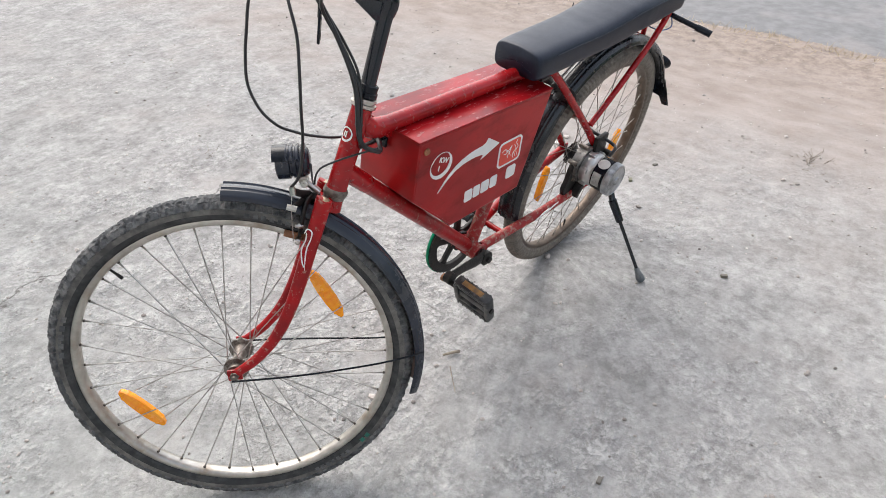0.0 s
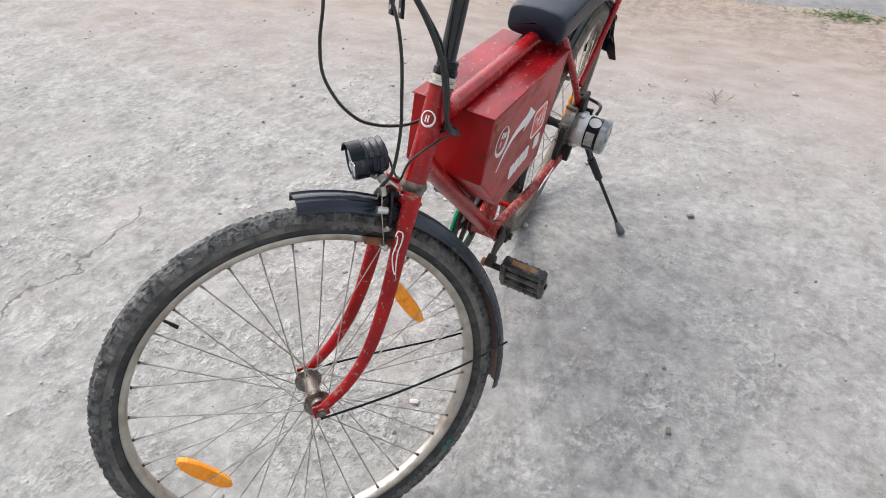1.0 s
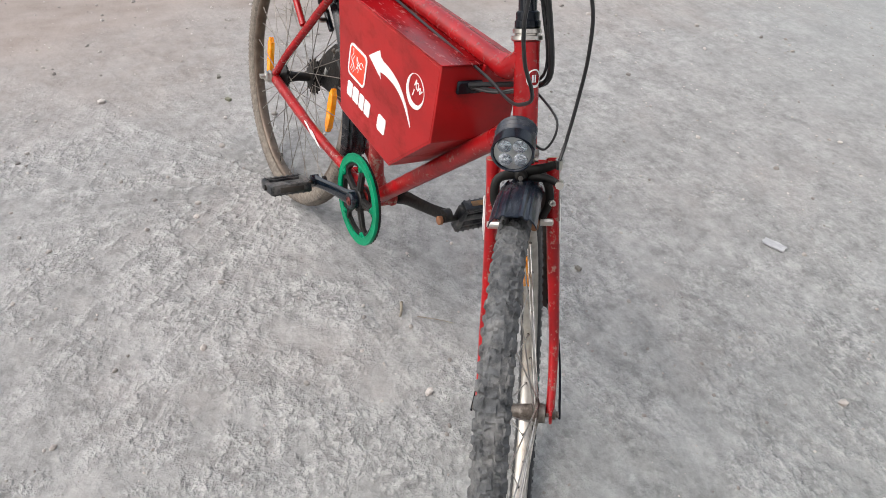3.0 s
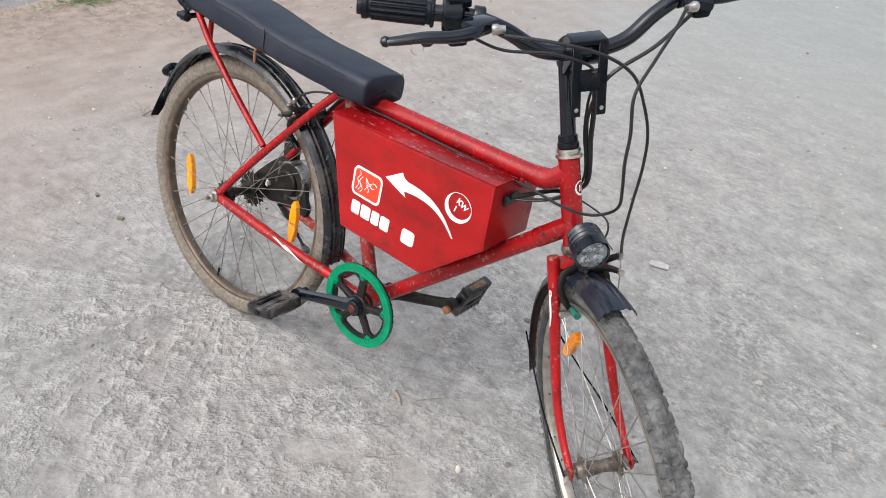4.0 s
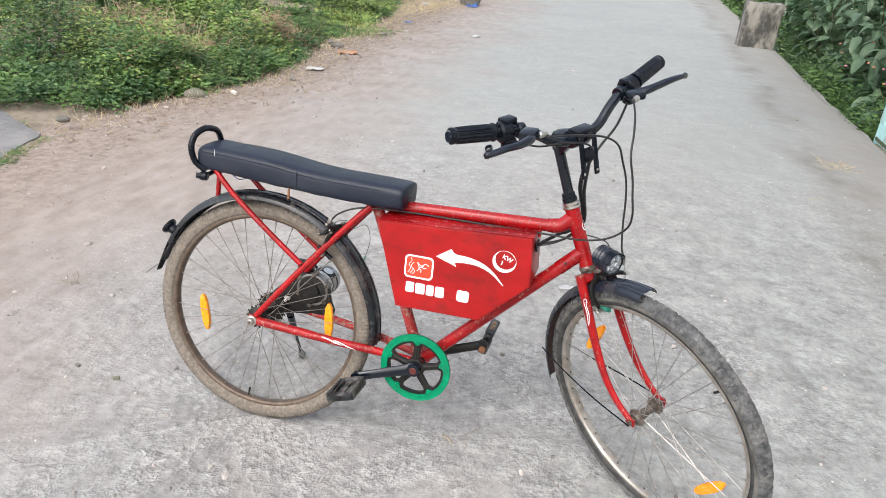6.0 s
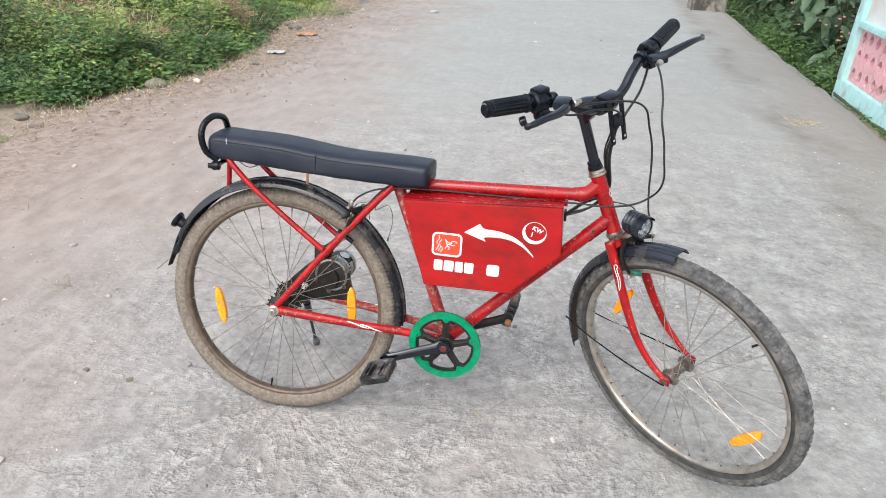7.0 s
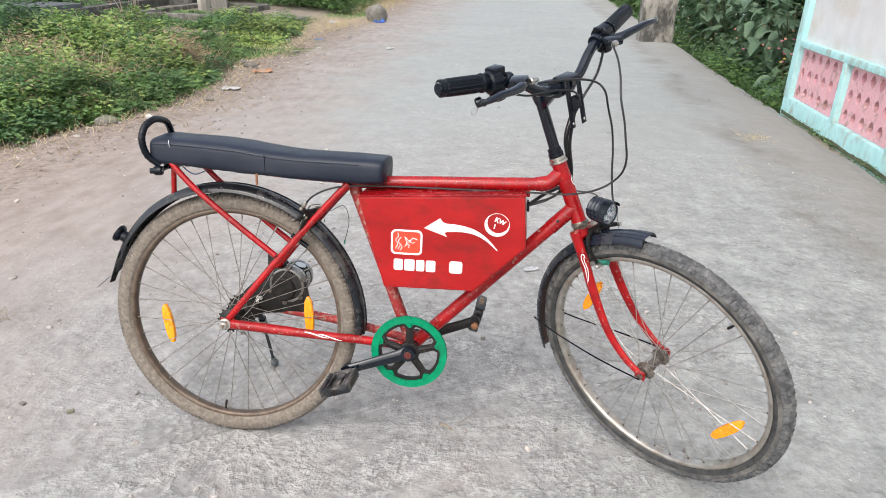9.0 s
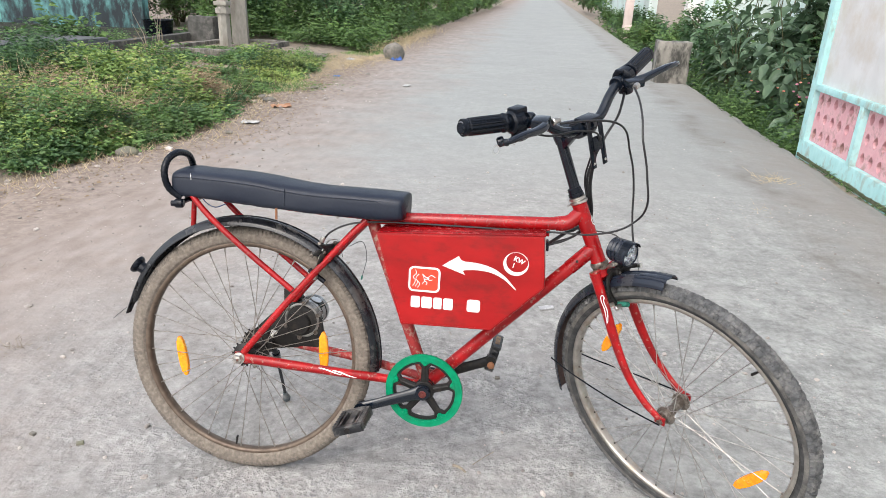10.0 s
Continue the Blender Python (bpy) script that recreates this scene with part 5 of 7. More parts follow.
# frame
frame_p = part("frame", [lathe([(0.024, -0.036), (0.024, -0.030), (0.021, -0.029), (0.021, 0.029), (0.024, 0.030), (0.024, 0.036)], BB, (0, 1, 0), 20)], RED_DUSTY, bicycle, "red painted steel frame, chipped and dusty")
part("bridge", [rod((0.31, -0.034, 0.698), (0.31, 0.034, 0.698), 0.008)], RED_WORN, frame_p)
part("bridge", [rod((0.385, -0.030, 0.295), (0.385, 0.030, 0.295), 0.007)], RED_WORN, frame_p)
part("lug", [rod((0.405, 0, 0.690), (0.405, 0, 0.712), 0.007)], RED_WORN, frame_p)
part("lug", [rod(H + axis_at(0.06) + (-0.065, 0, -0.018), H + axis_at(0.06) + (-0.065, 0, 0.012), 0.006)], RED_WORN, frame_p)
part("head_tube", [sweep([H + axis_at(0.007), H + axis_at(0.011), H + axis_at(0.148), H + axis_at(0.152)], [0.0185, 0.0175, 0.0175, 0.0185], 24)], RED_WORN, frame_p)
part("top_tube", [sweep(catmull([(0.305, 0, 0.703), (0.5, 0, 0.714), (0.68, 0, 0.7235), (0.775, 0, 0.729)], 5), 0.0155, 20), sweep(catmull([(0.765, 0, 0.727), (0.79, 0, 0.735), H + axis_at(0.028)], 6), [0.0160] + [0.0175] * 12, 18)], RED_WORN, frame_p)
part("down_tube", [rod(H + axis_at(0.118), BB, 0.0160, 20)], RED_CHIPPED, frame_p, "red down tube streaked with dust")
lug_dir = BB - (H + axis_at(0.118))
lug_dir /= np.linalg.norm(lug_dir)
part("lug", [rod(H + axis_at(0.118), H + axis_at(0.118) + lug_dir * 0.075, 0.0176, 20, 0.0172), rod((0.757, 0, 0.7275), (0.790, 0, 0.734), 0.0171, 20)], RED_WORN, frame_p, "red tube sleeves beside the head tube")
part("bolt_hole", [rod(H + axis_at(0.118) + lug_dir * 0.052 + (0, -0.014, 0.004), H + axis_at(0.118) + lug_dir * 0.052 + (0, -0.0174, 0.0045), 0.0034, 12)], GREASE, frame_p, "small dark drilled hole")
part("cable_stop", [box((0.008, 0.012, 0.018), (0.742, -0.006, 0.707), 0.002)], RED_WORN, frame_p)
part("seat_tube", [rod(BB, (0.312, 0, 0.712), 0.0148, 18)], RED_DUSTY, frame_p, "red seat tube, dusty towards its foot")
for s, drop_y, drop_z in ((-1, 0.0715, 0.3265), (1, 0.062, 0.330)):
    part("chainstay", [sweep(catmull([(0.455, s * 0.022, 0.289), (0.37, s * 0.036, 0.3), (0.24, s * (0.052 if s > 0 else 0.057), 0.312), (0.03, s * drop_y, drop_z - 0.001), (0.0, s * drop_y, drop_z)], 5), [0.0112] * 12 + [0.0122] * 5 + [0.0118] * 4, 14),
                       box((0.036, 0.005, 0.030), (0.004, s * drop_y, drop_z), 0.002)], RED_DUSTY if s > 0 else RED_CHIPPED, frame_p)
    part("seatstay", [sweep(catmull([(0.004, s * drop_y, drop_z + 0.008), (0.06, s * (drop_y - 0.003), 0.406), (0.134, s * 0.055, 0.50), (0.25, s * 0.040, 0.636), (0.312, s * 0.030, 0.704)], 5), 0.0088, 12)], RED_WORN, frame_p)
    for x0 in (0.207, 0.243):
        curl = [(x0 + dx, s * ((0.0640 if s > 0 else 0.0695) - 0.03 * (x0 + dx - 0.2)), float(np.interp(x0 + dx, (0.03, 0.24, 0.37), (0.329, 0.313, 0.300))) + dz) for dx, dz in ((0.0, 0.0070), (0.016, 0.0066), (0.032, 0.0036), (0.048, 0.0008), (0.064, 0.0004))]
        part("decal", [sweep(catmull(curl, 4), [0.0003, 0.0010] + [0.0018] * 10 + [0.0016, 0.0012, 0.0008, 0.0005, 0.0003], 8)], WHITE, frame_p, "white swirl sticker on the chainstay")


# head set, fork
headset = part("headset", [lathe([(0.016, -0.010), (0.0195, -0.009), (0.0195, -0.004), (0.0165, -0.003), (0.0165, -0.001), (0.0215, 0.0), (0.0215, 0.005), (0.018, 0.007)], HEAD, (CA, 0, -SA), 28)], CHROME, bicycle, "tarnished chrome upper bearing ring")
part("lower_ring", [lathe([(0.019, 0.152), (0.0205, 0.155), (0.0212, 0.160), (0.0200, 0.164), (0.0180, 0.165), (0.0185, 0.170), (0.016, 0.172)], HEAD, (CA, 0, -SA), 28)], HUB_STEEL, headset, "tarnished chrome lower bearing ring")
part("lock_nut", [lathe([(0.0135, -0.032), (0.0160, -0.030), (0.0160, -0.020), (0.0178, -0.019), (0.0178, -0.011), (0.016, -0.010)], HEAD, (CA, 0, -SA), 14)], BLACK, headset, "black lock nut")
emb = H + axis_at(0.055)
nrm = Vector((SA, 0, CA))
tq = Matrix.Translation(Vector(emb)) @ Matrix(((SA, 0, -CA, 0), (0, 1, 0, 0), (CA, 0, SA, 0), (0, 0, 0, 1)))


def on_tube(loop, r):
    """Lays a flat (y, z) outline round a tube of radius r that stands along z."""
    return [(r * math.cos(y / r), r * math.sin(y / r), z) for y, z in loop]


def band(outer, inner, r):
    k = len(outer)
    v = on_tube(outer, r) + on_tube(inner, r)
    return np.array(v), [(i, (i + 1) % k, k + (i + 1) % k, k + i) for i in range(k)]


circle = [(math.cos(2 * math.pi * i / 28), math.sin(2 * math.pi * i / 28)) for i in range(28)]
crescent = band([(0.0125 * a, 0.0125 * b) for a, b in circle], [(0.0098 * a, 0.0098 * b + 0.0008) for a, b in circle], 0.0182)
mark = [(np.array(on_tube([(a, b) for a, b in ((-0.004 + k * 0.004, -0.005), (-0.0015 + k * 0.004, -0.005), (-0.0015 + k * 0.004, 0.005), (-0.004 + k * 0.004, 0.005))], 0.0182)), [(0, 1, 2, 3)]) for k in range(2)]
part("badge", [moved(s, tq) for s in [crescent] + mark], WHITE, headset, "round white badge with a plain mark")

fork = part("fork", [sweep([axis_at(0.168), axis_at(0.192)], [0.017, 0.019], 20), box((0.026, 0.086, 0.016), axis_at(0.180, 0.010), 0.005, Matrix.Rotation(radians(90 - HEAD_ANGLE), 4, "Y"))], RED_WORN, bicycle, "red steel fork with scuffed paint", m=TURNED)
for s in (-1, 1):
    blade = [(0.0825, s * 0.042, -0.144), (0.083, s * 0.042, -0.146), (0.096, s * 0.0425, -0.178), (0.118, s * 0.0445, -0.228), (0.140, s * 0.047, -0.280), (0.166, s * 0.050, -0.334), (0.198, s * 0.053, -0.385), (0.240, s * 0.0540, -0.428), (0.285, s * 0.053, -0.4565)]
    p = catmull(blade, 4)
    bl = part("fork_blade", [sweep(p, np.interp(np.linspace(0, 1, len(p)), [0, 0.03, 0.1, 0.5, 0.85, 1], [0.0105, 0.0135, 0.0140, 0.0125, 0.0095, 0.0085]), 16, flat=0.74, up=(0, 1, 0)), box((0.026, 0.005, 0.022), (0.284, s * 0.0545, -0.456), 0.002)], RED_CHIPPED, fork)
    part("cap", [lathe([(0.0105, 0.0), (0.009, 0.004), (0.0, 0.005)], (0.0825, s * 0.042, -0.1445), (-CA, 0, SA), 14)], BRONZE, bl)
    for off, a0 in ((0.0, 0), (0.0085, 1)):
        curl = [(0.1205 + off, -0.194 - 0.004 * a0), (0.1150 + off, -0.187), (0.1085 + off, -0.193), (0.1115 + off, -0.205), (0.1210 + off, -0.222), (0.1270 + off * 0.6, -0.243), (0.1310, -0.264 + off)]
        part("decal", [sweep(catmull([(x, s * (0.0528 + 0.0007 * a0 + (x - 0.11) * 0.10 - abs(x - 0.11) * 0.03), z) for x, z in curl[2 * a0:]], 5), np.r_[0.0004, np.full(len(catmull(curl[2 * a0:], 5)) - 2, 0.00115), 0.0004], 8)], WHITE, bl, "white swirl sticker on the fork")


# ---- wheels ----
MUD_TREAD = mat("mud_dusted_tread", (0.215, 0.185, 0.152), (0.13, 0.112, 0.094), 60, 0.95, bump=0.3, bump_scale=180, c3=(0.085, 0.076, 0.066), stain_scale=14, stain=(0.45, 0.66), amount=0.8)


def tyre_shape(n, pitch, up, depth, tube=0.0228):
    """A knobbly tyre about the y axis: side walls, shoulder lugs and zigzag blocks across the crown; also gives how far each corner is raised. Lugs come every pitch steps, up of them raised by depth."""
    prof = [-166, -150, -122, -100, -84, -74, -70, -52, -46, -41, -38, -24, -20, -17, -14, 0, 14, 17, 20, 24, 38, 41, 46, 52, 70, 74, 84, 100, 122, 150, 166]
    v, high = [], []
    raised = {}
    for row in range(6):
        marks = []
        on, off = (up, pitch - up) if row < 2 else (max(2, up - 2), max(2, pitch - up - 2))
        while len(marks) < n:
            marks += [1] * (on + int(rng.integers(-1, 2)) * (pitch > 5)) + [0] * max(1, off + int(rng.integers(-1, 2)) * (pitch > 5))
        raised[row] = marks
    for i in range(n):
        for t in prof:
            a = 2 * math.pi * (i + (1.6 * noise.noise((i * 0.21, t * 0.09, 4.0)) if pitch > 5 and abs(t) < 90 else 0)) / n
            lift = 0.0
            if 43 < abs(t) < (72 if pitch > 5 else 66):
                lift = depth if raised[0 if t > 0 else 1][i] else 0.15 * depth
            elif 22 < abs(t) < 43:
                lift = depth * 0.85 if raised[2 if t > 0 else 3][i] else 0.35 * depth
            elif abs(t) < 22:
                lift = depth * 0.9 if raised[4 if t > 0 else 5][i] else 0.45 * depth
            if abs(t) in (20, 41):
                lift = 0.4 * depth
            if pitch > 5 and abs(t) < 43:
                lump = noise.noise((i * 0.36 + 0.06 * t, t * 0.075, 9.0)) + 0.45 * noise.noise((i * 0.70, t * 0.15, 3.0))
                lift = depth * (0.25 + 0.85 * min(1.0, max(0.0, 0.5 + 3.2 * lump)))
            lift *= 1 + 0.18 * noise.noise((i * 0.35, t * 0.06, 1.0))
            q = radians(t)
            rad = 0.3035 + (tube + lift) * math.cos(q)
            v.append((rad * math.cos(a), (tube + lift) * math.sin(q) * 0.92, rad * math.sin(a)))
            high.append(lift)
    k = len(prof)
    f = [(i * k + j, i * k + j + 1, ((i + 1) % n) * k + j + 1, ((i + 1) % n) * k + j) for i in range(n) for j in range(k - 1)]
    f += [(i * k + k - 1, i * k, ((i + 1) % n) * k, ((i + 1) % n) * k + k - 1) for i in range(n)]
    return np.array(v), f, np.array(high)


def wheel(name, m, tyre_mats, rim_mat, hub_half, flange_r, flange_y, spoke_mat, label, reflectors, valve_angle, hub_mat, tread):
    rim = part(name, [revolve([(0.2860, -0.0135), (0.2878, -0.0125), (0.2868, -0.0100), (0.2822, -0.0100), (0.2800, -0.0075), (0.2792, 0.0), (0.2800, 0.0075), (0.2822, 0.0100), (0.2868, 0.0100), (0.2878, 0.0125), (0.2860, 0.0135),
                               (0.2800, 0.0130), (0.2768, 0.0100), (0.2755, 0.0045), (0.2752, 0.0), (0.2755, -0.0045), (0.2768, -0.0100), (0.2800, -0.0130)], 120)],
               rim_mat, bicycle, label, m=m, sharp=50)
    v, f, high = tyre_shape(*tread)
    tyre = part("tyre", (v, f), tyre_mats, rim, sharp=22)
    if tread[1] > 5:
        for start, count, step, deep in ((11, 5, 3.6, RUBBER_TREAD), (103, 6, 2.6, RUBBER_TREAD), (-126, 7, 2.4, RUBBER_TREAD), (-137, 2, 2.8, TEAL)):
            for j in range(count):
                part("tyre_lettering", [revolve([(0.2965, 0.0177), (0.3045, 0.0182), (0.3045, 0.0195), (0.2965, 0.0188)], 3, start + j * step, start + (j + 0.62) * step)], deep, tyre, "worn teal print" if deep is TEAL else "")
    tyre.data.polygons.foreach_set("material_index", [1 if high[list(q.vertices)].mean() > 0.0003 else 2 if len(tyre_mats) > 2 and np.linalg.norm(v[list(q.vertices)].mean(0)) > 0.2985 else 0 for q in tyre.data.polygons])
    part("hub", [lathe([(0.005, -hub_half), (0.005, -flange_y - 0.014), (0.014, -flange_y - 0.013), (0.015, -flange_y - 0.004), (flange_r + 0.004, -flange_y - 0.002), (flange_r + 0.004, -flange_y + 0.002), (0.015, -flange_y + 0.005),
                              (0.0105, 0.0), (0.013, flange_y - 0.006), (flange_r + 0.004, flange_y - 0.002), (flange_r + 0.004, flange_y + 0.002), (0.015, flange_y + 0.004), (0.014, flange_y + 0.013), (0.005, flange_y + 0.014), (0.005, hub_half)], (0, 0, 0), (0, 1, 0), 28)], hub_mat, rim, "tarnished steel hub")
    for s in (-1, 1):
        part("axle_nut", [lathe([(0.0105, 0.0), (0.0105, 0.001), (0.0088, 0.0015), (0.0085, 0.009), (0.005, 0.0095), (0.0045, 0.014)], (0, s * (hub_half - 0.013), 0), (0, s, 0), 6)], HUB_STEEL, rim)
    # spokes, three-cross
    one = None
    nipple = None
    for j in range(36):
        s = 1 if j % 2 else -1
        lead = 1 if (j // 2) % 2 else -1
        ra, ha = radians(10 * j + 5), radians(10 * j + 5 + lead * 52)
        a = Vector((flange_r * math.cos(ha), s * (flange_y + 0.0016 * lead), flange_r * math.sin(ha)))
        b = Vector((0.2755 * math.cos(ra), s * 0.003, 0.2755 * math.sin(ra)))
        if one is None:
            size = (b - a).length
            one = mesh_of("spoke", [sweep([(0, 0, 0), (size - 0.012, 0, 0)], 0.00105, 6), sweep([(size - 0.013, 0, 0), (size + 0.002, 0, 0)], [0.0018, 0.0021], 6)], spoke_mat)
        part("spoke", one, None, rim, m=along(a, b))
        if tread[1] > 5:
            nipple = nipple or mesh_of("nipple", [sweep([(size - 0.0110, 0, 0), (size + 0.002, 0, 0)], [0.0017, 0.0022], 6), sweep([(size - 0.003, 0, 0), (size - 0.0005, 0, 0)], [0.0024, 0.0029], 8)], NIPPLE)
            part("nipple", nipple, None, rim, "rusty spoke nipple" if j == 0 else "", m=along(a, b))
    for ang, rad, skew in reflectors:
        q = radians(ang)
        mm = Matrix.Translation((rad * math.cos(q), 0, rad * math.sin(q))) @ Matrix.Rotation(-q - radians(skew), 4, "Y")
        outline = [(0.0125 * math.cos(t) * (1.0 if abs(math.sin(t)) < 0.8 else 0.9), 0.056 * math.sin(t)) for t in np.linspace(0, 2 * math.pi, 25)[:-1]]
        outline = [(max(-0.0118, min(0.0118, x)), max(-0.054, min(0.054, z))) for x, z in outline]
        rf = part("reflector", [prism(outline, -0.0062, 0.0062, 0.0022)] + [prism([(-0.0092, z0), (-0.0092, z1), (0.0092, z1), (0.0092, z0)], -0.0070, 0.0070, 0.0014, 1) for z0, z1 in ((-0.043, -0.010), (0.010, 0.043))], AMBER, rim, "amber plastic spoke reflector", m=mm)
        part("clip", [lathe([(0.0, -0.0078), (0.0058, -0.0076), (0.0066, -0.0060), (0.0066, 0.0060), (0.0058, 0.0076), (0.0, 0.0078)], (0, 0, 0), (0, 1, 0), 16)], AMBER, rf)
    va = radians(valve_angle)
    part("valve", [rod((0.277 * math.cos(va), 0, 0.277 * math.sin(va)), (0.256 * math.cos(va), 0, 0.256 * math.sin(va)), 0.0024, 8), rod((0.262 * math.cos(va), 0, 0.262 * math.sin(va)), (0.250 * math.cos(va), 0, 0.250 * math.sin(va)), 0.0031, 8)], GREASE, rim, "black capped valve")
    return rim


wheel("front_wheel", TURNED @ Matrix.Translation(FHUB), [RUBBER, RUBBER_TREAD, SIDEWALL_DUST], RIM_STEEL, 0.064, 0.0185, 0.032, SPOKE, "front wheel with dull steel rim and knobbly black tyre", ((147, 0.214, 9), (-23.4, 0.214, -12)), 50.2, HUB_STEEL, (840, 8, 5, 0.0036, 0.0205))
rear_wheel = wheel("rear_wheel", pose(-0.0008, -0.0102, 0.3234, -4.42, -0.28, 2.16), [RUBBER_MUD, MUD_TREAD], RIM_MUD, 0.074, 0.0220, 0.034, mat("dusty_spoke", (0.34, 0.31, 0.275), (0.17, 0.15, 0.13), 50, 0.45, 0.6, bump=0), "rear wheel caked with brown dust", ((191, 0.192, 0), (3.5, 0.199, 0)), 262, GREASE, (720, 4, 2, 0.0030))
for s, out in ((-1, 0.0735), (1, 0.084)):
    part("washer", [lathe([(0.0155, 0.0), (0.0155, 0.0025), (0.010, 0.003)], (0, s * out, 0), (0, s, 0), 20)], CHROME, rear_wheel, "bright steel washer")
    part("axle_nut", [lathe([(0.0125, 0.0), (0.0125, 0.009), (0.0105, 0.0115), (0.0062, 0.012)], (0, s * (out + 0.0025), 0), (0, s, 0), 6), lathe([(0.0055, 0.0), (0.0055, 0.021), (0.0045, 0.023), (0.0, 0.023)], (0, s * (out + 0.0025), 0), (0, s, 0), 12)], CHROME, rear_wheel, "bright steel axle nut")
part("sprocket", [lathe([(0.012, -0.036), (0.028, -0.037), (0.029, -0.040), (0.022, -0.044), (0.012, -0.050)], (0, 0, 0), (0, 1, 0), 24)] + [box((0.008, 0.0028, 0.0045), (0.0300 * math.cos(t), -0.0385, 0.0300 * math.sin(t)), 0.0006, Matrix.Rotation(-t, 4, "Y"), 1) for t in np.linspace(0, 2 * math.pi, 15)[:-1]], GREASE, rear_wheel, "greasy black freewheel sprocket")
part("sprocket", [lathe([(0.012, 0.040), (0.042, 0.041), (0.042, 0.044), (0.030, 0.046), (0.022, 0.050), (0.012, 0.052)], (0, 0, 0), (0, 1, 0), 24)] + [box((0.007, 0.0028, 0.005), (0.0435 * math.cos(t), 0.0425, 0.0435 * math.sin(t)), 0.0006, Matrix.Rotation(-t, 4, "Y"), 1) for t in np.linspace(0, 2 * math.pi, 19)[:-1]], GREASE, rear_wheel, "greasy black freewheel sprocket")


# ---- mudguards ----
def guard(r, half, a0, a1, drop=0.012):
    out, inn = [], []
    for i in range(33):
        y = half * (2 * i / 32 - 1)
        q = abs(y) / half
        rr = r + 0.011 * (1 - q ** 2.2) - (drop * max(0, q - 0.9) / 0.1 * 0.5)
        rr += 0.0024 if 0.28 < q < 0.45 or 0.64 < q < 0.80 else 0.0
        out.append((rr, y))
        inn.append((rr - 0.0016, y * 0.975))
    return revolve(out + inn[::-1], 60, a0, a1)


ffend = part("front_mudguard", [guard(0.3355, 0.0300, 96.5, 199.5)], FENDER, bicycle, "black plastic front mudguard, scuffed and dusty", m=TURNED @ Matrix.Translation(FHUB))
part("inner_face", [revolve([(0.3335 + 0.011 * (1 - abs(u) ** 2.2), 0.0275 * u) for u in np.linspace(-1, 1, 17)] + [(0.3325 + 0.011 * (1 - abs(u) ** 2.2), 0.0270 * u) for u in np.linspace(1, -1, 17)], 40, 118, 199)], mat("brown_dusted_plastic", (0.085, 0.052, 0.045), (0.045, 0.028, 0.025), 30, 0.7, bump=0.2, c3=(0.13, 0.10, 0.085), stain_scale=24), ffend, "brown dusty inside of the mudguard")
for s in (-1, 1):
    q = radians(182.5)
    part("stay", [sweep(catmull([(0.004, s * 0.066, -0.004), (-0.12, s * 0.060, -0.013), (-0.26, s * 0.043, -0.020), (0.345 * math.cos(q), s * 0.032, 0.345 * math.sin(q))], 5), 0.0019, 8)], BLACK, ffend, "thin black wire stay")
rfend = part("rear_mudguard", [guard(0.3375, 0.0310, -4.0, 157.0)], FENDER_DUSTY, bicycle, "black plastic rear mudguard with a dusty crown", m=Matrix.Translation(RHUB))
q0 = radians(153.5)
tn = np.array((-math.sin(q0), 0, math.cos(q0)))
base = np.array((0.3500 * math.cos(q0), 0, 0.3500 * math.sin(q0)))
flapv = []
for t, w, out in ((0.0, 0.029, 0.0), (0.02, 0.033, -0.001), (0.040, 0.041, -0.007), (0.060, 0.052, -0.016), (0.062, 0.032, -0.017)):
    for y in (-1, -0.6, 0, 0.6, 1):
        flapv.append(base + tn * (t + (0.022 if abs(y) == 1 and t > 0.05 else 0)) * np.array((1, 1, 1)) + np.array((math.cos(q0), 0, math.sin(q0))) * (out - 0.009 * y * y) + np.array((0, w * y, 0)))
flapv = np.array(flapv)
fq = [(r * 5 + c, r * 5 + c + 1, r * 5 + c + 6, r * 5 + c + 5) for r in range(4) for c in range(4)]
bk = flapv - np.array((math.cos(q0), 0, math.sin(q0))) * 0.002
rimv = [0, 1, 2, 3, 4, 9, 14, 19, 24, 23, 22, 21, 20, 15, 10, 5]
part("mud_flap", [(np.concatenate([flapv, bk]), fq + [tuple(i + 25 for i in f[::-1]) for f in fq] + [(rimv[i], rimv[i] + 25, rimv[(i + 1) % 16] + 25, rimv[(i + 1) % 16]) for i in range(16)])], BLACK, rfend, "black rubber flap with curled corners")
tq0 = radians(149)
part("tail_lamp", [lathe([(0.014, -0.004), (0.015, 0.010), (0.0205, 0.014), (0.0235, 0.018), (0.0235, 0.024), (0.0200, 0.025), (0.0180, 0.020)], (0.352 * math.cos(tq0), 0, 0.352 * math.sin(tq0)), (math.cos(tq0), 0, math.sin(tq0)), 20)], BLACK, rfend, "small round black tail lamp holder")



# ---- rack, seat, grab rail ----
rack = part("rack", [rod((-0.146, -0.004, 0.738), (-0.152, -0.006, 0.642), 0.0065), rod((-0.130, -0.052, 0.736), (-0.130, 0.052, 0.736), 0.0065)], RED_WORN, bicycle, "red tube rack under the seat")
part("crossbar", [rod((0.06, -0.050, 0.722), (0.06, 0.050, 0.722), 0.005)], RED_WORN, rack)
part("bolt", [rod((0.10, -0.072, 0.695), (0.10, -0.072, 0.722), 0.003)], RUST, rack, "rusty bolt end under the seat")
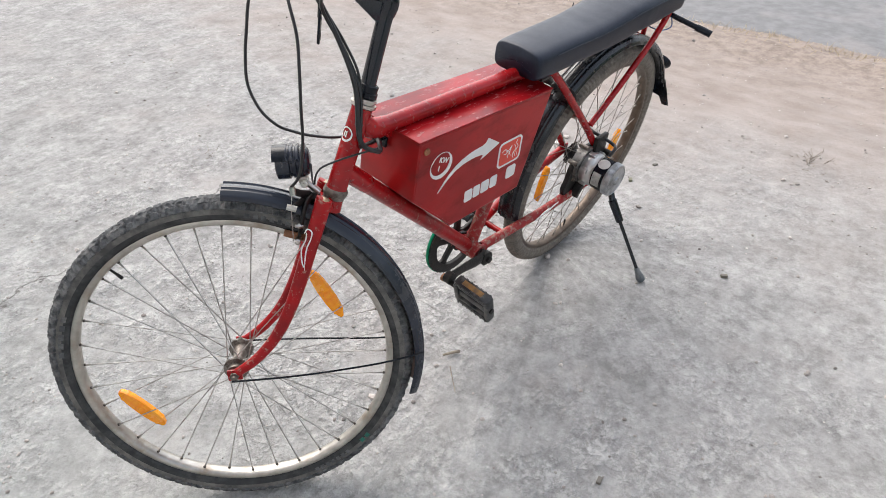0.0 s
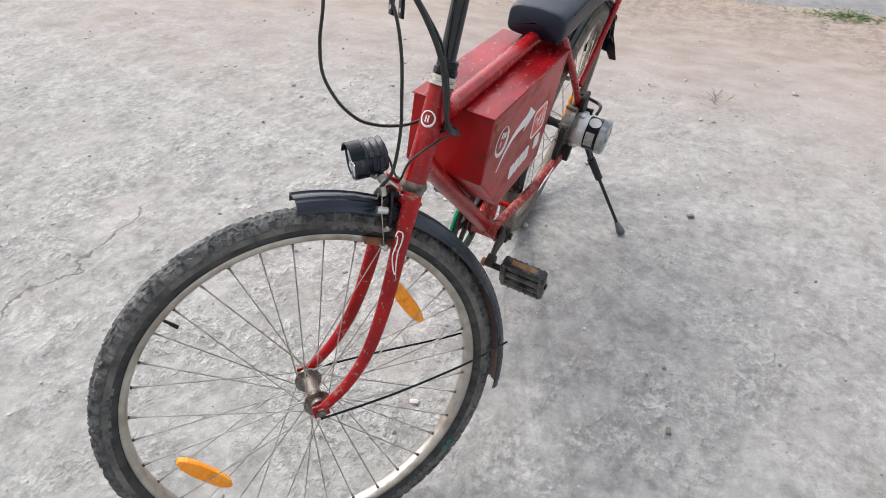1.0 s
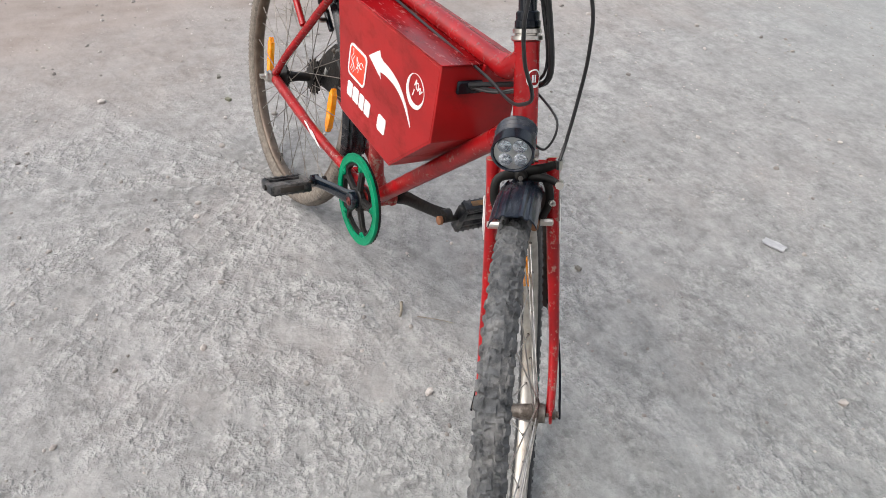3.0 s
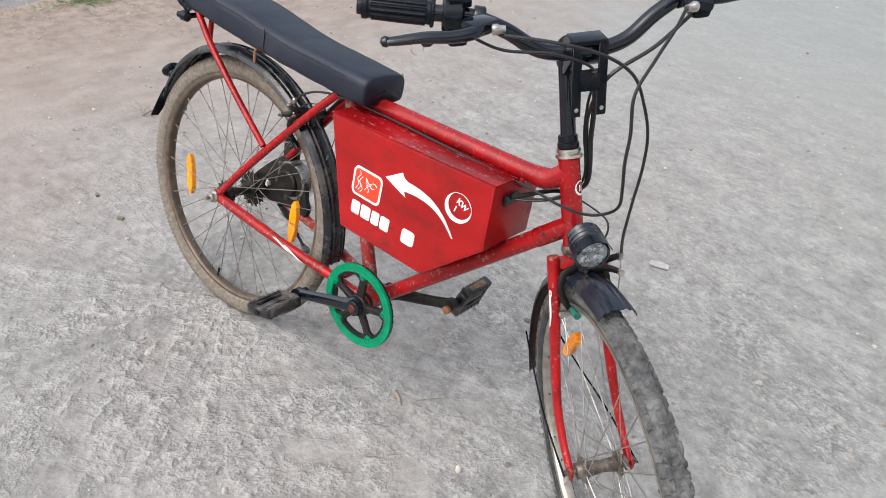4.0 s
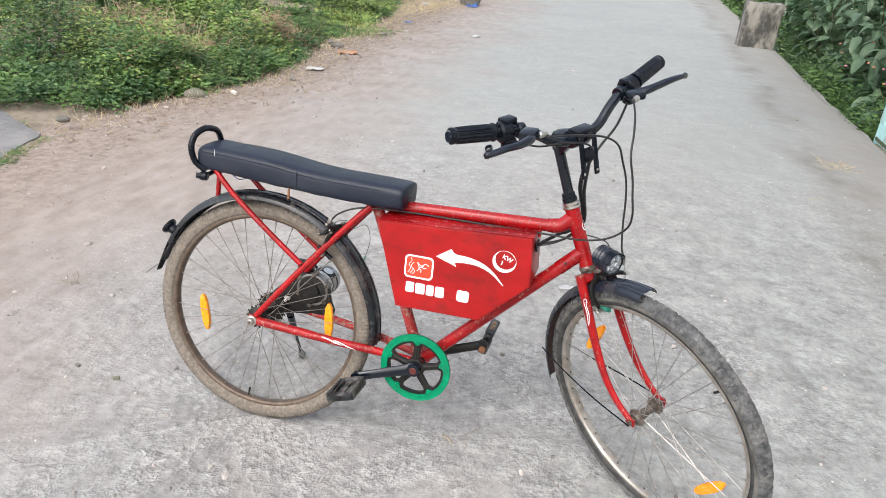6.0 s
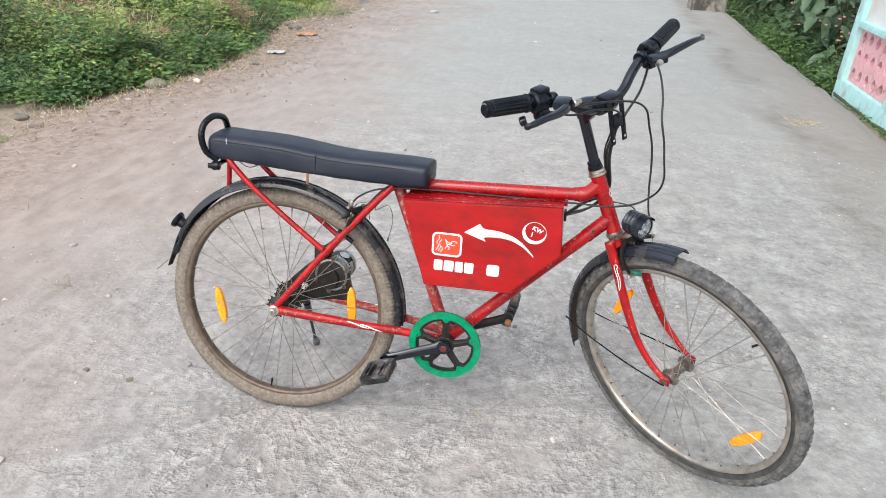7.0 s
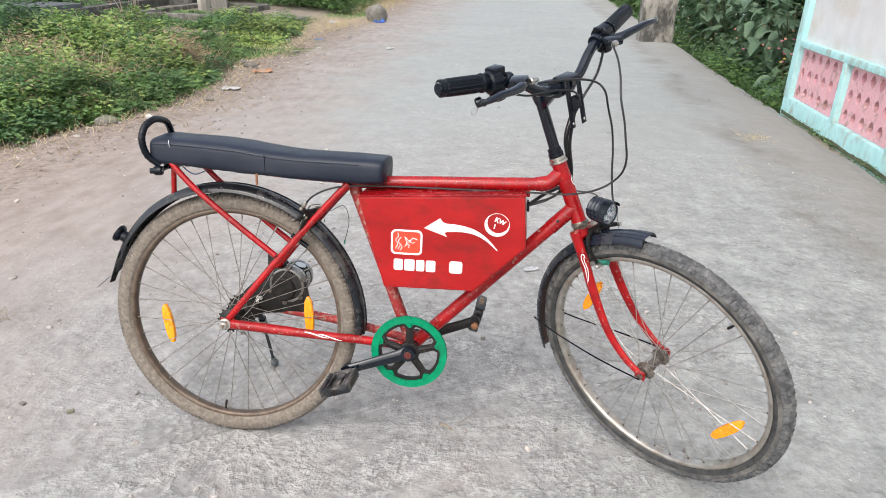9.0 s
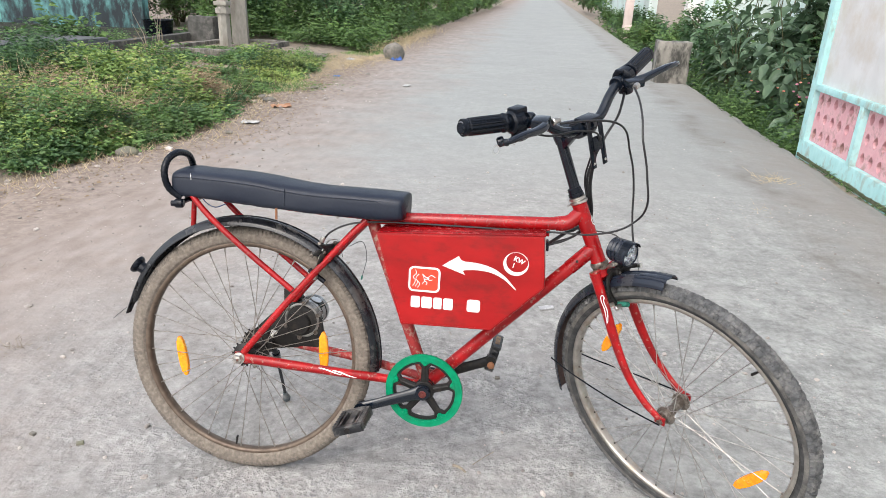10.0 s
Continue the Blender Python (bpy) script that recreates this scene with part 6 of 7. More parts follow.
for s in (-1, 1):
    part("stay", [sweep(catmull([(0.134, s * 0.058, 0.516), (0.03, s * 0.060, 0.595), (-0.06, s * 0.060, 0.668), (-0.105, s * 0.059, 0.712), (-0.126, s * 0.057, 0.737)], 5), 0.0074, 12)], RED_WORN, rack)
    part("rail", [sweep(catmull([(-0.130, s * 0.052, 0.736), (0.0, s * 0.050, 0.728), (0.16, s * 0.042, 0.716), (0.31, s * 0.020, 0.708)], 4), 0.006, 10)], RED_WORN, rack)
ind = part("lamp_bracket", [rod((-0.150, -0.075, 0.712), (-0.158, 0.03, 0.716), 0.006), rod((-0.158, 0.03, 0.716), (-0.190, 0.150, 0.690), 0.0065), rod((-0.180, 0.112, 0.698), (-0.190, 0.150, 0.690), 0.0085), lathe([(0.008, 0.0), (0.0115, 0.004), (0.0115, 0.018), (0.007, 0.024), (0.007, 0.030)], (-0.138, -0.070, 0.714), (-1, -0.25, -0.05), 14), box((0.026, 0.05, 0.030), (-0.156, 0.01, 0.722), 0.003)], BLACK, bicycle, "bare black bracket bar under the seat's rear end")
part("wire", [sweep(catmull([(-0.160, 0.05, 0.710), (-0.150, 0.062, 0.69), (-0.120, 0.05, 0.684), (-0.08, 0.03, 0.70)], 5), 0.0014, 6)], mat("blue_wire", (0.03, 0.08, 0.25), None, 60, 0.5, bump=0), ind, "loose blue wire")


def seat_shape():
    us = [-0.174, -0.1735, -0.170, -0.163, -0.10, -0.03, 0.04, 0.09, 0.14, 0.19, 0.24, 0.30, 0.345, 0.372, 0.391, 0.3985, 0.4025, 0.4030]
    us = sorted(set(us) | set(np.round(np.arange(-0.155, 0.37, 0.008), 4)))
    top = np.interp(us, [-0.176, -0.15, 0.0, 0.05, 0.12, 0.20, 0.30, 0.427], [0.792, 0.795, 0.791, 0.787, 0.778, 0.773, 0.773, 0.771])
    low = np.interp(us, [-0.176, 0.0, 0.16, 0.30, 0.403], [0.728, 0.719, 0.710, 0.709, 0.709])
    half = np.interp(us, [-0.176, 0.0, 0.12, 0.25, 0.403], [0.069, 0.070, 0.066, 0.061, 0.059])
    grow = np.interp(us, [-0.174, -0.1735, -0.170, -0.163, 0.382, 0.391, 0.3985, 0.4025, 0.4030], [0.0, 0.88, 0.965, 1.0, 1.0, 0.992, 0.965, 0.90, 0.0])
    n = 36
    v = []
    for u, t, b, h, g in zip(us, top, low, half, grow):
        c, hz = (t + b) / 2, (t - b) / 2
        for j in range(n):
            a = 2 * math.pi * j / n
            ca, sa = math.cos(a), math.sin(a)
            y = h * math.copysign(abs(ca) ** 0.30, ca)
            z = hz * math.copysign(abs(sa) ** 0.42, sa)
            if sa > 0:
                z -= 0.007 * (y / h) ** 2
            wob = 0.0012 * noise.noise((u * 18, y * 22, z * 22)) + 0.0016 * max(0.0, noise.noise((u * 46 + z * 30, y * 14, z * 34)) - 0.1) * (1.6 if sa < 0.3 else 0.6)
            if sa < -0.3:
                wob += 0.0030 * noise.noise((u * 11, y * 9, 4.0))
            v.append((u, y * g * (1 + wob * 4), c + z * (0.35 + 0.65 * g) * (1 if g > 0 else 0) + wob))
    k = len(us)
    f = [(i * n + j, i * n + (j + 1) % n, (i + 1) * n + (j + 1) % n, (i + 1) * n + j) for i in range(k - 1) for j in range(n)]
    return np.array(v), f, (us, top, low, half)


sv, sf, (us, top, low, half) = seat_shape()
seat = part("seat", (sv, sf), VINYL, bicycle, "long black vinyl bench seat with a stitched edge", sharp=70)
for s in (-1, 1):
    path = [(u, s * (h * 0.985), t - 0.017) for u, t, h in zip(us, top, half)][3:-4:6]
    part("seam", [sweep(catmull(path, 3), 0.0013, 6)], VINYL, seat)
part("seam", [sweep([(0.118, s * 0.0668, z) for s, z in ((-1, 0.728), (-1, 0.770))], 0.0012, 6)], VINYL, seat)
part("base_board", [box((0.540, 0.100, 0.006), (0.115, 0, 0.7235), 0.001, Matrix.Rotation(radians(2.2), 4, "Y"))], BLACK, seat)
part("stitch_tear", [sweep([(-0.118, -0.0700, 0.788), (-0.117, -0.0704, 0.772)], 0.0007, 5)], WHITE, seat, "pale loose thread")
hoop = catmull([(-0.150, -0.060, 0.725), (-0.174, -0.072, 0.748), (-0.180, -0.080, 0.785), (-0.178, -0.068, 0.815), (-0.174, -0.040, 0.829), (-0.173, -0.010, 0.829), (-0.174, 0.026, 0.817), (-0.177, 0.048, 0.788), (-0.174, 0.050, 0.750), (-0.150, 0.046, 0.725)], 10)
part("grab_rail", [sweep(hoop, 0.0082 + 0.0006 * np.sin(np.arange(len(hoop)) * 2.1), 12)], BLACK, bicycle, "black tape-wrapped grab hoop behind the seat")


# ---- battery box with its stickers ----
SIDE = [(0.348, 0.688), (0.735, 0.714), (0.746, 0.592), (0.632, 0.476), (0.414, 0.468)]
FACE = {-1: 0.0790, 1: 0.0645}
batt = part("battery_box", [prism(SIDE, -FACE[-1], FACE[1], 0.003)], RED, bicycle, "red painted sheet-metal battery box, scuffed along its edges")
part("lid", [prism([(0.349, 0.6895), (0.738, 0.7155), (0.7382, 0.7125), (0.3492, 0.6865)], -FACE[-1] - 0.0022, FACE[1] + 0.0022, 0.0008, 1)], RED_LID, batt, "worn red lid with scratched edges")
part("grommet", [prism([(0.7415, 0.672), (0.7475, 0.672), (0.7455, 0.692), (0.7395, 0.692)], -0.052, -0.008, 0.002, 1)], BLACK, batt, "black slot where the cables enter")


def rounded(x0, z0, x1, z1, r, n=5):
    out = []
    for cx, cz, a in ((x1 - r, z1 - r, 0), (x0 + r, z1 - r, 90), (x0 + r, z0 + r, 180), (x1 - r, z0 + r, 270)):
        out += [(cx + r * math.cos(radians(a + 90 * i / n)), cz + r * math.sin(radians(a + 90 * i / n))) for i in range(n + 1)]
    return out


def lettering(text, size, material):
    """Bold flat letters in the built-in font, centred."""
    cu = bpy.data.curves.new("lettering", "FONT")
    cu.body, cu.size, cu.extrude, cu.offset = text, size, 0.0004, 0.0005
    cu.align_x, cu.align_y = "CENTER", "CENTER"
    cu.resolution_u = 3
    ob = bpy.data.objects.new("lettering", cu)
    me = bpy.data.meshes.new_from_object(ob)
    bpy.data.objects.remove(ob)
    me.materials.clear()
    me.materials.append(material)
    return me


def sheared(loop):
    """Stickers follow the box's slope a little."""
    return [(x, z + 0.02 * (x - 0.55)) for x, z in loop]


for s in (-1, 1):
    HALF = FACE[s]
    part("side_panel", [prism([(x + dx, z + dz) for (x, z), dx, dz in zip(SIDE, (0.006, -0.004, -0.004, -0.002, 0.004), (-0.006, -0.006, 0.002, 0.004, 0.004))], s * (HALF - 0.001), s * (HALF + 0.0006), 0.0004, 1)], RED, batt, "bright red side panel")
    y0, y1 = s * (HALF + 0.0007), s * (HALF + 0.0018)
    mid = catmull([(0.557, 0.627), (0.590, 0.628), (0.625, 0.622), (0.655, 0.606), (0.681, 0.582)], 5)
    wid = np.linspace(0.0105, 0.0008, len(mid))
    up, dn = [], []
    tang = np.gradient(mid, axis=0)
    for (x, z), w, (tx, tz) in zip(mid, wid, tang):
        k = math.hypot(tx, tz)
        up.append((x - tz / k * w, z + tx / k * w)), dn.append((x + tz / k * w, z - tx / k * w))
    arrow = [(0.508, 0.623), (0.545, 0.649), (0.552, 0.640)] + up[1:] + dn[:0:-1] + [(0.556, 0.615), (0.562, 0.606)]
    part("arrow_sticker", [prism(arrow, y0, y1)], WHITE, batt, "white curved arrow sticker")
    sq = part("square_sticker", [ring_prism(sheared(rounded(0.430, 0.556, 0.505, 0.617, 0.012)), sheared(rounded(0.4345, 0.5605, 0.5005, 0.6125, 0.0085)), y0, y1)], WHITE, batt, "white rounded frame of a square sticker")
    part("fill", [prism(sheared(rounded(0.4340, 0.5600, 0.5010, 0.6130, 0.0085)), y0, s * (HALF + 0.0013))], SCARLET, sq)
    scr = [[(0.4405, 0.567), (0.4465, 0.580), (0.4415, 0.589), (0.4485, 0.599), (0.4455, 0.607)], [(0.4465, 0.566), (0.4525, 0.578), (0.4475, 0.586), (0.4545, 0.597)], [(0.452, 0.564), (0.457, 0.572), (0.453, 0.580)],
           [(0.463, 0.574), (0.468, 0.582), (0.466, 0.590), (0.463, 0.598), (0.469, 0.592), (0.475, 0.590), (0.484, 0.596), (0.493, 0.592)], [(0.467, 0.582), (0.474, 0.578), (0.472, 0.572)], [(0.474, 0.590), (0.480, 0.584), (0.487, 0.586)], [(0.468, 0.586), (0.474, 0.586), (0.479, 0.590)]]
    part("scribble", [sweep(catmull([(x, s * (HALF + 0.0014), z) for x, z in q], 5), 0.0009, 5) for q in scr], WHITE, sq, "white scribbled flourish")
    ox = [(0.677 + 0.029 * a, 0.643 + 0.0275 * b) for a, b in circle]
    ix = []
    for a, b in circle:
        px, pz = 0.0025 + 0.0250 * a, 0.0052 + 0.0245 * b
        k = min(1.0, 0.0268 / math.hypot(px, pz) if pz > 0.012 else 0.0283 / math.hypot(px, pz))
        ix.append((0.677 + px * k, 0.643 + pz * k))
    moon = part("round_sticker", [ring_prism(ox, ix, y0, y1)], WHITE, batt, "white crescent sticker with small white lettering")
    for text, cx, cz, size, tilt in (("KW", 0.6835, 0.6515, 0.0150, -22), ("1", 0.6715, 0.6385, 0.0150, -12)):
        face = pose(cx if s < 0 else 1.354 - cx, s * (HALF + 0.0008), cz, 90, 0, 0 if s < 0 else 180)
        part("lettering", lettering(text, size, WHITE), None, moon, m=face @ pose(0, 0, 0, 0, 0, tilt))
    x = 0.4375 if s < 0 else 0.4985
    for w in (0.0255, 0.0285, 0.0235, 0.0265):
        part("lettering_bar", [prism(sheared(rounded(x, 0.5165, x + w - 0.0035, 0.5445, 0.004, 3)), y0, y1)], WHITE, batt, "plain white lettering bar")
        x += w
    part("lettering_bar", [prism(sheared(rounded(0.571 if s < 0 else 0.4375, 0.5165, 0.602 if s < 0 else 0.4685, 0.5465, 0.006, 3)), y0, y1)], WHITE, batt, "plain white lettering bar")
    part("bolt", [lathe([(0.007, 0.0), (0.007, 0.003), (0.005, 0.005)], (0.718, s * HALF, 0.690), (0, s, 0), 6)], RUST, batt) if s > 0 else None
part("strap_end", [sweep(catmull([(0.600, -0.03, 0.480), (0.598, -0.034, 0.472), (0.601, -0.036, 0.462)], 4), 0.002, 6)], GREASE, batt)


# ---- cranks and pedals ----
ring_y = -0.044
RC = Matrix.Translation((BB[0], ring_y, BB[2]))
arm_dir = np.array((0.321 - BB[0], 0, 0.234 - BB[2]))
arm_dir /= np.linalg.norm(arm_dir)
spider = []
for k in range(5):
    a = radians(72 * k + 18)
    c, d = math.cos(a), math.sin(a)
    spider.append(prism([(c * r - d * w, d * r + c * w) for r, w in ((0.010, 0.0105), (0.030, 0.0095), (0.062, 0.0085), (0.070, 0.0150), (0.078, 0.0190), (0.078, -0.0190), (0.070, -0.0150), (0.062, -0.0085), (0.030, -0.0095), (0.010, -0.0105))], -0.0035, 0.0045, 0.0016))
    spider.append(sweep([(0.020 * c, -0.0035, 0.020 * d), (0.064 * c, -0.0032, 0.064 * d)], [0.0050, 0.0035], 8, flat=0.4, up=(0, 1, 0)))
teeth = [prism([(r * math.cos(t + e), r * math.sin(t + e)) for r, e in ((0.0940, -0.030), (0.0968, -0.012), (0.0968, 0.012), (0.0940, 0.030))], 0.004, 0.0065) for t in np.linspace(0, 2 * math.pi, 45)[:-1]]
crank = part("crankset", spider + [lathe([(0.024, -0.006), (0.026, -0.004), (0.026, 0.005)], (0, 0, 0), (0, 1, 0), 24), revolve([(0.0725, -0.0020), (0.0900, -0.0020), (0.0900, 0.0010), (0.0952, 0.0012), (0.0952, 0.0068), (0.0725, 0.0068)], 60)] + teeth, GREASE, bicycle, "black chainwheel without a chain", m=RC)
inner, outer = [], []
for k in range(120):
    a = 2 * math.pi * k / 120
    near = min(abs((math.degrees(a) - 18 - 72 * j + 180) % 360 - 180) for j in range(5))
    inner.append(((0.0790 - 0.0085 * max(0.0, 1 - (near / 9.0) ** 2)) * math.cos(a), (0.0790 - 0.0085 * max(0.0, 1 - (near / 9.0) ** 2)) * math.sin(a)))
    outer.append((0.0955 * math.cos(a), 0.0955 * math.sin(a)))
part("guard_ring", [ring_prism(outer, inner, -0.0050, 0.0010), revolve([(0.0930, -0.0050), (0.0945, -0.0058), (0.0968, -0.0058), (0.0976, -0.0046), (0.0976, 0.0005), (0.0930, 0.0005)], 90), revolve([(0.0795, -0.0048), (0.0803, -0.0060), (0.0822, -0.0060), (0.0830, -0.0048)], 90)], GREEN, crank, "bright green plastic chain guard ring")
for k in range(5):
    a = radians(72 * k + 18)
    part("boss", [lathe([(0.0, -0.0058), (0.0030, -0.0060), (0.0033, -0.0078), (0.0055, -0.0078), (0.0068, -0.0050), (0.0068, -0.002)], (0.0752 * math.cos(a), 0, 0.0752 * math.sin(a)), (0, 1, 0), 14)], GREEN, crank)


def crank_arm(s):
    y = -0.013 if s < 0 else 0.052 - ring_y
    d = arm_dir * (1 if s < 0 else -1)
    e = d * 0.161
    p = [(0, y + (0.008 if s < 0 else -0.012), 0), d * 0.03 + (0, y, 0), d * 0.09 + (0, y + s * 0.008, 0), e + (0, y + s * 0.022, 0)]
    p[0] = np.array(p[0], float)
    return [sweep(catmull(p, 5), np.interp(np.linspace(0, 1, 16), [0, 0.12, 0.3, 0.8, 1], [0.0180, 0.0200, 0.0165, 0.0130, 0.0145]), 12, flat=0.48, up=(0, 1, 0)),
            lathe([(0.0165, -0.009), (0.0185, -0.006), (0.0185, 0.006), (0.015, 0.008)], (0, y, 0), (0, 1, 0), 20), lathe([(0.0140, -0.008), (0.0140, 0.008)], e + (0, y + s * 0.022, 0), (0, 1, 0), 16)]


part("crank_arm", crank_arm(-1), BLACK_GLOSS, crank, "black steel crank arm")
part("crank_arm", crank_arm(1), GREASE, crank, "dusty black crank arm")
part("axle", [rod((0, 0.0, 0), (0, 0.110, 0), 0.0085, 14), lathe([(0.026, 0.012), (0.026, 0.018)], (0, 0, 0), (0, 1, 0), 18)], GREASE, crank)
part("dust_cap", [lathe([(0.0095, 0.0), (0.0095, -0.002), (0.0080, -0.003), (0.0070, -0.001), (0.0035, -0.001), (0.0030, -0.004), (0.0, -0.004)], (0, -0.0215, 0), (0, 1, 0), 16)], DARK_RED, crank, "dark reddish crank bolt")


WORN_AMBER = mat("worn_amber_strip", (0.30, 0.15, 0.035), (0.16, 0.085, 0.03), 80, 0.4, bump=0.2, c3=(0.10, 0.08, 0.06), stain_scale=50)
DULL_AMBER = mat("dull_amber_strip", (0.045, 0.034, 0.026), (0.025, 0.02, 0.017), 80, 0.5, bump=0.2, c3=(0.05, 0.045, 0.04), stain_scale=50)


def pedal(at, s, tilt, label):
    m = Matrix.Translation(at) @ Matrix.Rotation(radians(tilt), 4, "Y") @ Matrix.Diagonal((1.1, 1.06, 1.1, 1.0))
    p = part("pedal", [box((0.010, 0.084, 0.021), (0.029, s * 0.002, 0), 0.003), box((0.010, 0.084, 0.021), (-0.029, s * 0.002, 0), 0.003), box((0.066, 0.011, 0.020), (0, s * 0.041, 0), 0.004), box((0.050, 0.013, 0.023), (0, -s * 0.037, 0), 0.005),
                       box((0.018, 0.080, 0.0150), (0, 0, 0), 0.004), box((0.005, 0.080, 0.018), (0.019, 0, 0), 0.001), box((0.005, 0.080, 0.018), (-0.019, 0, 0), 0.001)]
             + [box((0.010, 0.004, 0.002), (sx * 0.029, s * 0.002 + k * 0.012, sz * 0.0110), 0.001, None, 1) for sx in (-1, 1) for sz in (-1, 1) for k in (-3, -2, -1, 0, 1, 2, 3)], BLACK_DUSTY, bicycle, label, m=m)
    for sx in (-1, 1):
        part("reflector", [box((0.003, 0.050, 0.011), (sx * 0.0340, s * 0.002, 0), 0.001)], (WORN_AMBER if s > 0 and sx < 0 else DULL_AMBER), p, "dusty amber reflector strip")
    part("spindle_cap", [lathe([(0.0085, 0.0), (0.0085, 0.006), (0.005, 0.008)], (0, -s * 0.078, 0), (0, -s, 0), 10)], RUST if s > 0 else GREASE, p, "rusty spindle end" if s > 0 else "")
    part("spindle", [rod((0, -s * 0.072, 0), (0, s * 0.05, 0), 0.006, 10)], GREASE, p)


pedal((0.321, -0.142, 0.232), -1, -20, "black plastic pedal")
pedal((0.629, 0.146, 0.326), 1, 104, "dusty black plastic pedal hanging on edge")


# ---- motor and stand ----
MOTOR_CAP = mat("dull_motor_cap", (0.45, 0.46, 0.47), (0.30, 0.31, 0.32), 60, 0.3, 0.9, bump=0.2, bump_scale=90, c3=(0.10, 0.10, 0.10), stain_scale=26, stain=(0.48, 0.66), amount=0.7)
MC = np.array((0.115, 0.0, 0.394))
motor = part("motor", [lathe([(0.020, 0.066), (0.040, 0.068), (0.0425, 0.072), (0.0425, 0.092), (0.0410, 0.094), (0.0410, 0.104), (0.036, 0.106)], MC, (0, 1, 0), 36)]
             + [box((0.010, 0.020, 0.014), MC + np.array((0.0435 * math.cos(t), 0.082, 0.0435 * math.sin(t))), 0.003, Matrix.Rotation(-t, 4, "Y")) for t in np.linspace(0.3, 6.58, 7)[:-1]], ALLOY, bicycle, "silver cast motor hung beside the rear wheel")
part("band", [lathe([(0.040, 0.104), (0.0416, 0.105), (0.0416, 0.137), (0.040, 0.138)], MC, (0, 1, 0), 36)], BLACK, motor, "black band round the motor")
part("end_cap", [lathe([(0.0410, 0.137), (0.0436, 0.138), (0.0436, 0.150), (0.0420, 0.154), (0.037, 0.156), (0.036, 0.1545), (0.012, 0.1550), (0.010, 0.158), (0.0, 0.158)], MC, (0, 1, 0), 36)], MOTOR_CAP, motor, "dull silver motor end cap")
part("rating_plate", [moved(lathe([(0.0150, 0.0), (0.0150, 0.0012), (0.0, 0.0013)], (0, 0, 0), (0, 0, 1), 20), Matrix.Translation(MC + np.array((0.017, 0.121, 0.0387))) @ pose(0, 0, 0, 0, 22, 0))], ALLOY, motor, "round metal rating plate")
part("label_strip", [revolve([(0.0415, 0.108), (0.0421, 0.108), (0.0421, 0.130), (0.0415, 0.130)], 12, -22, 30)], mat("worn_label", (0.42, 0.41, 0.39), None, 90, 0.5, c3=(0.12, 0.12, 0.12), stain_scale=60), motor, "worn paper label", m=Matrix.Translation(MC))
part("chain_case", [prism([(-0.022, 0.322), (0.002, 0.298), (0.060, 0.310), (0.120, 0.320), (0.184, 0.324), (0.190, 0.345), (0.178, 0.372), (0.172, 0.405), (0.150, 0.424), (0.110, 0.446), (0.078, 0.446), (0.040, 0.414), (0.004, 0.378), (-0.020, 0.352)], 0.046, 0.060, 0.005)], GREASE, motor, "greasy black chain case between motor and hub")
GC = MC + np.array((0.004, 0, 0.004))
gear = part("gear_cover", [revolve([(0.0, 0.0600), (0.043, 0.0590), (0.043, 0.070), (0.0, 0.070)], 36), revolve([(0.0415, 0.046), (0.0440, 0.0445), (0.0480, 0.0460), (0.0480, 0.070), (0.0415, 0.070)], 48), revolve([(0.0300, 0.0470), (0.0330, 0.0470), (0.0330, 0.062), (0.0300, 0.062)], 40)]
            + [box((0.013, 0.012, 0.0026), (0.0372 * math.cos(t), 0.054, 0.0372 * math.sin(t)), 0.0008, Matrix.Rotation(-t, 4, "Y"), 1) for t in np.linspace(0, 2 * math.pi, 25)[:-1]], mat("grimy_cast_alloy", (0.30, 0.292, 0.275), (0.17, 0.165, 0.155), 50, 0.42, 0.7, bump=0.2, bump_scale=140, c3=(0.06, 0.055, 0.05), stain_scale=40, stain=(0.46, 0.62), amount=0.8), motor, "round ribbed alloy gear housing, grimy", m=Matrix.Translation(GC))
for k in range(6):
    a = k * 1.047 + 0.4
    part("lug", [lathe([(0.0062, 0.042), (0.0062, 0.066)], (0.0490 * math.cos(a), 0, 0.0490 * math.sin(a)), (0, 1, 0), 10), lathe([(0.0030, 0.0385), (0.0030, 0.043)], (0.0490 * math.cos(a), 0, 0.0490 * math.sin(a)), (0, 1, 0), 6)], HUB_STEEL, gear, "bolted lug")
part("gear_hub", [lathe([(0.0, 0.036), (0.029, 0.037), (0.0330, 0.041), (0.0330, 0.060)], MC + np.array((-0.004, 0, -0.006)), (0, 1, 0), 28)], GREASE, motor, "black greasy gear hub")
part("tag", [box((0.010, 0.001, 0.020), (0.036, 0.0450, 0.352), 0.0004, Matrix.Rotation(radians(20), 4, "Y"), 1)], WHITE, motor, "pale paper tag on the chain case")
part("mount_plate", [box((0.016, 0.03, 0.060), (0.135, 0.066, 0.340), 0.004, Matrix.Rotation(radians(-35), 4, "Y"))], GREASE, motor, "black steel motor bracket")
part("spacer", [box((0.04, 0.03, 0.03), (0.075, 0.085, 0.358), 0.004)], GREASE, motor)
part("mount_plate", [rod((0.06, 0.055, 0.42), (0.06, 0.095, 0.42), 0.008), box((0.05, 0.012, 0.06), (0.085, 0.072, 0.445), 0.004)], GREASE, motor, "black steel motor bracket")
for k in range(4):
    part("bolt", [lathe([(0.006, 0.0), (0.006, 0.005), (0.003, 0.006)], np.array((0.0 + 0.045 * k, 0.046, 0.338 + 0.018 * k)), (0, -1, 0), 6)], ALLOY, motor)
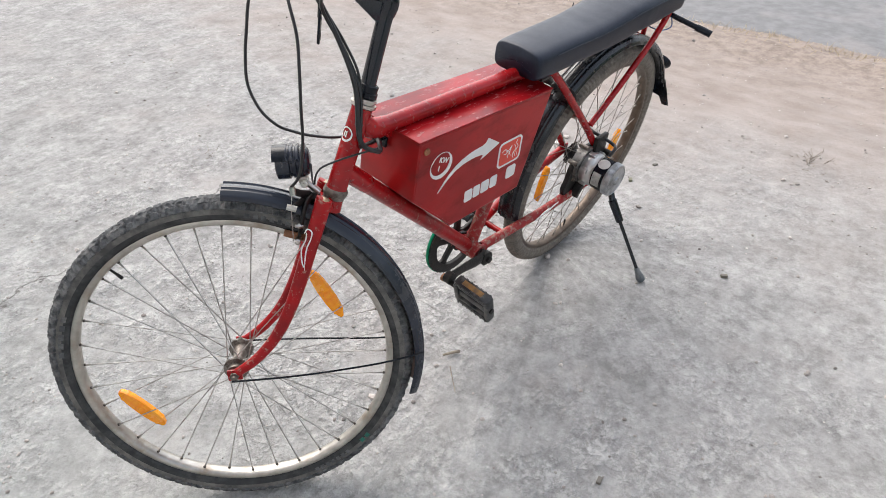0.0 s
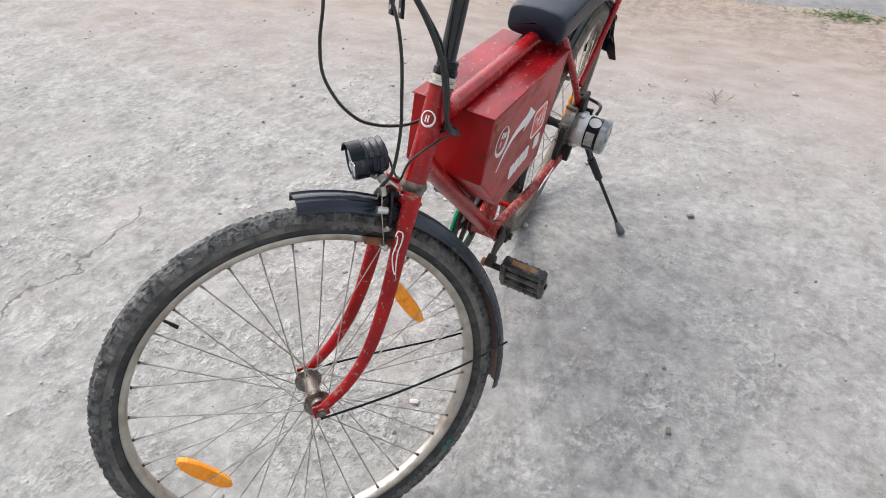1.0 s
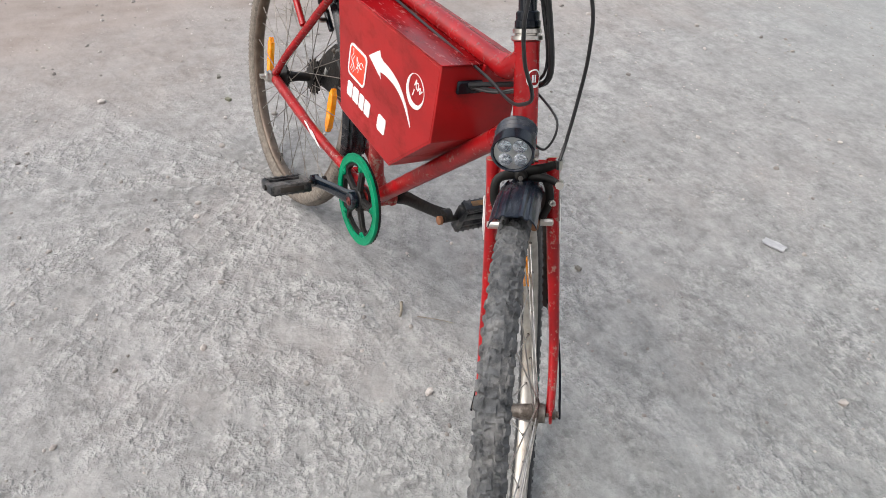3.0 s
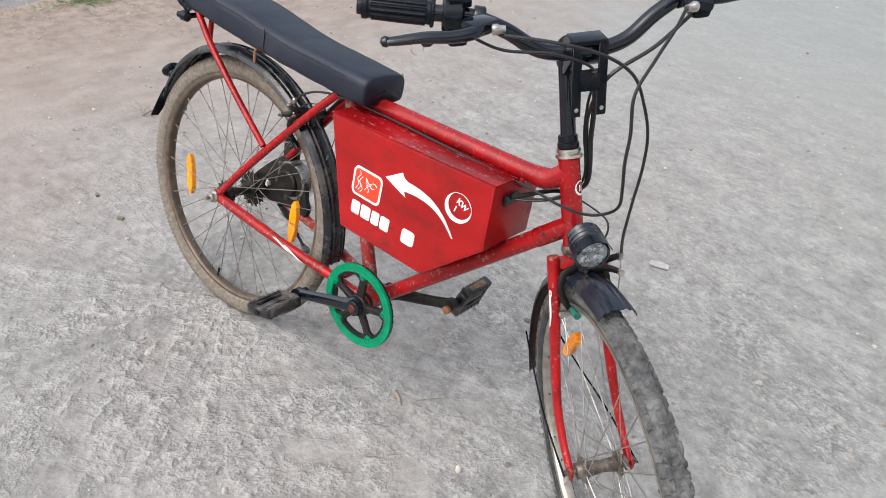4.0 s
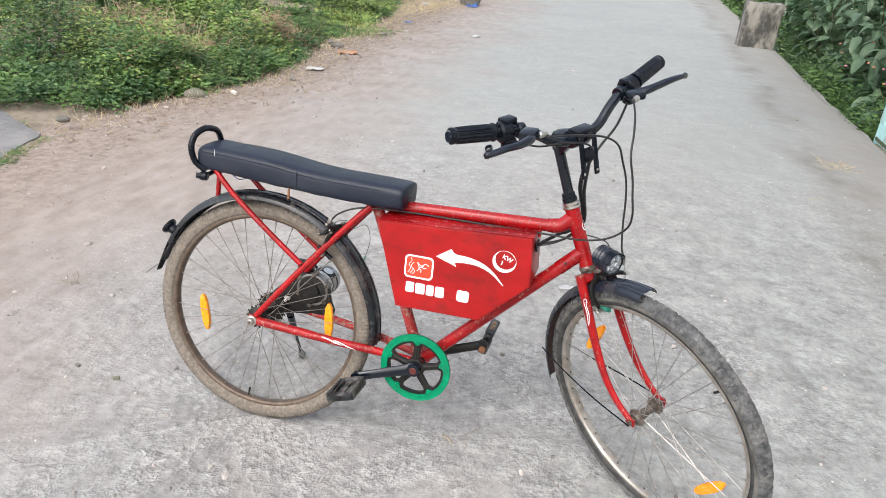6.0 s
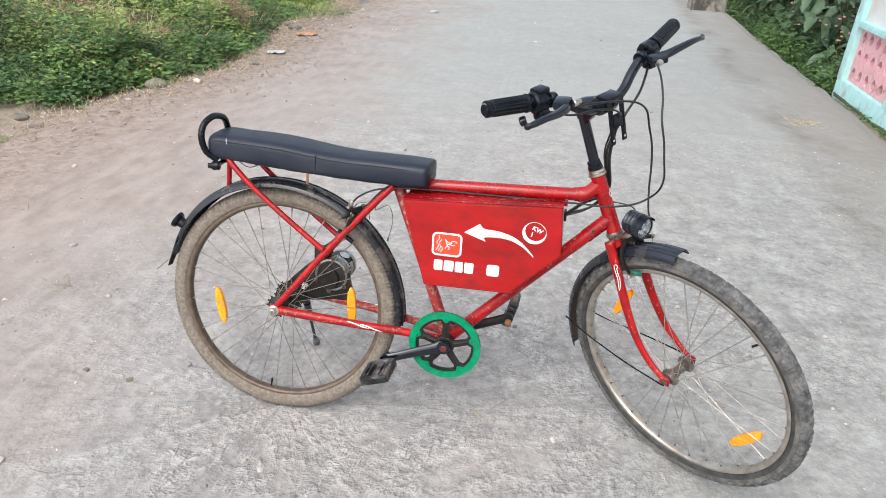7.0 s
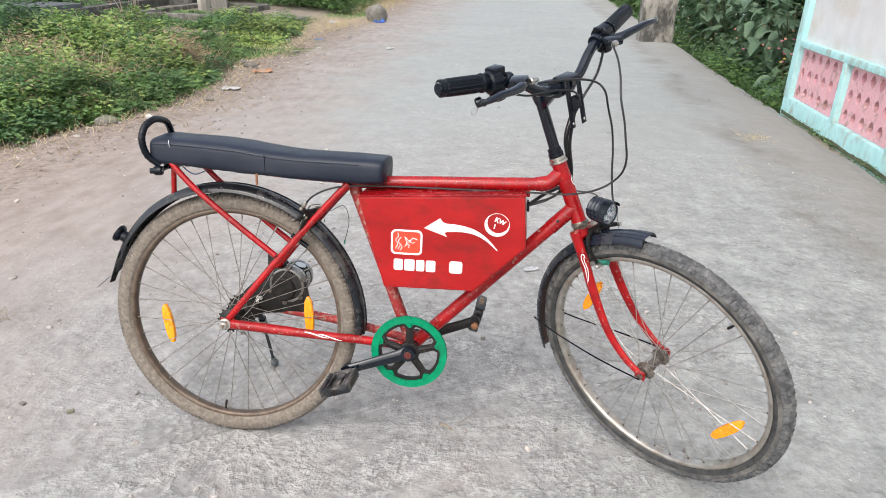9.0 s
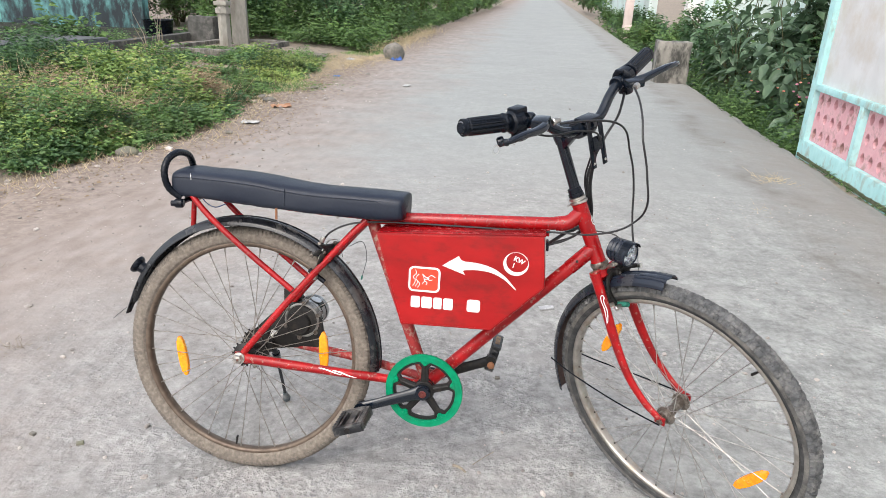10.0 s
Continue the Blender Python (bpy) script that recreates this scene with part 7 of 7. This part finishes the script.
part("power_lead", [sweep(catmull([(0.10, 0.112, 0.438), (0.082, 0.114, 0.452), (0.066, 0.100, 0.452), (0.078, 0.070, 0.465), (0.122, 0.048, 0.500), (0.20, 0.038, 0.590), (0.28, 0.030, 0.680), (0.345, 0.03, 0.69)], 6), 0.0042, 8)], CABLE, motor, "black power lead")
FOOT = np.array((-0.012, 0.2520, 0.0545))
stand_top = np.array((0.014, 0.118, 0.262))
stand = part("kickstand", [rod(stand_top + (FOOT - stand_top) * 0.16, FOOT, 0.0048, 12), sweep([stand_top, stand_top + (FOOT - stand_top) * 0.27], [0.0115, 0.0105], 14), rod((0.0, 0.072, 0.330), stand_top, 0.009, 12), box((0.04, 0.006, 0.05), (0.004, 0.072, 0.318), 0.002)], BLACK_GLOSS, bicycle, "black steel side stand propping the bicycle")
part("rubber_foot", [sweep([FOOT + (stand_top - FOOT) * 0.11, FOOT + (stand_top - FOOT) * 0.05, FOOT + (0, 0.004, -0.004), FOOT + (-0.002, 0.010, -0.012)], [0.0065, 0.0085, 0.0125, 0.011], 14)], mat("grey_rubber", (0.11, 0.13, 0.14), None, 60, 0.7, c3=(0.25, 0.25, 0.24), stain_scale=30), stand, "worn grey rubber foot")


# ---- handlebar group (turns with the fork) ----
part("stem", [sweep([axis_at(0.0), axis_at(-0.150, 0.010)], 0.0125, 18), sweep(catmull([axis_at(-0.138, 0.009), axis_at(-0.166, 0.016), (0.012, 0, 0.180)], 6), np.linspace(0.0140, 0.0180, 13), 16), prism([(-0.040, 0.112), (0.006, 0.166), (-0.020, 0.186), (-0.058, 0.158)], -0.010, 0.010, 0.004),
                     lathe([(0.020, -0.024), (0.0215, -0.020), (0.0215, 0.020), (0.020, 0.024)], (0.011, 0, 0.179), (0, 1, 0), 20)], BLACK_GLOSS, bicycle, "black steel handlebar stem", m=TURNED)
lower = [(-0.036, 0.308, 0.262), (-0.028, 0.255, 0.253), (-0.020, 0.205, 0.245), (-0.012, 0.160, 0.238), (-0.002, 0.110, 0.216), (0.007, 0.070, 0.189), (0.011, 0.035, 0.179), (0.012, 0.0, 0.178)]
barpath = lower + [(x - 0.006 * (y / 0.3), -y, z - 0.007 * (y / 0.3)) for x, y, z in lower[-2::-1]]


def on_bar(p, s):
    """A place given for the left half of the bar; the right half hangs lower."""
    x, y, z = p
    return np.array((x - (0.006 * (y / 0.3) if s < 0 else 0.0), s * y, z - (0.007 * (y / 0.3) if s < 0 else 0.0)))



bar = part("handlebar", [sweep(catmull(barpath, 5), 0.0112, 16)], BLACK_GLOSS, bicycle, "black steel riser handlebar turned to one side", m=TURNED)
for s in (-1, 1):
    g0, g1 = on_bar((-0.0195, 0.205, 0.245), s), on_bar((-0.0390, 0.308, 0.2620), s)
    d = (g1 - g0) / np.linalg.norm(g1 - g0)
    gl = 0.93 if s < 0 else 1.0
    gv, gf = lathe([(r, gl * k) for r, k in ((0.0185, 0.0), (0.0195, 0.002), (0.0195, 0.005), (0.0162, 0.007), (0.0160, 0.012), (0.0162, 0.0135), (0.0162, 0.050), (0.0158, 0.092), (0.0157, 0.0935), (0.0157, 0.096), (0.0172, 0.099), (0.0172, 0.106), (0.012, 0.108), (0.0, 0.108))], g0, d, 56)
    for i in range(5 * 56, 8 * 56):
        if i % 4 < 2:
            core = g0 + d * ((gv[i] - g0) @ d)
            gv[i] = core + (gv[i] - core) * 1.11
    grip = part("grip", (gv, gf), BLACK, bar, "black ribbed rubber grip", sharp=25)
    part("end_plug", [lathe([(0.0125, gl * 0.1082), (0.0122, gl * 0.1095), (0.0, gl * 0.1098)], g0, d, 20)], mat("grey_plug", (0.16, 0.17, 0.18), None, 200, 0.5), grip)
    hs = part("switch_housing", [lathe([(0.018, 0.0), (0.0235, 0.004), (0.0235, 0.026), (0.019, 0.030)], on_bar((-0.0125, 0.166, 0.2385), s), (-0.17, s * 1.0, 0.10), 24), box((0.028, 0.032, 0.016) if s < 0 else (0.022, 0.026, 0.010), on_bar((-0.016, 0.172, 0.2605 if s < 0 else 0.256), s), 0.004), box((0.026, 0.028, 0.026), on_bar((-0.006, 0.178, 0.216), s), 0.007)], BLACK, bar, "black throttle housing")
    if s < 0:
        part("key_switch", [lathe([(0.0085, 0.0), (0.0105, 0.003), (0.0105, 0.012), (0.007, 0.015)], (-0.020, s * 0.212, 0.206), (-0.5, -0.6, -0.2), 16)], BLACK_GLOSS, hs, "black key switch")
        part("key_ring", [sweep([(-0.024, s * 0.232 + 0.009 * math.cos(k), 0.192 + 0.009 * math.sin(k)) for k in np.linspace(0, 2 * math.pi, 19)[:-1]], 0.0006, 5, closed=True)], CHROME, hs, "thin steel key ring")
    blade = ((0.026, 0.160, 0.242), (0.038, 0.178, 0.245), (0.043, 0.210, 0.249), (0.048, 0.252, 0.254), (0.048, 0.286, 0.253), (0.044, 0.302, 0.250)) if s > 0 else ((0.030, 0.152, 0.238), (0.050, 0.170, 0.239), (0.058, 0.200, 0.241), (0.062, 0.235, 0.246), (0.062, 0.268, 0.246), (0.060, 0.282, 0.246))
    lv = part("brake_lever", [sweep(catmull([on_bar(p, s) for p in blade], 5), np.interp(np.linspace(0, 1, 26), [0, 0.2, 0.5, 0.9, 1.0], [0.0120, 0.0125, 0.0105, 0.0075, 0.0068]), 12, flat=0.7),
                              lathe([(0.0, -0.0075), (0.0055, -0.005), (0.0075, 0.0), (0.0055, 0.005), (0.0, 0.0075)], on_bar(blade[-1], s), (0, s, 0), 14)], BLACK_GLOSS, bar, "black brake lever")
    part("lever_body", [box((0.034, 0.040, 0.018), on_bar((0.030, 0.154, 0.240), s), 0.006, Matrix.Rotation(radians(s * -28), 4, "Z")), lathe([(0.0155, -0.008), (0.0165, -0.006), (0.0165, 0.006), (0.0155, 0.008)], on_bar((-0.0085, 0.146, 0.2345), s), (-0.17, s * 1.0, 0.15), 20)], BLACK_GLOSS, lv)
    part("barrel_adjuster", [lathe([(0.0055, 0.0), (0.0072, 0.002), (0.0072, 0.008), (0.0058, 0.010), (0.0050, 0.018)], on_bar((0.048, 0.142, 0.240), s), (0.25, -s * 1.0, 0.0), 10)], CHROME, lv, "bright cable barrel")
brk = part("lamp_bracket", [prism([(0.036, 0.200), (0.040, 0.200), (0.060, 0.100), (0.056, 0.098)], s * 0.019 - 0.0068, s * 0.019 + 0.0068, 0.001, 1) for s in (-1, 1)] + [box((0.034, 0.050, 0.007), (0.023, 0, 0.2005), 0.002), box((0.006, 0.030, 0.030), (0.0485, 0, 0.150), 0.001, Matrix.Rotation(radians(-11), 4, "Y"))], BLACK, bicycle, "black two-legged metal bracket hanging from the bar clamp", m=TURNED)
for s in (-1, 1):
    part("bolt_hole", [lathe([(0.0032, 0.0), (0.0032, 0.0012)], (0.0570, s * 0.019, 0.1095), (0.98, 0, 0.19), 12)], CHROME, brk)

# headlamp
LA = np.array((0.99, -0.03, 0.03))
LA /= np.linalg.norm(LA)
L0 = np.array((0.096, -0.005, -0.0895))
lamp = part("headlamp", [lathe([(0.015, 0.0), (0.024, 0.003), (0.026, 0.006), (0.026, 0.010), (0.0285, 0.012), (0.0285, 0.018), (0.0265, 0.019), (0.0265, 0.022), (0.0295, 0.024), (0.0295, 0.030), (0.0270, 0.031), (0.0270, 0.034), (0.0305, 0.036), (0.0310, 0.058), (0.0280, 0.060), (0.0270, 0.054), (0.0, 0.054)], L0, LA, 36)], FENDER, bicycle, "black finned cylindrical headlamp on the fork", m=TURNED @ Matrix.Translation(L0 + LA * 0.03) @ Matrix.Diagonal((0.91, 0.91, 0.91, 1.0)) @ Matrix.Translation(-(L0 + LA * 0.03)))
part("visor", [moved(revolve([(0.0308, 0.040), (0.0322, 0.040), (0.0322, 0.065), (0.0308, 0.065)], 20, 20, 160), Matrix.Translation(L0) @ Matrix(((0, LA[0], LA[2] * -1, 0), (1, 0, 0, 0), (0, LA[2], LA[0], 0), (0, 0, 0, 1))))], BLACK, lamp)
part("reflector_bowl", [lathe([(0.0268, 0.0545), (0.0268, 0.0560), (0.0, 0.0562)], L0, LA, 28)], ALLOY, lamp, "silver lamp bowl")
lx = np.cross(LA, (0, 0, 1))
lx /= np.linalg.norm(lx)
lz = np.cross(lx, LA)
for a, b in ((-1, -1), (1, -1), (-1, 1), (1, 1)):
    part("led_lens", [lathe([(0.0105, 0.0), (0.0100, 0.002), (0.0060, 0.0035), (0.0, 0.004)], L0 + LA * 0.0556 + lx * a * 0.0112 + lz * b * 0.0112, LA, 18)], GLASSY, lamp, "clear lens")
round_lamp = Matrix.Translation(L0) @ Matrix(((0, LA[0], LA[2] * -1, 0), (1, 0, 0, 0), (0, LA[2], LA[0], 0), (0, 0, 0, 1)))
for k in range(4):
    part("fin", [moved(revolve([(0.0275, 0.006 + 0.0105 * k), (0.0322, 0.0075 + 0.0105 * k), (0.0326, 0.0090 + 0.0105 * k), (0.0290, 0.0150 + 0.0105 * k)], 20, 22, 158), round_lamp)], FENDER, lamp)
    for a in (18, 162):
        at = Vector((0.0300 * math.cos(radians(a)), 0.010 + 0.0105 * k, 0.0300 * math.sin(radians(a))))
        part("vent", [moved(sweep([at + Vector((0, 0.0033 * math.cos(t), 0.0048 * math.sin(t) if math.sin(t) > 0 else 0.0022 * math.sin(t))) for t in np.linspace(0, 2 * math.pi, 13)[:-1]], 0.0011, 5, closed=True), round_lamp)], FENDER, lamp)
part("clamp", [sweep(catmull([L0 + LA * 0.03 + (0, 0, -0.026), (0.115, -0.002, -0.122), (0.100, 0.0, -0.136), (0.088, 0, -0.150)], 5), 0.0065, 10), lathe([(0.0085, -0.012), (0.0085, 0.012)], (0.112, 0, -0.122), (0, 1, 0), 12)], CHROME, lamp, "steel lamp clamp with a bolt")


# ---- brakes ----
def caliper(m, pts, pads, label, pad_mat, bolt_at):
    c = part("brake_caliper", [sweep(catmull(p, 5), np.interp(np.linspace(0, 1, (len(p) - 1) * 5 + 1), [0, 0.5, 1], [0.0075, 0.0062, 0.005]), 10, flat=0.6, up=(1, 0, 0.4)) for p in pts] + [lathe([(0.009, -0.012), (0.009, 0.014), (0.005, 0.018)], bolt_at, (1, 0, 0.4), 12)], GREASE, bicycle, label, m=m)
    for a, b in pads:
        part("brake_pad", [sweep([a, b], [0.0062, 0.0062], 10)], pad_mat if a[1] > 0 or pad_mat is BLACK else TEAL, c)
        part("pad_nut", [lathe([(0.0055, -0.008), (0.0055, 0.008), (0.003, 0.010)], (np.array(a) + b) / 2 + (0, math.copysign(0.015, a[1]), 0), (0, math.copysign(1, a[1]), 0), 8)], CHROME, c)
    return c


fb = caliper(TURNED, [[(0.104, 0.0, -0.152), (0.112, 0.030, -0.150), (0.124, 0.040, -0.182), (0.134, 0.026, -0.214)], [(0.104, 0.0, -0.152), (0.112, -0.032, -0.156), (0.124, -0.038, -0.185), (0.134, -0.026, -0.214)],
                      [(0.110, 0.010, -0.154), (0.122, 0.034, -0.146), (0.134, 0.052, -0.147)], [(0.108, 0.004, -0.146), (0.120, 0.034, -0.130), (0.128, 0.050, -0.118)]],
             [((0.112, 0.021, -0.222), (0.158, 0.021, -0.203)), ((0.130, -0.022, -0.219), (0.162, -0.022, -0.206))], "black side-pull front brake with a worn pad", RUST, (0.104, 0, -0.152))
for at, r, d in (((0.112, 0.014, -0.122), 0.0065, (0, 1, 0)), ((0.112, -0.014, -0.122), 0.0065, (0, -1, 0)), ((0.114, 0.0, -0.150), 0.0060, (1, 0, 0.3)), ((0.126, 0.042, -0.184), 0.0048, (0.8, 0.5, 0.2))):
    part("bolt", [lathe([(r, -0.003), (r, 0.004), (r * 0.6, 0.005), (r * 0.6, 0.009), (0.0, 0.009)], at, d, 6)], CHROME, fb, "bright bolt")
part("anchor_bolt", [lathe([(0.0055, -0.008), (0.0055, 0.008)], (0.134, 0.053, -0.147), (1, 0, 0.4), 8), lathe([(0.005, -0.008), (0.005, 0.006)], (0.128, 0.052, -0.117), (0, 0, 1), 8)], CHROME, fb)
rb = caliper(Matrix(), [[(0.219, 0.0, 0.622), (0.213, -0.046, 0.618), (0.201, -0.050, 0.592), (0.186, -0.026, 0.566)], [(0.219, 0.0, 0.622), (0.213, 0.034, 0.618), (0.201, 0.038, 0.592), (0.186, 0.026, 0.566)], [(0.222, -0.006, 0.625), (0.212, -0.048, 0.632), (0.203, -0.056, 0.640)], [(0.220, 0, 0.622), (0.202, -0.048, 0.618), (0.184, -0.060, 0.612)]],
             [((0.164, -0.021, 0.562), (0.204, -0.021, 0.534)), ((0.164, 0.021, 0.562), (0.204, 0.021, 0.534))], "black side-pull rear brake on the stays", BLACK, (0.226, 0, 0.624))


for at, r, d in (((0.203, -0.058, 0.641), 0.0055, (0.3, -1, 0.3)), ((0.184, -0.062, 0.611), 0.0060, (0.2, -1, 0.1)), ((0.226, -0.006, 0.634), 0.0050, (0.8, 0, 0.6)), ((0.213, -0.050, 0.618), 0.0045, (0, -1, 0))):
    part("bolt", [lathe([(r * 0.8, -0.005), (r * 0.8, 0.001), (r * 0.5, 0.002), (r * 0.5, 0.005)], at, d, 8)], HUB_STEEL, rb, "bright brake bolt")
part("barrel_adjuster", [lathe([(0.0045, 0.0), (0.0058, 0.002), (0.0058, 0.012), (0.004, 0.014)], (0.205, -0.050, 0.643), (0.4, 0.1, 1.0), 10)], CHROME, rb, "bright cable barrel")
part("spring", [sweep(catmull([(0.222, 0.03, 0.632), (0.212, -0.01, 0.640), (0.208, -0.044, 0.626), (0.196, -0.046, 0.600)], 6), 0.0014, 6)], CHROME, rb, "steel return spring")


# ---- cables: ends fixed to the frame are given in its own axes, those on the bar are turned with it ----
def turned(p):
    return np.array(TURNED @ Vector(p))


def cable(label, pts, r=0.0024):
    part("cable", [sweep(catmull(pts, 8), r, 8)], CABLE, bicycle, label)


cable("black front brake cable", [turned(p) for p in ((0.054, -0.128, 0.231), (0.078, -0.06, 0.222), (0.092, 0.0, 0.204), (0.090, 0.045, 0.170), (0.083, 0.071, 0.120), (0.086, 0.084, 0.070), (0.092, 0.082, 0.017), (0.098, 0.073, -0.035), (0.112, 0.060, -0.090), (0.130, 0.052, -0.112))])
part("cable", [sweep([turned((0.128, 0.052, -0.112)), turned((0.135, 0.0535, -0.150)), turned((0.140, 0.054, -0.205))], 0.0009, 5)], SPOKE, bicycle, "bare brake wire end")
cable("black rear brake cable looping along the top tube", [turned(p) for p in ((0.050, 0.126, 0.240), (0.084, 0.096, 0.226), (0.120, 0.056, 0.204), (0.146, 0.022, 0.172), (0.160, 0.018, 0.123), (0.169, 0.012, 0.087))] + [(0.942, -0.110, 0.818), (0.940, -0.088, 0.785), (0.925, -0.070, 0.760), (0.900, -0.064, 0.741), (0.868, -0.050, 0.726), (0.825, -0.034, 0.715), (0.77, -0.026, 0.713), (0.60, -0.0235, 0.708), (0.42, -0.024, 0.7035), (0.32, -0.034, 0.700), (0.265, -0.043, 0.690), (0.225, -0.048, 0.668), (0.206, -0.046, 0.642)])
cable("black wire from the throttle", [turned(p) for p in ((-0.004, -0.165, 0.214), (0.02, -0.12, 0.196), (0.040, -0.05, 0.190), (0.050, 0.004, 0.165), (0.020, 0.014, 0.10), (0.002, 0.021, 0.04))] + [(0.832, 0.024, 0.745), (0.795, -0.010, 0.700), (0.745, -0.030, 0.682)], 0.0022)
cable("black wire from the switch", [turned(p) for p in ((0.000, 0.165, 0.210), (0.030, 0.10, 0.180), (0.045, 0.03, 0.150), (0.018, 0.018, 0.08), (0.004, 0.026, 0.02))] + [(0.836, 0.028, 0.738), (0.80, -0.005, 0.702), (0.745, -0.022, 0.684)], 0.0030)
cable("black wire bundle down the stem", [turned(p) for p in ((0.052, 0.004, 0.165), (0.026, 0.022, 0.10), (0.010, 0.030, 0.03))] + [(0.838, 0.030, 0.745), (0.805, 0.034, 0.712), (0.785, 0.020, 0.705), (0.745, -0.034, 0.686)], 0.0042)
cable("thin black lamp wire", [(0.80, 0.030, 0.714)] + [turned(p) for p in ((0.075, 0.045, -0.085), (0.095, 0.03, -0.118), (0.098, 0.004, -0.092))], 0.0017)
cable("thin loose wire at the seat tube", [(0.300, -0.020, 0.690), (0.275, -0.03, 0.655), (0.268, -0.032, 0.635), (0.30, -0.026, 0.648), (0.312, -0.024, 0.610), (0.302, -0.026, 0.560)], 0.0008)
part("wire_tip", [rod((0.302, -0.026, 0.562), (0.3005, -0.026, 0.552), 0.0022, 8)], TEAL, bicycle, "teal insulated wire tip")
cable("thin loose wire at the seat tube", [(0.296, -0.022, 0.684), (0.262, -0.03, 0.662), (0.250, -0.032, 0.640), (0.252, -0.03, 0.606)], 0.0009)
cable("stray wire at the mud flap", [(-0.335, -0.035, 0.412), (-0.352, -0.05, 0.395), (-0.362, -0.055, 0.385)], 0.0009)
